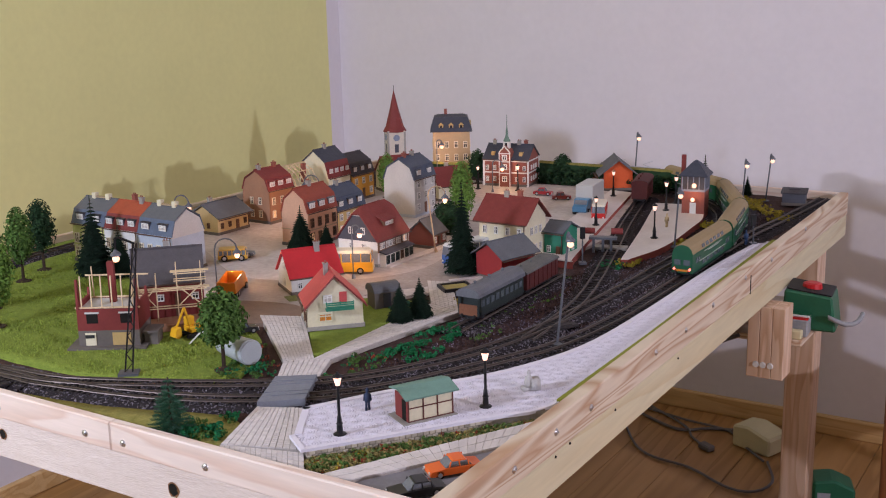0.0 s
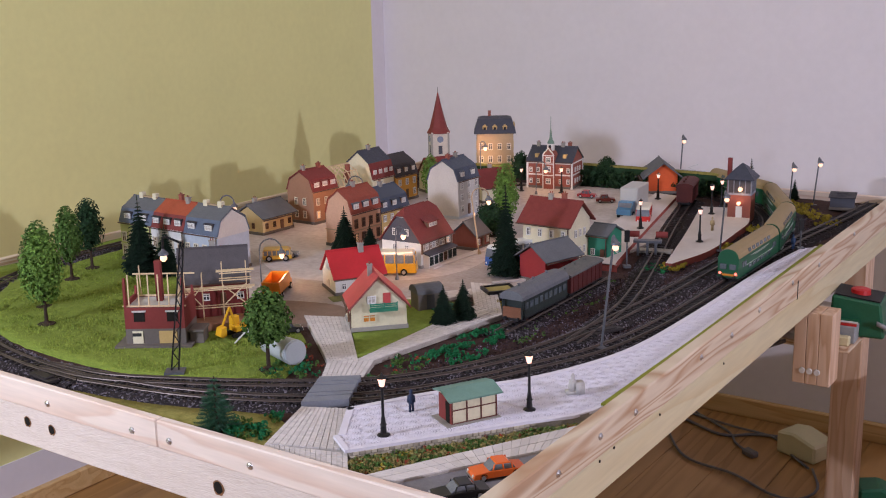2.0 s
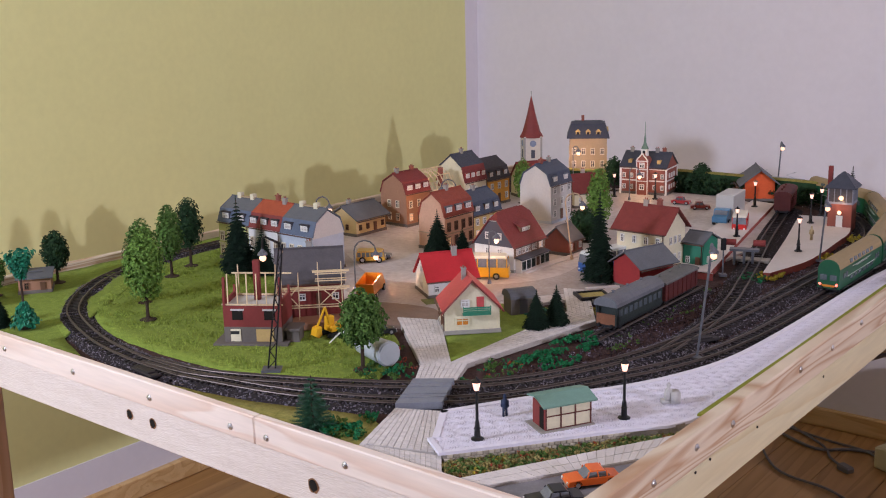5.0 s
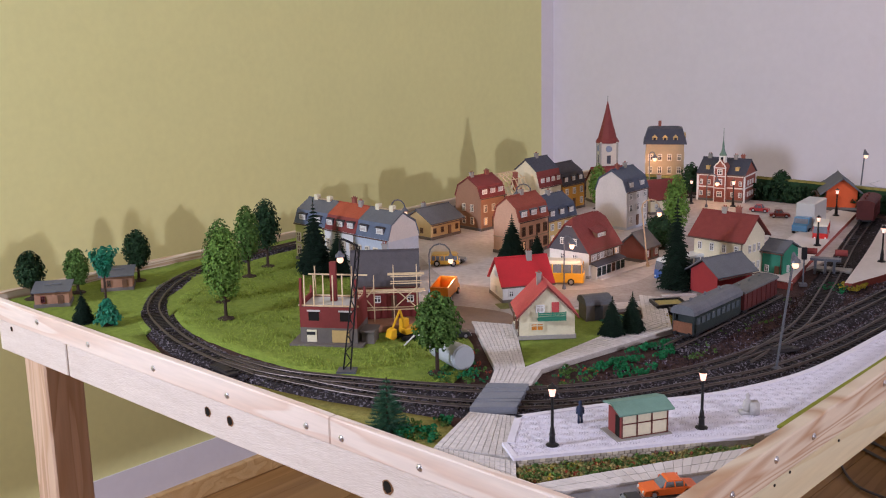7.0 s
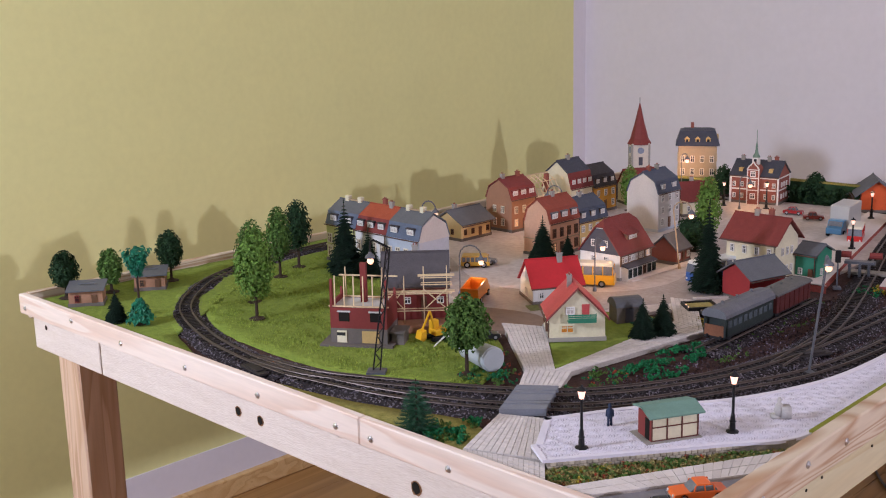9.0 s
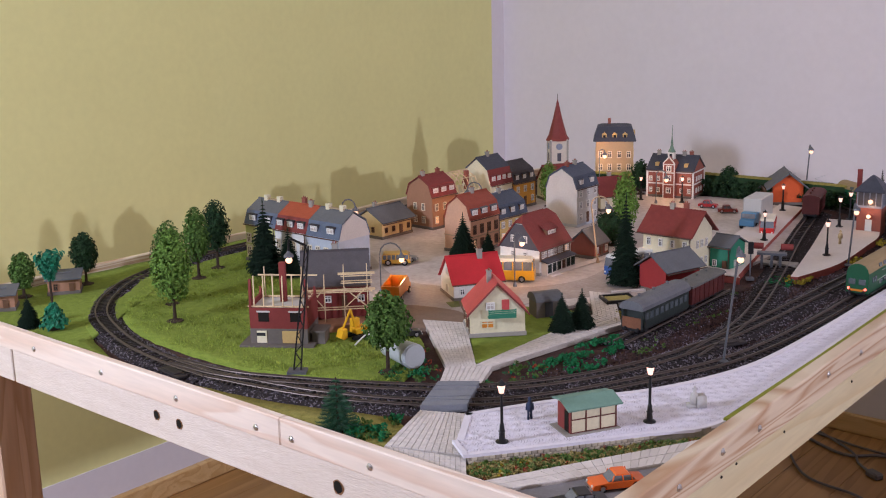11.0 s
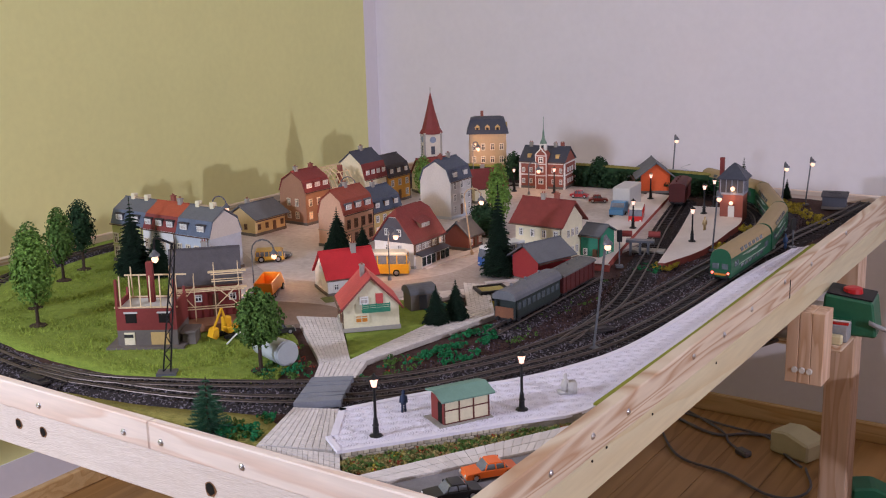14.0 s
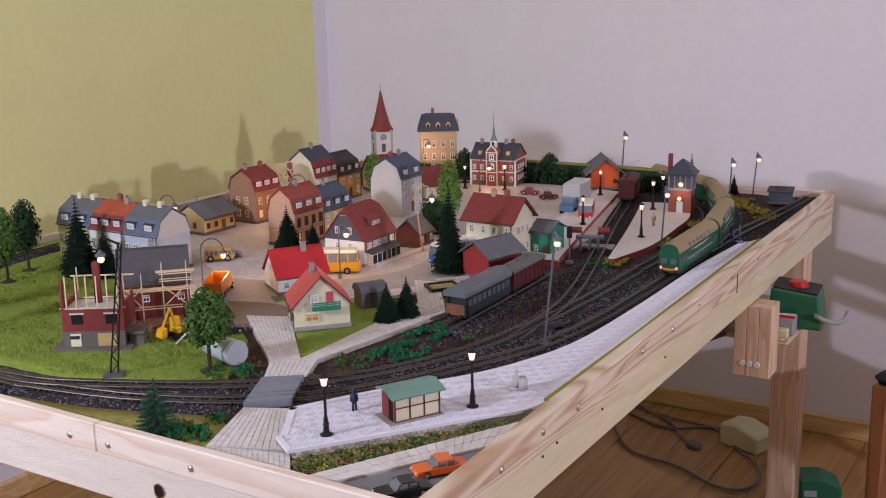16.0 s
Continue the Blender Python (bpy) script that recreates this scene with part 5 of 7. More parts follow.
box(bm, .01, -.02, .066, .018, -.012, .105)
part("chimney", bm, W["brick"], raft)
for zz in (.012, .038):
    for i in range(4):
        put_window(raft, -.027 + .018 * i, -.0356, zz, 0, .007, .011)


# ---- trees and plants ----
LEAF = dict(
    mid=mat("leaf_mid", (0.075, 0.15, 0.028), .8, .3, 200, each=.35), light=mat("leaf_light", (0.13, 0.24, 0.04), .8, .3, 200, each=.35),
    dark=mat("leaf_dark", (0.018, 0.05, 0.018), .85, .3, 200, each=.35), teal=mat("leaf_teal", (0.012, 0.16, 0.085), .5, .25, 200, each=.3),
    fir=mat("fir_needles", (0.006, 0.021, 0.010), .8, .3, 300, each=.3), firlight=mat("fir_glossy_green", (0.025, 0.085, 0.045), .45, .3, 300, each=.3),
    foam=mat("foam_green", (0.015, 0.17, 0.06), .9, .3, 300, each=.35), red=mat("foam_red", (0.32, 0.06, 0.03), .9, .3, 300, each=.4),
    straw=mat("foam_straw", (0.34, 0.28, 0.10), .9, .3, 300, each=.35), yellow=mat("foam_yellow", (0.36, 0.28, 0.03), .9, .3, 300, each=.3),
)
BARK = mat("brown_bark", (0.045, 0.028, 0.018), .9, .3, 300, .5)


def leaf(bm, p, nrm, r, rnd):
    """One small folded leaf clump of two faces."""
    u = nrm.orthogonal().normalized()
    u.rotate(Matrix.Rotation(rnd.random() * 6.28, 3, nrm))
    v = nrm.cross(u)
    tip = nrm * r * .5
    q = [bm.verts.new(p + u * r), bm.verts.new(p + v * r * .7 + tip), bm.verts.new(p - u * r), bm.verts.new(p - v * r * .7 + tip)]
    bm.faces.new((q[0], q[1], q[2]))
    bm.faces.new((q[0], q[2], q[3]))


def tree(x, y, h, r, crown0, m, label, seed, n=1500, lean=0.0, z=.001):
    """A tapered trunk with limbs and an uneven egg-shaped crown of many leaf clumps, on a round foot."""
    rnd = random.Random(seed)
    t = thing("model_tree", x, y, z, rnd.random() * 360, label, "model tree", "leafy trees")
    bm = B()
    lathe(bm, ((.013, 0), (.0125, .001), (.006, .002), (.0026, .005), (.0022, crown0), (.0012, h * .75)), 8)
    for i in range(10):
        a, zz = rnd.random() * 6.28, crown0 + (h - crown0) * rnd.uniform(0, .6)
        bar(bm, (0, 0, zz), (r * .75 * math.cos(a), r * .75 * math.sin(a), zz + r * .6), .0011, 5, .0004)
    part("trunk", bm, BARK, t)
    bm = B()
    c, hz = (h + crown0) / 2, (h - crown0) / 2
    for i in range(n):
        zz = rnd.uniform(-1, 1)
        a = rnd.random() * 6.2832
        w = math.sqrt(max(0, 1 - zz * zz)) * (1.08 - .22 * max(0, zz))
        d = Vector((w * math.cos(a), w * math.sin(a), zz))
        bump = 1 + .28 * noise.noise(d * 2.6 + Vector((seed, 0, 0))) + .12 * noise.noise(d * 7 + Vector((0, seed, 0)))
        k = bump * rnd.uniform(.72, 1.02)
        p = Vector((d.x * r * k, d.y * r * k, c + d.z * hz * min(k, 1.02)))
        nr = (Vector((d.x, d.y, d.z * .6 + .35)) + Vector((rnd.uniform(-.7, .7), rnd.uniform(-.7, .7), rnd.uniform(-.5, .7)))).normalized()
        leaf(bm, p, nr, rnd.uniform(.0017, .0034), rnd)
    for i in range(n // 5):
        d = Vector((rnd.gauss(0, 1), rnd.gauss(0, 1), rnd.gauss(0, 1))).normalized()
        k = rnd.uniform(.35, .74)
        leaf(bm, Vector((d.x * r * k, d.y * r * k, c + d.z * hz * k)), d, r * rnd.uniform(.18, .30), rnd)
    part("crown", bm, m, t)
    return t


def fir(x, y, h, r, m, label, seed, z=.001, tiers=19):
    """A conifer: whorls of drooping needle branches on a thin trunk."""
    rnd = random.Random(seed)
    t = thing("model_fir_tree", x, y, z, rnd.random() * 360, label, "model tree", "fir trees")
    bm = B()
    lathe(bm, ((.009, 0), (.0085, .001), (.003, .002), (.0018, .004), (.0006, h * .95)), 7)
    part("trunk", bm, BARK, t)
    bm = B()
    for i in range(tiers):
        f = i / (tiers - 1)
        zz = h * (.07 + .87 * f)
        rr = r * (1 - f) ** .85 + .0016
        k = max(6, int(24 * (1 - f) + 6))
        for j in range(k):
            a = 6.2832 * (j + rnd.random() * .8) / k
            l = rr * rnd.uniform(.72, 1.12)
            d, s = Vector((math.cos(a), math.sin(a), 0)), Vector((-math.sin(a), math.cos(a), 0))
            root, tip = Vector((0, 0, zz + l * .30)), d * l + Vector((0, 0, zz - l * .16))
            mid = root.lerp(tip, .55) + Vector((0, 0, l * .05))
            ww = l * .30
            for side in (-1, 1):
                q = [bm.verts.new(root), bm.verts.new(mid + s * side * ww - Vector((0, 0, ww * .5))), bm.verts.new(tip), bm.verts.new(mid)]
                bm.faces.new(q)
            for e in range(4):
                u = .3 + .17 * e
                p = root.lerp(tip, u)
                for side in (-1, 1):
                    q = [bm.verts.new(p), bm.verts.new(p + s * side * ww * 1.2 + d * ww * .5 - Vector((0, 0, ww * .35))), bm.verts.new(p + d * ww * .45)]
                    bm.faces.new(q)
    bm.verts.index_update()
    q = h * .93
    bar(bm, (0, 0, q), (0, 0, h), .0012, 5, .0003)
    part("foliage", bm, m, t)
    return t


tree(-.862, .189, .137, .027, .030, LEAF["light"], "tall light green leafy tree on the lawn", 1, 2000)
tree(-.943, .244, .132, .024, .030, LEAF["mid"], "mid green leafy tree on the lawn", 2, 1700)
tree(-1.045, .373, .122, .020, .030, LEAF["mid"], "slim mid green leafy tree on the lawn", 3)
tree(-1.078, .440, .122, .023, .030, LEAF["dark"], "dark green egg-shaped tree by the houses", 4)
tree(-.449, .208, .104, .027, .030, LEAF["mid"], "round leafy tree beside the silver tank", 5, 2200)
tree(-1.205, .060, .078, .021, .016, LEAF["dark"], "dark round tree at the board edge", 6)
tree(-1.182, .128, .074, .019, .012, LEAF["mid"], "green tree behind the garden shed", 7)
tree(-1.172, .236, .088, .021, .022, LEAF["dark"], "dark green tree by the garden sheds", 8)
tree(-.925, 1.245, .100, .020, .012, LEAF["light"], "light green tree between town houses", 9, 1000)
tree(-.62, 1.06, .128, .022, .012, LEAF["light"], "tall yellow-green columnar tree on the square", 10, 1500)
tree(-.655, 1.575, .070, .021, .012, LEAF["dark"], "dark round tree beside the town hall", 11, 900)
tree(-.835, 1.485, .082, .021, .012, LEAF["dark"], "dark round tree behind the square", 12, 900)
tree(-.60, .985, .050, .026, .004, LEAF["dark"], "dark hedge bush near the square", 13, 900)
tree(-.635, 1.025, .055, .026, .004, LEAF["dark"], "dark hedge bush near the square", 14, 900)
tree(-.555, .545, .016, .010, .002, LEAF["red"], "small dark red bush by the cottage", 15, 260)
fir(-.974, .462, .134, .033, LEAF["fir"], "tall dark fir tree in front of terraced houses", 20)
fir(-.925, .472, .086, .024, LEAF["fir"], "smaller dark fir tree by terraced houses", 21)
fir(-.765, .745, .085, .026, LEAF["fir"], "dark fir tree in front of the pink house", 22)
fir(-.728, .770, .052, .016, LEAF["fir"], "small fir tree by the pink house", 23)
fir(-.367, .473, .058, .019, LEAF["fir"], "small dark fir tree on the garden lawn", 24)
fir(-.354, .503, .060, .019, LEAF["fir"], "small dark fir tree on the garden lawn", 25)
fir(-.428, .742, .152, .028, LEAF["fir"], "tall dark fir tree by the goods shed", 26, tiers=24)
fir(-.330, 1.628, .080, .015, LEAF["fir"], "slim fir tree behind the signal box", 28)
fir(-.225, 1.60, .044, .010, LEAF["fir"], "small fir tree in the far curve", 29)
fir(-1.014, .042, .048, .017, LEAF["fir"], "small dark fir tree by the garden shed", 30)
def plastic_fir(x, y, h, r, m, label, seed):
    """A moulded conifer: open whorls of single needled branches with upturned tips."""
    rnd = random.Random(seed)
    t = thing("model_fir_tree", x, y, .001, rnd.random() * 360, label, "model tree", "fir trees")
    bm = B()
    lathe(bm, ((.010, 0), (.009, .001), (.003, .002), (.0022, .004), (.0007, h * .96)), 8)
    part("trunk", bm, BARK, t)
    bm = B()
    for i in range(9):
        f = i / 8.6
        zz, k = h * (.12 + .84 * f), max(5, 12 - i)
        for j in range(k):
            a = 6.2832 * (j + .5 * (i % 2) + rnd.uniform(-.2, .2)) / k
            l = (r * (1 - f) ** .9 + .002) * rnd.uniform(.85, 1.12)
            d, sd = Vector((math.cos(a), math.sin(a), 0)), Vector((-math.sin(a), math.cos(a), 0))
            mid, tip = d * l * .6 + Vector((0, 0, zz - l * .22)), d * l + Vector((0, 0, zz - l * .20))
            root = Vector((0, 0, zz))
            bar(bm, root, mid, .0009, 5, .0008)
            bar(bm, mid, tip, .0008, 5, .0003)
            for e in range(9):
                u = .22 + .095 * e
                p = root.lerp(mid, u / .6) if u < .6 else mid.lerp(tip, (u - .6) / .4)
                nl = min(.0050, l * .34) * (1.15 - .5 * u)
                for v in (sd, -sd, Vector((0, 0, 1)), (sd + Vector((0, 0, .7))).normalized(), (Vector((0, 0, .7)) - sd).normalized()):
                    end = p + v * nl + d * nl * .8
                    w = d * .0006
                    q = [bm.verts.new(p - w), bm.verts.new(p + w), bm.verts.new(end)]
                    bm.faces.new(q)
    part("foliage", bm, m, t)
    return t


plastic_fir(-.361, .034, .064, .024, LEAF["firlight"], "glossy green fir tree beside the rim", 27)
teal = thing("model_ornamental_tree", -.972, .058, .001, 0, "teal plastic tree with upright crown and lower branches", "model tree")
bm = B()
lathe(bm, ((.010, 0), (.004, .003), (.002, .01), (.0016, .085)), 7)
part("trunk", bm, BARK, teal)
bm = B()
rnd = random.Random(40)
for i in range(900):
    a, f = rnd.random() * 6.28, rnd.random()
    up = i < 520
    r_ = (.006 + .018 * f) if up else (.006 + .018 * (1 - f))
    zz = (.078 + .034 * f) if up else (.006 + .030 * f)
    leaf(bm, Vector((r_ * math.cos(a) * rnd.uniform(.5, 1), r_ * math.sin(a) * rnd.uniform(.5, 1), zz + rnd.uniform(-.003, .003))), Vector((math.cos(a), math.sin(a), .6)).normalized(), rnd.uniform(.0025, .005), rnd)
part("crown", bm, LEAF["teal"], teal)


def bushes(name, pts, m, label, n, seed, r=(.0016, .0036), hgt=.004, z=.001, clumps=0):
    """Loose foam flock: many small uneven tufts inside an outline."""
    rnd = random.Random(seed)
    xs, ys = [p[0] for p in pts], [p[1] for p in pts]
    bm = B()
    k = 0
    spots = []
    while k < n:
        x, y = rnd.uniform(min(xs), max(xs)), rnd.uniform(min(ys), max(ys))
        if len(spots) >= clumps > 0:
            x, y = rnd.choice(spots)
            x, y = x + rnd.gauss(0, .0055), y + rnd.gauss(0, .0055)
        if not inside(x, y, pts):
            continue
        spots.append((x, y)) if len(spots) < clumps else None
        k += 1
        rr = rnd.uniform(*r)
        zz = z + rnd.random() * hgt
        dirs = [Vector((rnd.gauss(0, 1), rnd.gauss(0, 1), rnd.gauss(0, 1))).normalized() for _ in range(7)]
        for d in dirs:
            leaf(bm, Vector((x, y, zz)) + d * rr * .6, d, rr * .7, rnd)
    return single(name, bm, m, label, "shrubs", kind="stuff")


bushes("flower_bed", [(-.194, .046), (-.138, .119), (-.078, .202), (-.032, .262), (-.032, .243), (-.085, .150), (-.148, .036), (-.17, .028)], LEAF["straw"], "straw and olive scatter along the platform wall", 800, 1, r=(.0014, .0028), hgt=.001)
bushes("flower_bed", [(-.194, .046), (-.138, .119), (-.078, .202), (-.032, .262), (-.032, .243), (-.085, .150), (-.148, .036), (-.17, .028)], LEAF["mid"], "green scatter plants along the platform wall", 220, 2, r=(.0016, .0034), hgt=.002, clumps=34)
bushes("flower_bed", [(-.194, .046), (-.138, .119), (-.078, .202), (-.032, .262), (-.032, .243), (-.085, .150), (-.148, .036), (-.17, .028)], LEAF["red"], "rust red scatter plants along the platform wall", 60, 3, r=(.0012, .0022), hgt=.003, clumps=22)
bushes("flower_bed", [(-.194, .046), (-.138, .119), (-.078, .202), (-.032, .262), (-.032, .243), (-.085, .150), (-.148, .036), (-.17, .028)], mat("foam_pale", (.15, .21, .06), .9, .3, 300, each=.35), "pale green scatter plants along the platform wall", 170, 41, r=(.0016, .003), hgt=.002, clumps=24)
bushes("flower_bed", [(-.194, .046), (-.138, .119), (-.078, .202), (-.032, .262), (-.032, .243), (-.085, .150), (-.148, .036), (-.17, .028)], LEAF["yellow"], "yellow scatter plants along the platform wall", 26, 42, r=(.0014, .003), hgt=.002, clumps=12)
bushes("ground_cover", [(-.33, .105), (-.290, .032), (-.355, .03), (-.375, .06)], LEAF["foam"], "bushy green foam plants beside the front path", 130, 4, r=(.0016, .0034), hgt=.006, clumps=12)
bushes("ground_cover", [(-.33, .105), (-.290, .032), (-.355, .03), (-.375, .06)], LEAF["mid"], "dark green foam plants beside the front path", 90, 5, r=(.0014, .003), hgt=.005, clumps=10)
for k_, (m_, n_) in enumerate(((LEAF["foam"], 70), (LEAF["red"], 12), (LEAF["mid"], 110))):
    bushes("ground_cover", [(-.405, .262), (-.368, .205), (-.405, .172), (-.455, .20), (-.46, .25), (-.49, .32)], m_, "mixed green and red foam plants near the crossing", n_, 6 + k_, r=(.0014, .003), hgt=.004, clumps=11)
    bushes("ground_cover", [(-.345, .295), (-.325, .235), (-.300, .25), (-.285, .30), (-.30, .36), (-.335, .36)], m_, "mixed green and red foam plants by the path", n_ // 2, 16 + k_, r=(.0014, .003), hgt=.002, clumps=8)
    bushes("ground_cover", [(-.440, .354), (-.392, .302), (-.375, .316), (-.40, .338), (-.42, .350)], m_, "mixed green foam plants at the garden edge", n_ // 4, 26 + k_, r=(.0012, .0026), hgt=.001, clumps=6)
bushes("ground_cover", [(-.325, .36), (-.275, .325), (-.245, .37), (-.262, .46), (-.296, .515), (-.312, .47)], LEAF["foam"], "bright green foam bushes on the bank", 430, 36, r=(.0014, .0032), hgt=.003, clumps=22)
bushes("ground_cover", [(-.262, .46), (-.215, .44), (-.225, .70), (-.262, .85), (-.275, .82), (-.268, .6)], LEAF["mid"], "scattered low weeds along the siding", 90, 37, r=(.0010, .0022), hgt=.001, clumps=20)
bushes("ground_cover", [(-.36, .60), (-.335, .56), (-.318, .62), (-.34, .70)], LEAF["yellow"], "yellow grass tufts by the sheds", 120, 38, hgt=.002)
for q, m_ in (((-.223, .93), "yellow"), ((-.235, .90), "foam"), ((-.193, 1.10), "yellow"), ((-.212, 1.265), "yellow"), ((-.19, 1.53), "yellow"), ((-.23, 1.555), "yellow"), ((-.165, 1.475), "yellow"), ((-.093, 1.385), "yellow"), ((-.125, 1.44), "yellow"), ((-.13, 1.20), "straw")):
    bushes("grass_tuft", [(q[0] - .02, q[1] - .025), (q[0] + .02, q[1] - .025), (q[0] + .02, q[1] + .025), (q[0] - .02, q[1] + .025)], LEAF[m_], "yellow and green scatter tuft beside the track", 60, int(q[1] * 997), hgt=.004)
OLIVE = mat("olive_turf", (0.16, 0.14, 0.03), .95, .3, 120, .8, colour2=(0.30, 0.26, 0.07))
for name_, pts_, hz in (("ledge", [(-1.02, 1.425), (-.95, 1.445), (-.845, 1.462)], .052), ("embankment", [(-.845, 1.574), (-.60, 1.578), (-.385, 1.572), (-.33, 1.56)], .050)):
    line = spline(pts_, .012)
    em = thing("raised_bank", 0, 0, 0, 0, "dark green planted bank with an olive turf top", "bank", kind="structure")
    part("core", sweep(line, 0, ((-.006, -.002), (.006, -.002), (.005, hz - .004), (-.005, hz - .004))), LEAF["dark"], em)
    part("turf_top", sweep(line, 0, ((-.0075, hz - .004), (.0075, hz - .004), (.006, hz), (-.006, hz))), OLIVE, em, "olive turf top")
bushes("ground_cover", [(-.36, 1.545), (-.36, 1.568), (-.86, 1.568), (-.86, 1.545)], LEAF["dark"], "dark hedge along the far bank", 520, 51, r=(.003, .0065), hgt=.036)
bushes("ground_cover", [(-.84, 1.435), (-.84, 1.452), (-1.0, 1.430), (-1.0, 1.410)], LEAF["dark"], "dark hedge under the ochre house", 200, 52, r=(.003, .0065), hgt=.036)


# ---- lamps ----
def point(x, y, z, power):
    l = bpy.data.lights.new("bulb_light", "POINT")
    l.energy, l.color, l.shadow_soft_size = power, (1.0, .55, .25), .004
    new("bulb_light", l).location = (x, y, z)


def lantern(x, y, z, h, label="black cast-iron lantern post with lit glass", power=0.0):
    s = h / .066
    t = thing("platform_lamp", x, y, z, 0, label, "model lamp", "lantern posts")
    bm = B()
    lathe(bm, ((.0070, 0), (.0068, .0014), (.0034, .003), (.0029, .011), (.0038, .012), (.0027, .0135), (.0023, .019), (.0016, .021), (.0014, h - .0125 * s)), 10)
    part("post", bm, IRON, t)
    bm = B()
    lathe(bm, ((.0026 * s, h - .0125 * s), (.0048 * s, h - .0035 * s)), 6)
    part("glass", bm, LANTERN, t, "lit frosted glass")
    bm = B()
    lathe(bm, ((.0058 * s, h - .0035 * s), (.0056 * s, h - .0025 * s), (.003 * s, h - .0008 * s), (.0012 * s, h + .0004), (.0008, h + .002)), 8)
    part("cap", bm, IRON, t)
    if power:
        point(x, y, z + h + .010, power)


lantern(-.187, .099, .0101, .066)
lantern(-.0945, .237, .0101, .066)
lantern(-.238, 1.092, .0090, .062)
lantern(-.309, 1.336, .0090, .060)
lantern(-.318, 1.415, .0090, .058)
lantern(-.376, 1.146, .0090, .055)
lantern(-.466, 1.435, .0090, .056, power=.03)
lantern(-.702, 1.440, .0015, .060, power=.012)
lantern(-.795, 1.42, .0015, .055)


def tube(bm, pts, r, n=6):
    for a, b in zip(pts, pts[1:]):
        bar(bm, a, b, r, n)


def hanging_head(t, p, lit=True):
    bm = B()
    lathe(bm, ((.0065, -.001), (.006, .0015), (.003, .004), (.0012, .007)), 10, p)
    part("shade", bm, GREYMETAL, t)
    bm = B()
    bmesh.ops.create_uvsphere(bm, u_segments=10, v_segments=8, radius=.0043, matrix=Matrix.Translation((p[0], p[1], p[2] - .0050)))
    part("bulb", bm, BULB, t, "lit round bulb", smooth=True)


def arch_lamp(x, y, h, reach, turn, label, lean=0.0, m=None, power=.02):
    t = thing("street_lamp", x, y, .001, turn, label, "model lamp", "street lamps")
    bm = B()
    rr = reach / 2
    pts = [Vector((0, 0, 0)), Vector((lean, 0, h - rr))]
    pts += [Vector((lean + rr - rr * math.cos(a), 0, h - rr + rr * math.sin(a))) for a in (.5, 1.0, 1.57, 2.1, 2.7, 3.14)]
    tube(bm, pts, .0012)
    lathe(bm, ((.0035, 0), (.003, .004), (.0016, .008)), 8)
    part("pole", bm, m or GREYMETAL, t)
    e = pts[-1]
    hanging_head(t, (e.x, 0, e.z - .006))
    wp = t.matrix_basis @ Vector((e.x, 0, e.z - .018))
    point(wp.x, wp.y, wp.z, power)


POLEW = wood("pale_wood_pole", (0.40, 0.28, 0.16), (0.5, 0.36, 0.22), scale=120, along="z")
arch_lamp(-.719, .481, .082, .034, 40, "grey arched street lamp with lit bulb", power=.13)
arch_lamp(-.569, .636, .088, .012, 40, "grey street lamp with short arm and lit bulb", power=.13)
arch_lamp(-.548, .850, .118, .030, 40, "street lamp on a leaning pale pole", lean=-.012, m=POLEW, power=.12)
arch_lamp(-.851, .910, .107, .030, 200, "arched street lamp between town houses", power=.26)
arch_lamp(-.925, .603, .114, .026, 20, "arched street lamp behind the terraced houses", power=.001)
arch_lamp(-.745, 1.40, .075, .022, 20, "arched street lamp before the town hall", power=.12)
arch_lamp(-.908, 1.424, .108, .012, 20, "tall street lamp lighting the ochre house", power=.16)

# lattice mast lamp on the lawn
mast = thing("lattice_mast_lamp", -.542, .140, .001, 38, "black lattice mast lamp with lit bulb", "model lamp")
bm = B()
box(bm, -.012, -.010, 0, .012, .010, .003)
part("foot", bm, GREYMETAL, mast)
bm = B()
top = .163
for s in (-1, 1):
    tube(bm, [Vector((s * .0045, 0, .003)), Vector((.020 + s * .0020, 0, top))], .0013, 4)
for i in range(14):
    f0, f1 = i / 14, (i + 1) / 14
    a, b = .0045 * (1 - f0) + .0016 * f0, .0045 * (1 - f1) + .0016 * f1
    s = 1 if i % 2 else -1
    bar(bm, (.020 * f0 + s * a, 0, .003 + (top - .003) * f0), (.020 * f1 - s * b, 0, .003 + (top - .003) * f1), .0008, 4)
part("mast", bm, IRON, mast)
bm = B()
tube(bm, [Vector((.020, 0, top)), Vector((.001, 0, top + .009)), Vector((-.0025, 0, top + .007)), Vector((-.003, 0, top - .006))], .0015)
part("arm", bm, IRON, mast)
hanging_head(mast, (-.003, 0, top - .0125))
wp = mast.matrix_basis @ Vector((-.003, 0, .140))
point(wp.x, wp.y, wp.z - .004, .012)


def yard_lamp(x, y, h, lean, label, r=.0016):
    t = thing("yard_lamp", x, y, .001, 37, label, "model lamp", "yard lamps")
    bm = B()
    lathe(bm, ((.008, 0), (.0075, .002), (.003, .003)), 8)
    tube(bm, [Vector((0, 0, .002)), Vector((lean, 0, h))], r)
    part("pole", bm, GREYMETAL, t)
    hanging_head(t, (lean + .002, -.003, h - .002))
    bm = B()
    lathe(bm, ((.003, h - .001), (.0026, h + .006), (.001, h + .009)), 8, (lean, 0, 0))
    part("cap", bm, GREYMETAL, t)


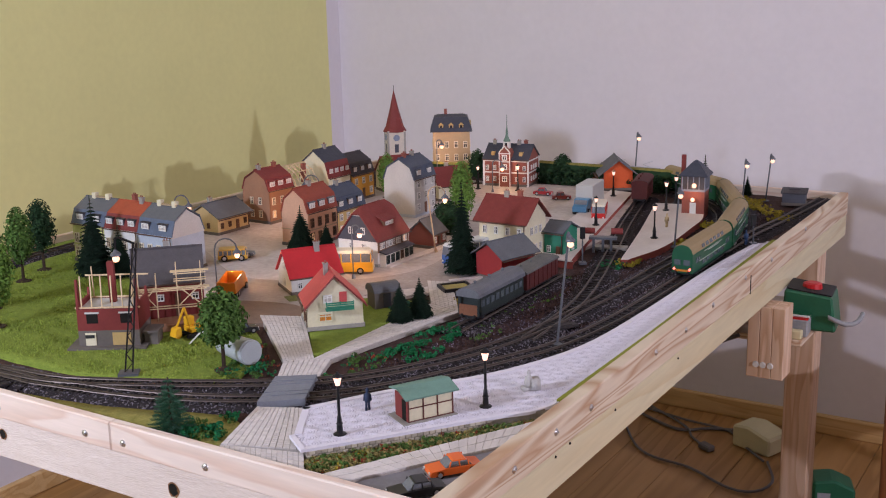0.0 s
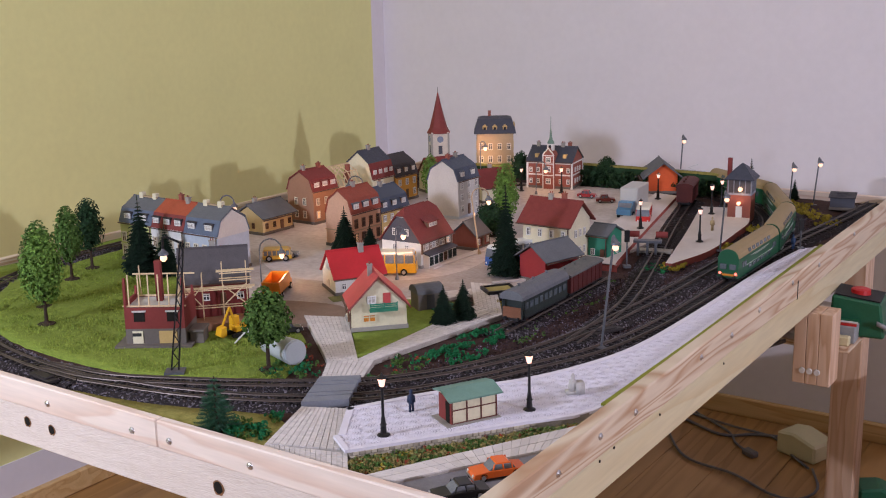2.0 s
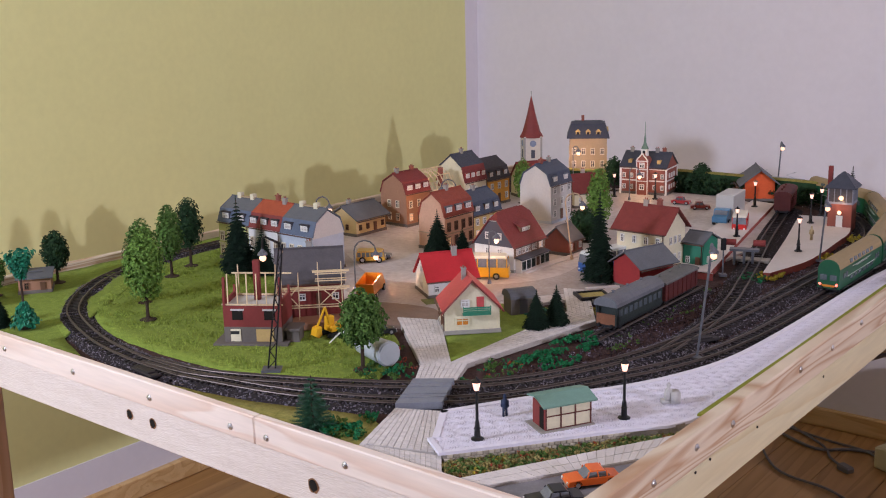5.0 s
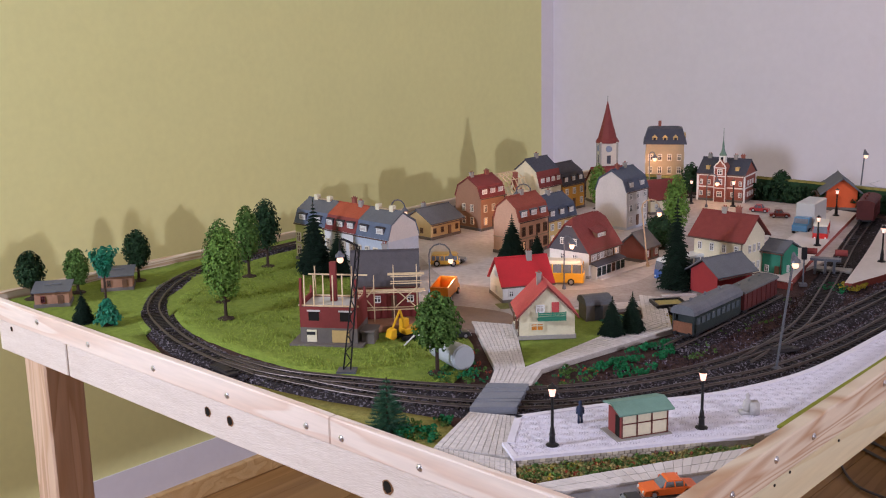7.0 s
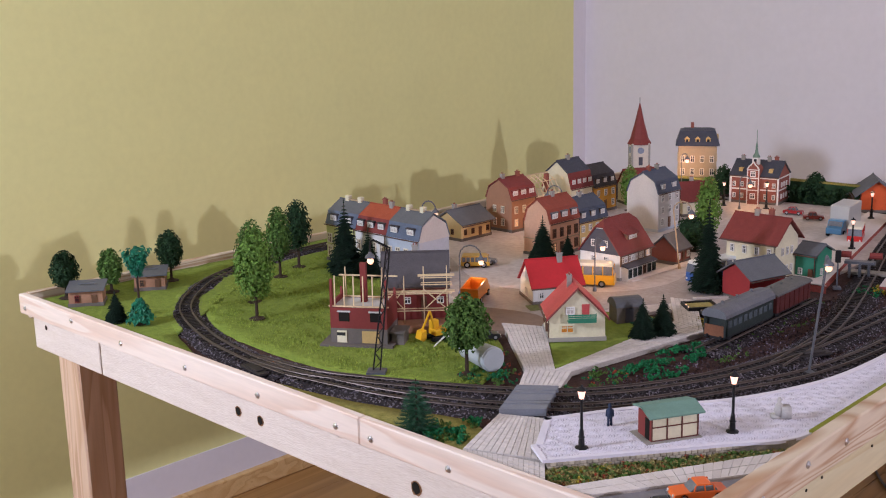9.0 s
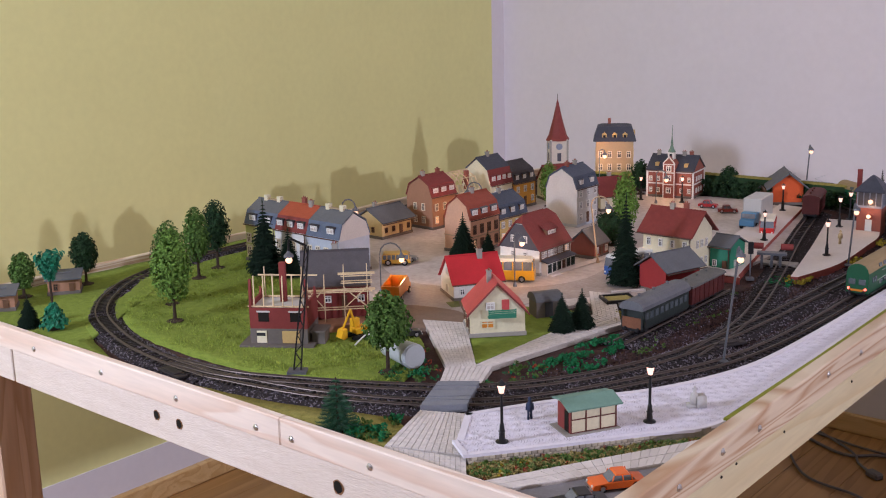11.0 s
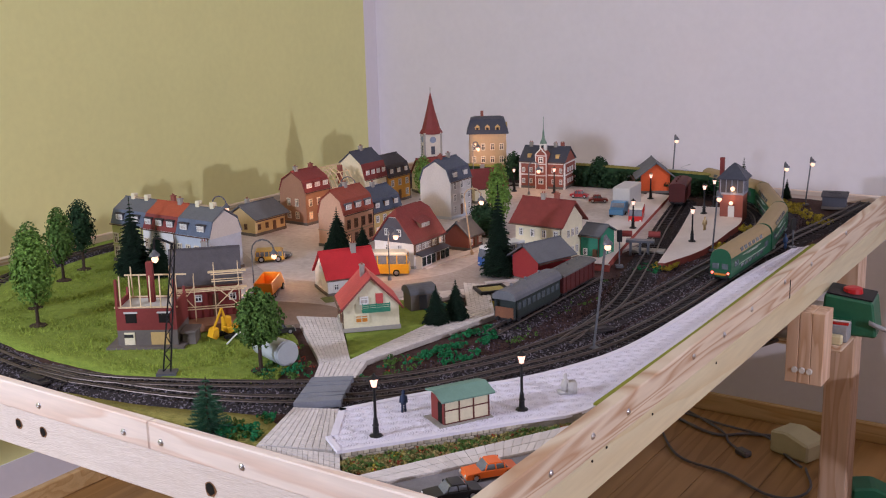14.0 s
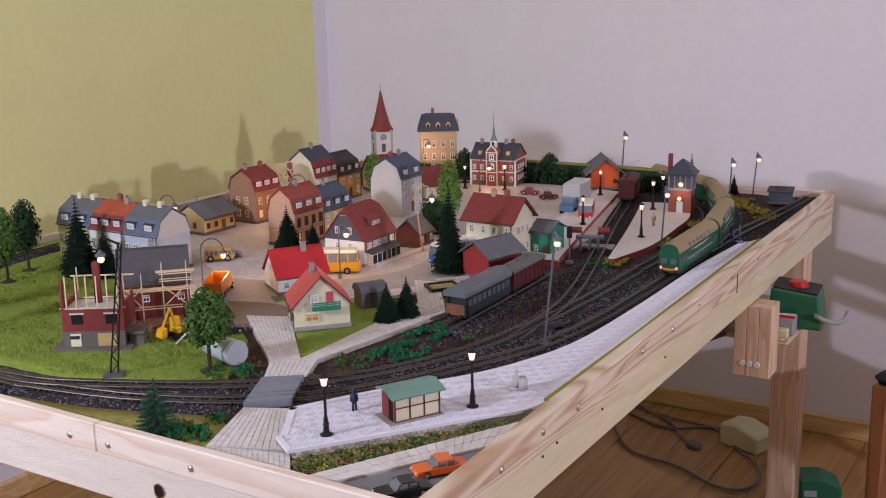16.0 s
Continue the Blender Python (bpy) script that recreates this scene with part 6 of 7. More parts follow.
yard_lamp(-.133, .489, .140, .014, "grey yard lamp mast with lit bulb between tracks")
yard_lamp(-.193, 1.073, .098, .006, "grey yard lamp mast beside the island platform")
yard_lamp(-.218, 1.545, .080, .004, "leaning yard lamp mast in the far curve")
yard_lamp(-.172, 1.555, .092, .008, "leaning yard lamp mast by the far curve")
yard_lamp(-.50, 1.635, .112, .006, "tall yard lamp mast behind the goods shed")
point(-.247, 1.313, .052, .016)
bm = B()
bmesh.ops.create_uvsphere(bm, u_segments=10, v_segments=8, radius=.0045)
single("cabin_bulb", bm, BULB, "lit bulb at the signal box cabin", "model lamp", at=pose(-.247, 1.321, .066), smooth=True)
bm = B()
bmesh.ops.create_uvsphere(bm, u_segments=10, v_segments=8, radius=.0040)
single("door_bulb", bm, BULB, "lit bulb over the signal box door", "model lamp", at=pose(-.249, 1.320, .038), smooth=True)

# signals
def signal(x, y, z, h, label):
    t = thing("light_signal", x, y, z, 36, label, "railway signal", "signals")
    bm = B()
    box(bm, -.006, -.006, -.001, .006, .006, .003)
    bar(bm, (0, 0, .002), (0, 0, h - .018), .0013)
    part("post", bm, GREYMETAL, t)
    bm = B()
    box(bm, -.0042, -.002, h - .020, .0042, .003, h)
    part("head", bm, IRON, t, bevel=.0008)


signal(-.286, .893, .001, .062, "black colour-light signal on grey post")
signal(-.068, 1.118, .0101, .052, "black colour-light signal at the platform end")
bench = thing("loading_gauge", -.290, .985, .004, 20, "grey stand with two dark red drums", "trackside stand")
bm = B()
box(bm, -.024, -.008, .020, .024, .008, .024)
for x in (-.016, .0, .014):
    box(bm, x - .002, -.005, -.004, x + .002, .005, .020)
part("stand", bm, GREYMETAL, bench)
for x in (-.024, .024):
    bm = B()
    bar(bm, (x - .010, 0, .034), (x + .010, 0, .034), .0055, 10)
    part("drum", bm, W["darkred"], bench)
bm = B()
box(bm, -.03, -.012, 0, .03, .012, .004)
single("foot_crossing", bm, W["stone"], "pale plank crossing over the siding", "crossing", at=pose(-.285, 1.005, .003, 0, 0, 15))
for x, y, r in ((-.159, .553, 62), (-.150, 1.145, 70), (-.665, .040, -8)):
    bm = B()
    box(bm, -.026, -.007, 0, .026, .007, .004)
    box(bm, -.016, -.006, .004, .016, .006, .006)
    single("point_motor", bm, SLEEPER, "flat black turnout motor beside the track", "turnout motor", "turnout motors", bevel=.001, at=pose(x, y, .001, 0, 0, r))


# ---- vehicles ----
TYRE = mat("tyre_black", (.012, .012, .012), .7, .2, 200)
GLASSV = mat("vehicle_glass", (.14, .15, .17), .1, .2, 60, spec=.6)
def paintv(n, c):
    return mat(n, c, .3, .05, 60, spec=.5)


def wheels(t, xs, half, r, w=.0035):
    for x in xs:
        for s in (-1, 1):
            bm = B()
            bar(bm, (x, s * half, r), (x, s * (half - w), r), r, 14)
            k = part("wheel", bm, TYRE, t)
            bm = B()
            bar(bm, (x, s * (half + .0003), r), (x, s * (half - .001), r), r * .55, 10)
            part("rim", bm, STEEL, k)


def car(x, y, rz, m, label, l=.054, z=.0016, roof=None):
    t = thing("model_car", x, y, z, rz, label, "model car", "model cars")
    w = l * .19
    bm = B()
    prism(bm, [(-l * .5, .0035), (-l * .495, .0085), (-l * .3, .0098), (l * .22, .0098), (l * .47, .0085), (l * .5, .0045), (l * .49, .003), (-l * .49, .003)], -w, w, "y")
    part("body", bm, m, t, bevel=.0009)
    bm = B()
    prism(bm, [(-l * .30, .0096), (-l * .20, .0155), (l * .08, .0158), (l * .21, .0096)], -w * .86, w * .86, "y")
    part("glasshouse", bm, GLASSV, t, bevel=.0006)
    bm = B()
    prism(bm, [(-l * .205, .0152), (-l * .17, .0166), (l * .05, .0168), (l * .085, .0152)], -w * .84, w * .84, "y")
    for xx in (-l * .215, -l * .05, l * .10):
        for s in (-1, 1):
            bar(bm, (xx, s * w * .86, .0158), (xx + (.002 if xx > 0 else -.001), s * w * .93, .0095), .0007, 4)
    part("roof", bm, roof or m, t)
    wheels(t, (-l * .30, l * .31), w * 1.0, .0042)
    for s in (-1, 1):
        bm = B()
        bar(bm, (l * .485, s * w * .7, .0068), (l * .503, s * w * .7, .0068), .0014, 8)
        part("headlight", bm, FRAME, t)
    for e in (-1, 1):
        bm = B()
        box(bm, e * l * .5 - .0008, -w * .98, .0036, e * l * .5 + .0008, w * .98, .005)
        part("bumper", bm, STEEL, t)


car(-.048, .094, 232, paintv("orange_car_paint", (.75, .13, .012)), "bright orange saloon car on the corner road")
car(-.052, .036, 232, paintv("black_car_paint", (.012, .012, .014)), "glossy black saloon car on the corner road")
car(-.625, 1.415, 10, paintv("red_car_paint", (.40, .02, .02)), "red car parked by the town hall", .042)
car(-.565, 1.385, 30, paintv("maroon_car_paint", (.22, .03, .02)), "maroon car parked by the square", .042)
car(-.835, .665, 30, paintv("grey_car_paint", (.14, .15, .17)), "grey car behind the yellow van", .046)
car(-.528, .330, 60, paintv("black_jeep_paint", (.015, .015, .015)), "small black car near the path", .040)


def bus(x, y, rz, l, h, lower, upper, roofm, label, z=.0016):
    t = thing("model_bus", x, y, z, rz, label, "model bus", "model buses")
    w = .0135
    bm = B()
    prism(bm, [(-l / 2, .004), (-l / 2, h * .52), (l / 2, h * .52), (l / 2 + .001, .004)], -w, w, "y")
    part("lower_body", bm, lower, t, bevel=.001)
    bm = B()
    prism(bm, [(-l / 2 + .0008, h * .5), (-l / 2 + .0018, h * .86), (l / 2 - .0028, h * .86), (l / 2 - .0004, h * .5)], -w * .95, w * .95, "y")
    part("glazing", bm, GLASSV, t)
    n = 7
    for i in range(n):
        xx = -l / 2 + .0015 + (l - .004) * i / (n - 1)
        for s in (-1, 1):
            bm = B()
            box(bm, xx - .0008, s * w * .96 - .0006, h * .5, xx + .0008, s * w * .96 + .0006, h * .87)
            part("pillar", bm, upper, t)
    bm = B()
    prism(bm, [(-l / 2 + .001, h * .85), (-l / 2 + .003, h), (l / 2 - .005, h), (l / 2 - .002, h * .85)], -w * .98, w * .98, "y")
    part("roof", bm, roofm, t, bevel=.0015)
    wheels(t, (-l * .28, l * .30), w * 1.01, .0058)
    for s in (-1, 1):
        bm = B()
        bar(bm, (l / 2 + .0002, s * w * .7, .009), (l / 2 + .0014, s * w * .7, .009), .0016, 8)
        part("headlight", bm, FRAME, t)


YEL, IVORY = paintv("bus_yellow", (.72, .36, .012)), paintv("ivory", (.66, .60, .48))
bus(-.606, .657, 30, .100, .040, YEL, YEL, IVORY, "yellow city bus with ivory roof")
bus(-.462, .815, 255, .095, .038, paintv("bus_blue", (.03, .09, .28)), IVORY, paintv("bus_pale", (.60, .62, .62)), "white and blue coach on the street")
bus(-.409, 1.236, 290, .066, .034, paintv("bus_red", (.48, .025, .02)), paintv("bus_red_post", (.48, .03, .02)), IVORY, "red and ivory small bus on the station square")
bus(-.832, .640, 40, .050, .022, paintv("van_yellow", (.55, .30, .03)), paintv("van_post", (.58, .33, .04)), paintv("van_roof", (.5, .28, .05)), "yellow van parked on the street")
bus(-.60, 1.20, 20, .085, .034, paintv("bus_scarlet", (.50, .02, .02)), IVORY, IVORY, "red and ivory bus at the square")


def lorry(x, y, rz, cabm, boxm, label, box_h=.040, box_l=.055, dump=False, size=1.0):
    t = thing("model_lorry", x, y, .0016, rz, label, "model lorry", "model lorries")
    bm = B()
    box(bm, -.045, -.006, .005, .036, .006, .008)
    part("chassis", bm, IRON, t)
    bm = B()
    prism(bm, [(.014, .006), (.014, .026), (.027, .026), (.031, .017), (.038, .015), (.038, .006)], -.012, .012, "y")
    c = part("cab", bm, cabm, t, bevel=.0008)
    bm = B()
    prism(bm, [(.0275, .0245), (.0312, .0175), (.0318, .0175), (.0282, .0245)], -.0105, .0105, "y")
    part("windscreen", bm, GLASSV, c)
    bm = B()
    if dump:
        prism(bm, [(-.042, .010), (-.046, .028), (.013, .032), (.012, .010)], -.014, -.0125, "y")
        prism(bm, [(-.042, .010), (-.046, .028), (.013, .032), (.012, .010)], .0125, .014, "y")
        prism(bm, [(-.042, .010), (-.046, .028), (-.0445, .028), (-.0405, .010)], -.0125, .0125, "y")
        prism(bm, [(.0105, .010), (.0115, .031), (.013, .032), (.012, .010)], -.0125, .0125, "y")
        box(bm, -.0405, -.0125, .010, .0105, .0125, .012)
    else:
        box(bm, .012 - box_l, -.0145, .010, .012, .0145, box_h)
    part("dump_body" if dump else "box_body", bm, boxm, t, bevel=0 if dump else .0012)
    wheels(t, (-.034, -.022, .026), .0135, .0055)
    t.scale = (size, size, size)


lorry(-.682, .480, 118, paintv("lorry_cab", (.70, .22, .02)), paintv("dump_orange", (.75, .24, .012)), "orange dump lorry beside the yard", dump=True)
lorry(-.462, 1.288, 278, paintv("lorry_blue", (.07, .20, .34)), paintv("box_white", (.46, .45, .42)), "blue lorry with white box body", .046, .066, size=1.25)

# excavator
ex = thing("model_excavator", -.580, .290, .001, 258, "yellow excavator with raised bucket arm", "model excavator")
ex.scale = (.85, .85, .85)
EXY = paintv("excavator_yellow", (.72, .38, .012))
for s in (-1, 1):
    bm = B()
    prism(bm, [(-.018, .002), (-.021, .005), (-.018, .009), (.018, .009), (.021, .005), (.018, .002)], s * .011 - .003, s * .011 + .003, "y")
    part("crawler", bm, TYRE, ex, bevel=.0008)
bm = B()
box(bm, -.018, -.011, .010, .012, .011, .020)
part("body", bm, EXY, ex, bevel=.0012)
bm = B()
box(bm, -.002, -.010, .020, .012, .001, .034)
part("cab", bm, EXY, ex, bevel=.0012)
bm = B()
tube(bm, [Vector((.008, .004, .018)), Vector((.018, .004, .052))], .0022, 4)
part("boom", bm, EXY, ex)
bm = B()
tube(bm, [Vector((.018, .004, .052)), Vector((.034, .004, .022))], .0018, 4)
part("stick", bm, EXY, ex)
bm = B()
prism(bm, [(.030, .010), (.030, .024), (.038, .022), (.042, .010), (.036, .006)], -.004, .012, "y")
part("bucket", bm, EXY, ex)

# silver tank on the lawn
tank = thing("storage_tank", -.460, .246, .001, -17, "pale grey cylindrical tank lying on the lawn", "storage tank")
GREYT = mat("pale_grey_plastic", (.42, .45, .46), .4, .06, 80)
bm = B()
bar(bm, (-.034, 0, .0145), (.030, 0, .0165), .0135, 24, .0165)
part("shell", bm, GREYT, tank, smooth=False)
bm = B()
bar(bm, (.030, 0, .0165), (.033, 0, .0166), .0158, 24, .0148)
part("end_cap", bm, GREYT, tank)
bm = B()
bar(bm, (-.040, 0, .0145), (-.034, 0, .0145), .006, 16, .0135)
part("cone", bm, R["coral"], tank, "red tank cone")
for s in (-1, 1):
    bm = B()
    tube(bm, [Vector((-.036, s * .010, .020)), Vector((-.090, s * .004, .020))], .0015, 5)
    part("drawbar", bm, W["white"], tank)
bm = B()
tube(bm, [Vector((-.088, 0, .020)), Vector((-.102, -.014, 0))], .0012, 5)
part("prop", bm, W["white"], tank)


# ---- rolling stock ----
def along(line, s):
    """The point and heading at arc length s on a line."""
    for a, b in zip(line, line[1:]):
        d = (b - a).length
        if s <= d:
            return a.lerp(b, s / d)
        s -= d
    return line[-1]


def place(line, s0, s1):
    a, b = along(line, s0), along(line, s1)
    m = (a + b) / 2
    return m.x, m.y, math.degrees(math.atan2(b.y - a.y, b.x - a.x))


GREEN = mat("coach_green", (.010, .085, .038), .38, .06, 60, spec=.4)
TAN = mat("coach_tan_roof", (.30, .22, .11), .6, .08, 60)
GREYF = mat("coach_frame_black", (.015, .015, .016), .6, .2, 100)
COACHPANE = mat("coach_window", (.10, .12, .13), .15, .2, 60, spec=.6)
LINE = mat("pale_coach_line", (.55, .58, .52), .5, .05, 60)


def coach(x, y, rz, l, tail=False):
    t = thing("double_deck_coach", x, y, .0066, rz, "green double-deck railway coach with tan roof", "railway coach", "passenger train")
    w, he = .0165, .036
    prof = [(-w, .006), (-w, he), (-w * .86, he + .007), (-w * .62, he + .0115), (-w * .3, he + .0138), (0, he + .0145), (w * .3, he + .0138), (w * .62, he + .0115), (w * .86, he + .007), (w, he), (w, .006)]
    bm = B()
    prism(bm, [p for p in prof if p[1] <= he + .001], -l / 2, l / 2)
    part("body", bm, GREEN, t)
    bm = B()
    prism(bm, [(p[0] * 1.012, p[1] + .0004) for p in prof[1:-1]], -l / 2 + .0012, l / 2 - .0012)
    part("roof", bm, TAN, t, "tan roof")
    for s in (-1, 1):
        bm = B()
        prism(bm, [(p[0] * .995, p[1]) for p in prof[1:-1]], s * (l / 2 - .0013), s * l / 2)
        part("end_panel", bm, GREEN, t)
    for i in range(6):
        xx = -l * .235 + l * .094 * i
        for s in (-1, 1):
            for zz, tilt in ((.0125, 0), (.0382, 19 * s)):
                bm = B()
                box(bm, -.0062, -.0005, 0, .0062, .0005, .0058)
                yy = s * (w + .0003) if zz < .02 else s * (w * .965 + .0003)
                part("window_pane", bm, COACHPANE, t, at=pose(xx, yy, zz, tilt, 0, 0))
    for s in (-1, 1):
        for xx in (-l * .40, -l * .345, l * .345, l * .40):
            bm = B()
            box(bm, xx - .0034, s * (w + .0004) - .0004, .020, xx + .0034, s * (w + .0004) + .0004, .0285)
            part("door_window", bm, COACHPANE, t)
        for z0, k in ((.0195, .32), (.0290, .13), (.0310, .22)):
            bm = B()
            box(bm, -l * k, s * (w + .0003) - .0003, z0, l * k, s * (w + .0003) + .0003, z0 + .0006)
            part("stripe", bm, LINE, t)
        for xx in (-l * .375, l * .375):
            bm = B()
            box(bm, xx - .012, s * (w + .0008) - .0012, .0035, xx + .012, s * (w + .0008) + .0012, .0045)
            part("step", bm, STEEL, t)
    bm = B()
    box(bm, -l * .47, -w * .9, .002, l * .47, w * .9, .0062)
    part("underframe", bm, GREYF, t)
    for xx in (-l * .40, l * .40):
        for k in (-.011, .011):
            bm = B()
            for s in (-1, 1):
                bar(bm, (xx + k, s * GAUGE / 2, .005), (xx + k, s * (GAUGE / 2 + .002), .005), .0052, 14)
            bar(bm, (xx + k, -GAUGE / 2, .005), (xx + k, GAUGE / 2, .005), .001, 6)
            part("wheelset", bm, GREYF, t)
    if not tail:
        bm = B()
        box(bm, -l / 2 - .006, -w * .55, .008, -l / 2 - .0002, w * .55, he + .008)
        part("gangway", bm, GREYF, t, "black gangway bellows")
    else:
        for s in (-1, 1):
            bm = B()
            box(bm, -l / 2 - .0012, s * .0075 - .005, .019, -l / 2 - .0001, s * .0075 + .005, .0275)
            part("end_window", bm, COACHPANE, t)
            bm = B()
            bar(bm, (-l / 2, s * .0125, .0125), (-l / 2 - .0016, s * .0125, .0125), .0018, 10)
            part("tail_light", bm, glow("red_tail_light", (1, .12, .08), 5), t, "lit red tail lamp")
            bm = B()
            bar(bm, (-l / 2, s * .010, .0075), (-l / 2 - .004, s * .010, .0075), .0022, 10)
            part("buffer", bm, GREYF, t)
        bm = B()
        box(bm, -l / 2 - .001, -.0095, .0088, -l / 2 - .0001, .0095, .0118)
        part("end_band", bm, paintv("end_band_orange", (.62, .22, .02)), t, "orange end band")
    return t


s0 = 0.0
for i, p in enumerate(outer_line):
    if p.y > .862 and p.x > -.3:
        s0 = sum((b - a).length for a, b in zip(outer_line[:i], outer_line[1:i + 1]))
        break
for k in range(4):
    x, y, r = place(outer_line, s0 + .212 * k, s0 + .212 * k + .2055)
    coach(x, y, r, .2055, tail=(k == 0))

# electric locomotive at the head
x, y, r = place(outer_line, s0 + .852, s0 + 1.017)
loco = thing("electric_locomotive", x, y, .0066, r, "dark green electric locomotive with red underframe", "locomotive")
DG = mat("loco_dark_green", (.012, .035, .022), .35, .08, 60, spec=.5)
l = .165
bm = B()
box(bm, -l * .36, -.0155, .014, l * .36, .0155, .036)
part("body", bm, DG, loco, bevel=.0012)
for s in (-1, 1):
    bm = B()
    box(bm, s * l * .43 - .011, -.012, .014, s * l * .43 + .011, .012, .026)
    part("bonnet", bm, DG, loco, bevel=.0012)
    for q in (-1, 1):
        bm = B()
        box(bm, s * (l * .36 + .0002) - .0005, q * .0075 - .004, .026, s * (l * .36 + .0002) + .0005, q * .0075 + .004, .033)
        part("cab_window", bm, COACHPANE, loco)
    bm = B()
    tube(bm, [Vector((s * .034 - .012, 0, .0395)), Vector((s * .034 + .010, 0, .046)), Vector((s * .034 - .008, 0, .053))], .0007, 4)
    tube(bm, [Vector((s * .034 - .008, -.011, .053)), Vector((s * .034 - .008, .011, .053))], .0008, 4)
    part("pantograph", bm, STEEL, loco)
    bm = B()
    box(bm, s * l * .25 - .030, -.0135, .004, s * l * .25 + .030, .0135, .0125)
    bg = part("bogie", bm, R["bright"], loco, "bright red bogie", bevel=.001)
    for k in (-.016, .016):
        bm = B()
        for q in (-1, 1):
            bar(bm, (s * l * .25 + k, q * .0142, .0065), (s * l * .25 + k, q * .0100, .0065), .0066, 14)
        part("wheelset", bm, R["bright"], bg)
for i in range(5):
    for q in (-1, 1):
        bm = B()
        box(bm, -l * .26 + i * .0215 - .006, q * .0157 - .0004, .026, -l * .26 + i * .0215 + .006, q * .0157 + .0004, .033)
        part("side_window", bm, COACHPANE, loco)
bm = B()
prism(bm, [(-.0165, .0355), (-.011, .0388), (0, .0398), (.011, .0388), (.0165, .0355)], -l * .37, l * .37)
part("roof", bm, mat("loco_silver_roof", (.36, .38, .42), .35, .1, 60, metal=.4), loco, "silver grey roof")


def wagon(x, y, rz, l, h, m, roofm, label, windows=False, arc=.006, endm=None):
    t = thing("railway_wagon", x, y, .0066, rz, label, "railway wagon", "standing wagons")
    w = .0165
    bm = B()
    box(bm, -l / 2 + (.006 if windows else 0), -w, .009, l / 2, w, h)
    part("body", bm, m, t, bevel=.0006)
    bm = B()
    top = [(-w * 1.1, h - .001)] + [(w * 1.12 * math.sin(math.radians(a)), h + arc * math.cos(math.radians(a)) ** .8) for a in (-75, -50, -25, 0, 25, 50, 75)] + [(w * 1.1, h - .001)]
    prism(bm, top, -l / 2 - .002, l / 2 + .002)
    part("roof", bm, roofm, t)
    bm = B()
    box(bm, -l / 2, -w * .85, .0055, l / 2, w * .85, .009)
    part("underframe", bm, GREYF, t)
    for xx in (-l * .34, l * .34):
        bm = B()
        for s in (-1, 1):
            bar(bm, (xx, s * GAUGE / 2, .005), (xx, s * (GAUGE / 2 + .002), .005), .0055, 14)
        bar(bm, (xx, -GAUGE / 2, .005), (xx, GAUGE / 2, .005), .001, 6)
        part("wheelset", bm, GREYF, t)
    for s in (-1, 1):
        for k in range(9 if windows else 7):
            xx = -l * .42 + l * .84 * k / (8 if windows else 6)
            bm = B()
            if windows:
                box(bm, xx - .0045, s * (w + .0003) - .0004, h * .58, xx + .0045, s * (w + .0003) + .0004, h * .84)
                part("window_pane", bm, COACHPANE, t)
            else:
                box(bm, xx - .0007, s * (w + .0004) - .0005, .009, xx + .0007, s * (w + .0004) + .0005, h - .001)
                part("rib", bm, m, t)
        for e in (-1, 1):
            bm = B()
            bar(bm, (e * l / 2, s * .010, .0085), (e * (l / 2 + .005), s * .010, .0085), .0022, 10)
            part("buffer", bm, GREYF, t)
    if windows:
        bm = B()
        box(bm, -l / 2, -w * .9, .009, -l / 2 + .0015, w * .9, .024)
        part("end_rail", bm, endm, t, "brown open end platform")
        for s in (-1, 1):
            bm = B()
            box(bm, -l / 2, s * w * .9 - .0012, .009, -l / 2 + .0024, s * w * .9 + .0012, h)
            part("end_post", bm, m, t)
    for k in (-.3, 0, .3):
        bm = B()
        lathe(bm, ((.002, h + arc - .001), (.0018, h + arc + .002), (.003, h + arc + .0025), (.001, h + arc + .0035)), 8, (l * k, .004, 0))
        part("roof_vent", bm, roofm, t)


DULL = mat("wagon_dull_green", (.022, .03, .028), .6, .25, 60, .2)
GROOF = mat("wagon_grey_roof", (.13, .135, .15), .6, .15, 50, .2)
OXIDE = mat("wagon_oxide_red", (.09, .02, .018), .65, .2, 60, .2)
wagon(-.2775, .573, 91, .134, .036, DULL, GROOF, "weathered dark green passenger coach with grey roof", True, .012, mat("end_brown", (.20, .08, .04), .6, .2, 60))
wagon(-.2825, .709, 92.5, .112, .035, OXIDE, mat("wagon_dark_roof", (.12, .12, .115), .7, .2, 50), "oxide red box wagon with grey roof", arc=.004)
wagon(-.401, 1.438, 105, .10, .040, OXIDE, OXIDE, "oxide red box wagon by the goods shed", arc=.009)

# dark raised bed behind the standing coach
bed = thing("raised_bed", -.385, .650, .004, 50, "low dark grey bed frame with dry grass", "raised bed")
for s_ in (-1, 1):
    bm = B()
    box(bm, -.024, s_ * .018 - .002, 0, .024, s_ * .018 + .002, .006)
    part("side_board", bm, IRON, bed, bevel=.0004)
    bm = B()
    box(bm, s_ * .022 - .002, -.016, 0, s_ * .022 + .002, .016, .006)
    part("end_board", bm, IRON, bed, bevel=.0004)
bm = B()
box(bm, -.020, -.016, 0, .020, .016, .0035)
part("dry_grass", bm, LEAF["straw"], bed, "dry yellow grass")


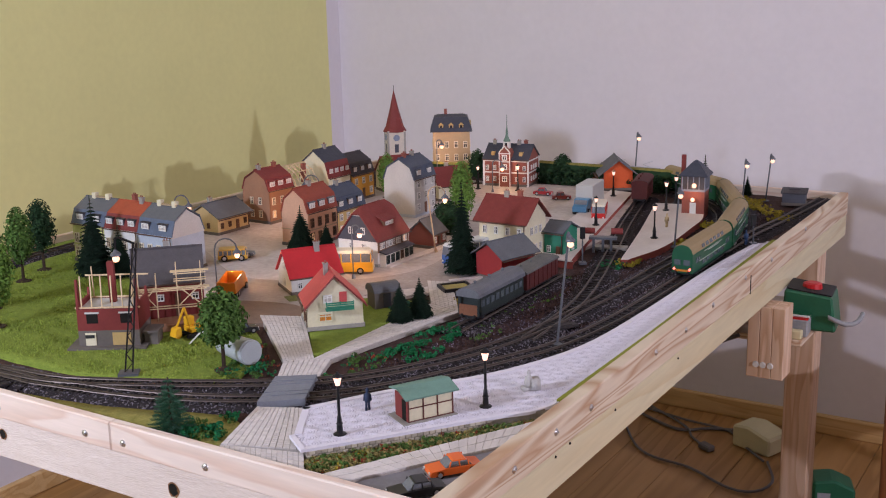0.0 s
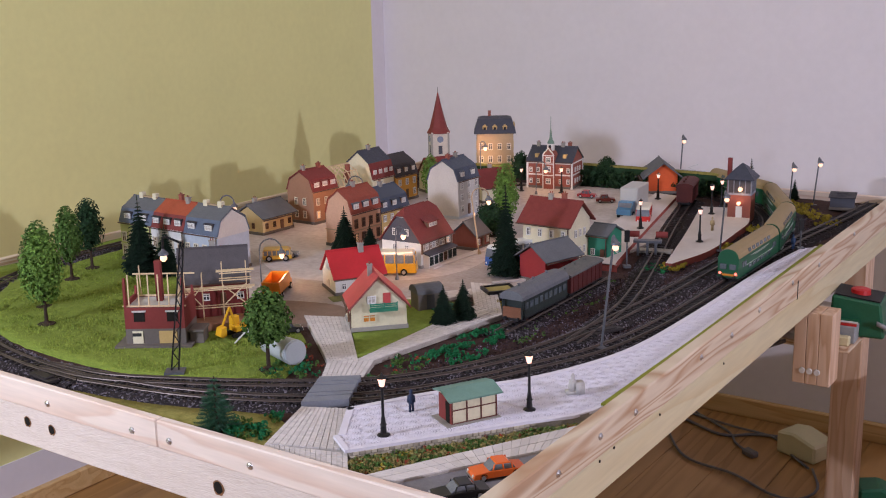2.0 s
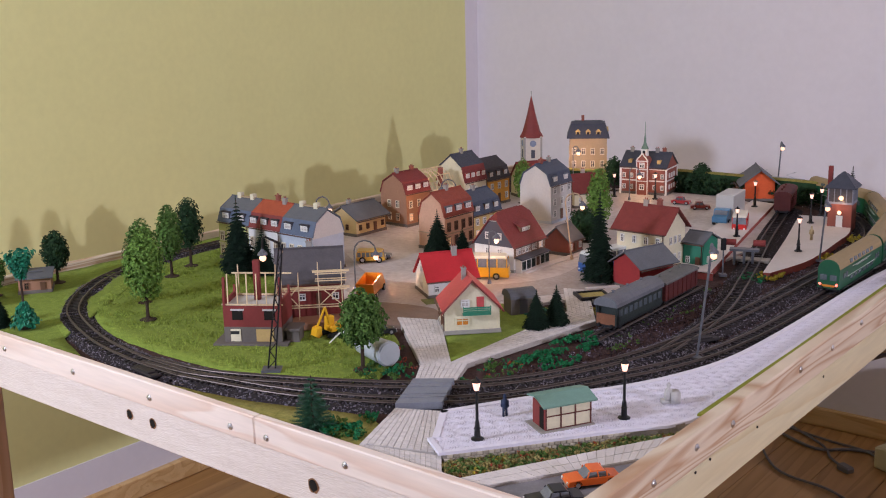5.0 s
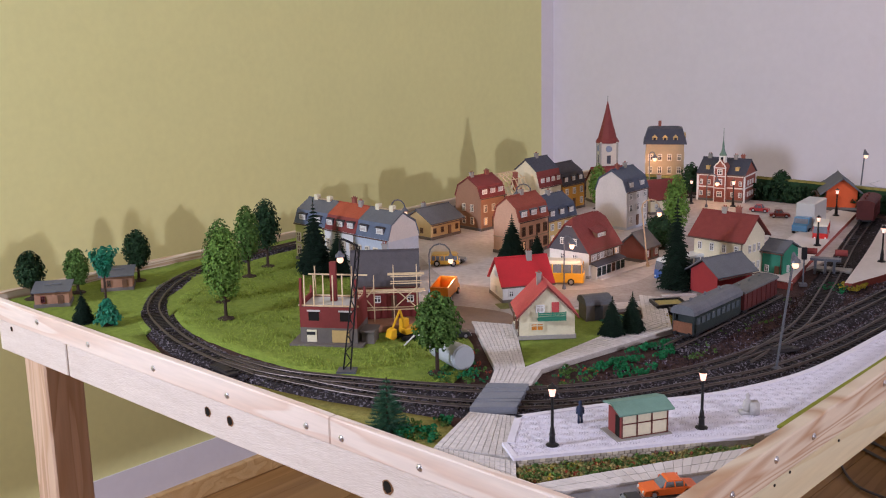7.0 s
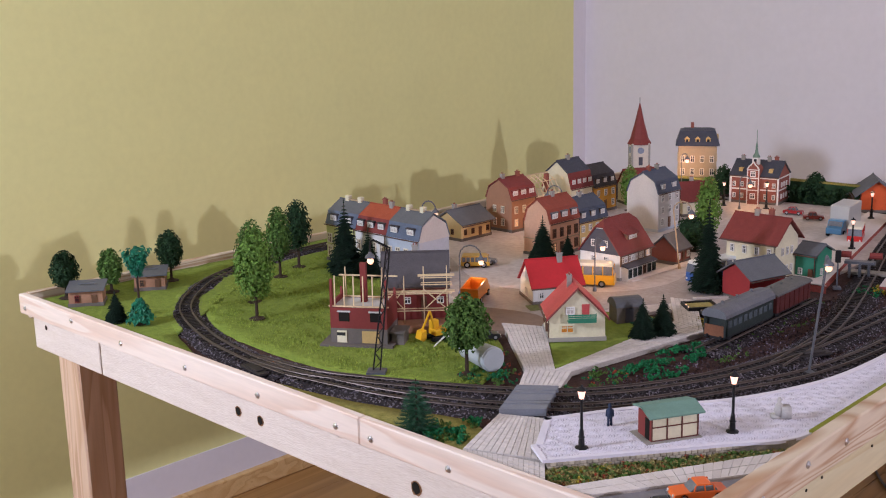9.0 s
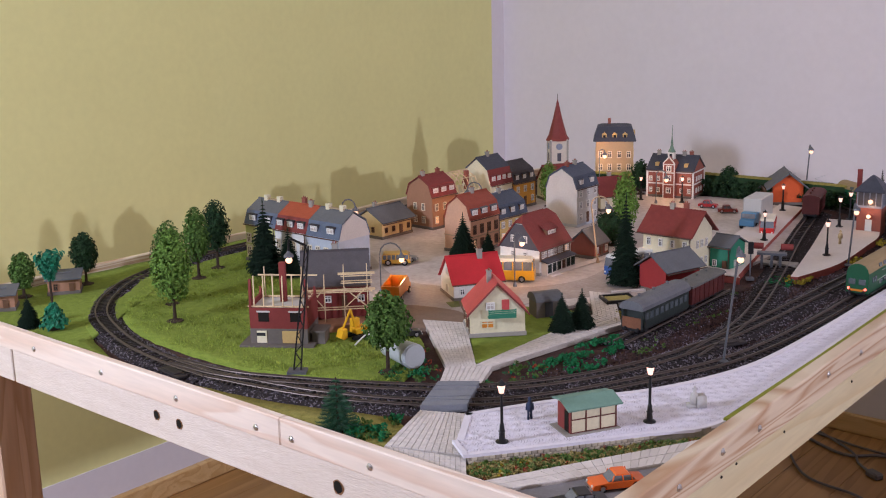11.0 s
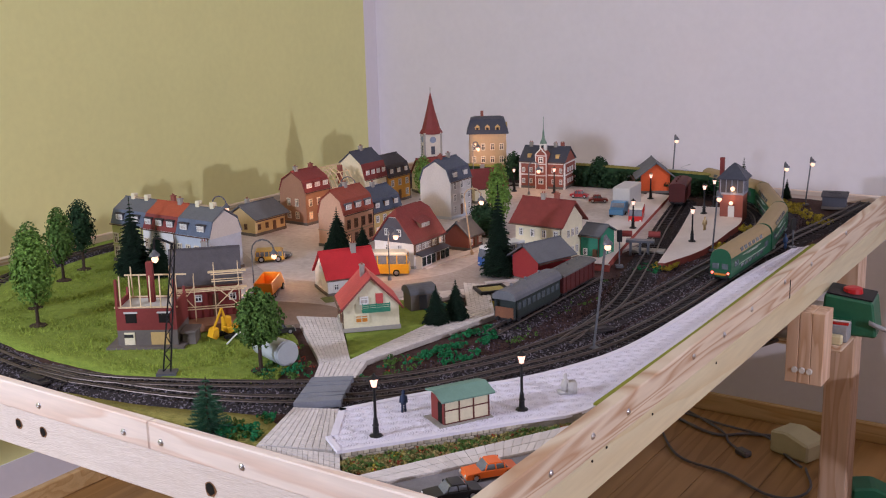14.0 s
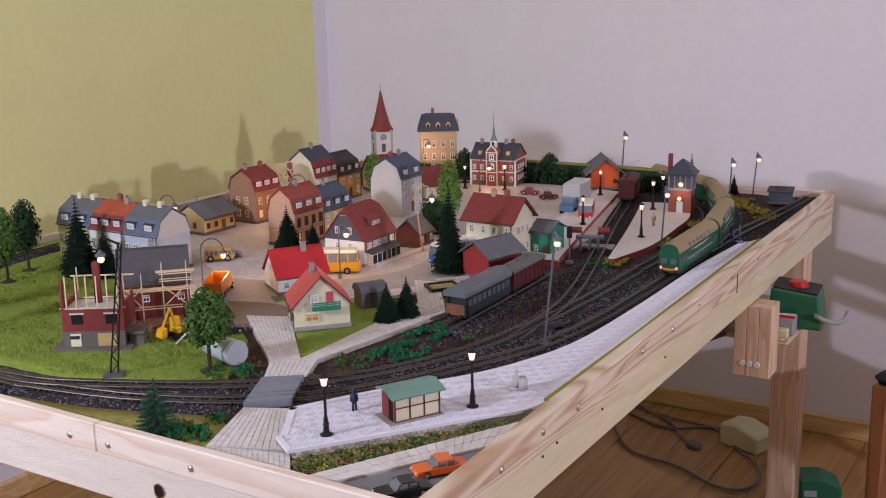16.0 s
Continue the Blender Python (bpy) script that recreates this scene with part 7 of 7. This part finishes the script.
# ---- figures and small things ----
def figure(x, y, z, rz, coat, label, seat=False):
    bm = B()
    if seat:
        box(bm, -.008, -.004, 0, .008, .006, .004)
        lathe(bm, ((.0045, .004), (.0055, .010), (.004, .016), (.0018, .018), (.0024, .021), (.0012, .024)), 8)
        box(bm, .002, -.007, .002, .012, .006, .014)
    else:
        for s in (-1, 1):
            bar(bm, (s * .0017, s * .0012, 0), (s * .0014, 0, .010), .0014, 6)
            bar(bm, (s * .0036, 0, .011), (s * .003, 0, .0185), .0011, 6)
        lathe(bm, ((.003, .0095), (.0034, .015), (.0032, .019), (.0012, .0205), (.0021, .0225), (.0018, .0245), (.0006, .026)), 8)
    single("model_figure", bm, coat, label, "figurine", "platform figurines", smooth=True, at=pose(x, y, z, 0, 0, rz))


figure(-.201, .167, .0101, 40, mat("figure_blue", (.03, .045, .09), .7, .3, 300), "small dark blue plastic figurine standing on the platform")
figure(-.077, .304, .0101, 40, mat("figure_grey", (.42, .40, .38), .7, .2, 300), "small pale grey figurine on a suitcase", True)
figure(-.078, 1.110, .0101, 40, mat("figure_bluer", (.03, .06, .13), .7, .3, 300), "small blue plastic figurine at the platform end")
figure(-.252, 1.19, .0090, 40, mat("figure_tan", (.40, .30, .16), .7, .3, 300), "small tan plastic figurine on the island platform")
# bed with dark edging and turf patches in the town
for x, y, r, a, b, m_, lab, hh in ((-.365, .655, 62, .05, .022, W["grey"], "low grey planting bed by the goods shed", .006), (-.575, .502, 57, .034, .03, mat("turf_bed", (.14, .15, .05), .9, .3, 90, .5), "small turf patch beside the cottage", .002), (-.418, .540, 57, .04, .034, mat("teal_turf", (.02, .11, .07), .9, .3, 90, .5), "teal turf patch by the shed", .0045)):
    bm = B()
    box(bm, -a / 2, -b / 2, 0, a / 2, b / 2, hh)
    single("planting_bed", bm, m_, lab, "planting bed", bevel=.0008, at=pose(x, y, .001, 0, 0, r))
# pavement strip along the inn and street joints
for a, b, w_ in (((-.555, .72), (-.545, .93), .016), ((-.42, .69), (-.375, .745), .006)):
    a, b = Vector((*a, 0)), Vector((*b, 0))
    d = (b - a).normalized()
    n = Vector((-d.y, d.x, 0)) * w_
    bm = B()
    slab(bm, [v + Vector((0, 0, .0042)) for v in (a, b, b + n, a + n)], .004)
    single("pavement_strip", bm, PALE, "pale raised pavement strip on the square", "pavement", kind="structure")

# ---- under and beside the table ----
brk = thing("shelf_bracket", -.015, 1.03, -.03, 0, "stacked pine boards holding the shelf", "bracket")
for k in range(3):
    bm = B()
    box(bm, -.030 + k * .0205, 0, -.168, -.010 + k * .0205, .05, -.044)
    part("board", bm, LEG, brk, bevel=.001)
for k in range(3):
    bm = B()
    bar(bm, (-.014 + k * .012, .0, -.145), (-.014 + k * .012, -.0025, -.145), .0056, 12, .0046)
    part("screw_cap", bm, W["white"], brk, "white plastic screw cap")
bm = B()
box(bm, -.10, 0, 0, .032, .26, .012)
single("side_shelf", bm, PINE_Y, "pale pine shelf under the rim", "shelf", bevel=.002, at=pose(.0, 1.082, -.152))
tr = thing("power_controller", .028, 1.185, -.140, 6, "green train controller with red knob", "controller")
bm = B()
prism(bm, [(-.06, 0), (-.055, .080), (.035, .070), (.045, 0)], -.045, .045, "y")
part("case", bm, GREENPL, tr, bevel=.004)
bm = B()
lathe(bm, ((.020, .072), (.018, .086), (.012, .088)), 16, (-.008, 0, 0))
part("knob", bm, REDPL, tr, "red control knob")
bm = B()
prism(bm, [(-.052, .0805), (-.052, .083), (.033, .0735), (.034, .071)], -.04, .04, "y")
part("face_plate", bm, GREYF, tr)
tr.scale = (.88, .88, .88)
for x, y, r, m_, lab in ((.016, 1.119, 4, GREYPL, "grey switch box on the shelf"), (.012, 1.0905, 0, CREAMPL, "cream switch box on the shelf")):
    bm = B()
    box(bm, -.018, -.018 if m_ is GREYPL else -.007, 0, .018, .018 if m_ is GREYPL else .007, .03 if m_ is GREYPL else .016)
    b_ = single("switch_box", bm, m_, lab, "switch box", "switch boxes", bevel=.002, at=pose(x, y, -.140, 0, 0, r))
    if m_ is GREYPL:
        for yy, mm in ((-.012, REDPL), (.0, FRAME), (.012, GREENPL)):
            bm = B()
            box(bm, -.018, yy - .004, .030, .018, yy + .004, .033)
            part("button", bm, mm, b_)


def cable(name, pts, r, label, m=CABLE):
    single(name, sweep(spline(pts, .02), 0, [(r * math.cos(a * .7854), r * math.sin(a * .7854)) for a in range(8)]), m, label, "cable", "cables on the floor", smooth=True)


ZC_ = ZF + .006
cable("cable", [(-.62, 1.94, ZC_), (-.45, 1.90, ZC_), (-.33, 1.88, ZC_), (-.26, 1.80, ZC_), (-.20, 1.74, ZC_)], .0032, "grey cable lying on the floor")
cable("cable", [(-.60, 1.97, ZC_), (-.44, 1.86, ZC_), (-.40, 1.80, ZC_), (-.355, 1.76, ZC_)], .0032, "black cable with a plug on the floor")
cable("cable", [(-.62, 1.86, ZC_), (-.48, 1.66, ZC_), (-.34, 1.62, ZC_), (-.23, 1.56, ZC_), (-.17, 1.57, ZC_), (-.15, 1.64, ZC_), (-.19, 1.74, ZC_)], .0032, "grey cable looping over the floor")
cable("cable", [(-.60, 1.90, ZC_), (-.45, 1.83, ZC_), (-.38, 1.87, ZC_), (-.30, 1.90, ZC_)], .004, "thin grey cable on the floor")
cable("cable", [(-.24, .98, -.172), (-.14, 1.03, -.166), (-.075, 1.083, -.146)], .004, "black cable beneath the table")
cable("cable", [(.06, 1.14, -.11), (.088, 1.15, -.122), (.104, 1.165, -.118), (.108, 1.18, -.108)], .0045, "grey cable from the controller", GREYPL)
bm = B()
box(bm, -.02, -.012, 0, .02, .012, .016)
single("plug", bm, CABLE, "black plug on the floor", "plug", bevel=.004, at=pose(-.345, 1.752, ZF, 0, 0, -30))
bm = B()
prism(bm, [(-.055, 0), (-.055, .055), (-.01, .062), (.055, .045), (.055, 0)], -.04, .04, "y")
single("transformer_box", bm, CREAMPL, "olive cream transformer box on the floor", "transformer", bevel=.005, at=pose(-.235, 1.83, ZF, 0, 0, -20))
bm = B()
prism(bm, [(-.045, 0), (-.045, .048), (.0, .054), (.045, .034), (.045, 0)], -.036, .036, "y")
g_ = single("floor_transformer", bm, GREENPL, "dark green transformer on the floor by the leg", "transformer", bevel=.005, at=pose(-.018, 1.64, ZF, 0, 0, 20))
bm = B()
box(bm, -.035, -.0372, .010, -.008, -.0355, .024)
part("name_plate", bm, GREYPL, g_)

# wooden chair beside the table, partly in view
ch = thing("wooden_chair", .385, 1.504, ZF, -16, "brown wooden ladder-back chair with dark padded seat", "chair")
CW = wood("chair_wood", (0.22, 0.08, 0.03), (0.33, 0.13, 0.05), along="z", rough=0.4)
for x in (-.19, .19):
    for y in (-.205, .205):
        bm = B()
        box(bm, x - .016, y - .016, 0, x + .016, y + .016, .384 if y < 0 else .767)
        part("leg", bm, CW, ch, bevel=.004)
    bm = B()
    box(bm, x - .011, -.188, .320, x + .011, .188, .380)
    part("apron", bm, CW, ch, bevel=.002)
for y in (-.205, .205):
    bm = B()
    box(bm, -.173, y - .011, .320, .173, y + .011, .380)
    part("apron", bm, CW, ch, bevel=.002)
bm = B()
box(bm, -.205, -.222, .385, .205, .186, .408)
part("seat", bm, mat("dark_seat_cover", (.02, .022, .028), .6, .2, 60, .2), ch, "dark padded seat", bevel=.010)
for z0, z1 in ((.711, .766), (.555, .609), (.499, .526)):
    bm = B()
    box(bm, -.173, .198, z0, .173, .214, z1)
    part("back_slat", bm, CW, ch, bevel=.003)
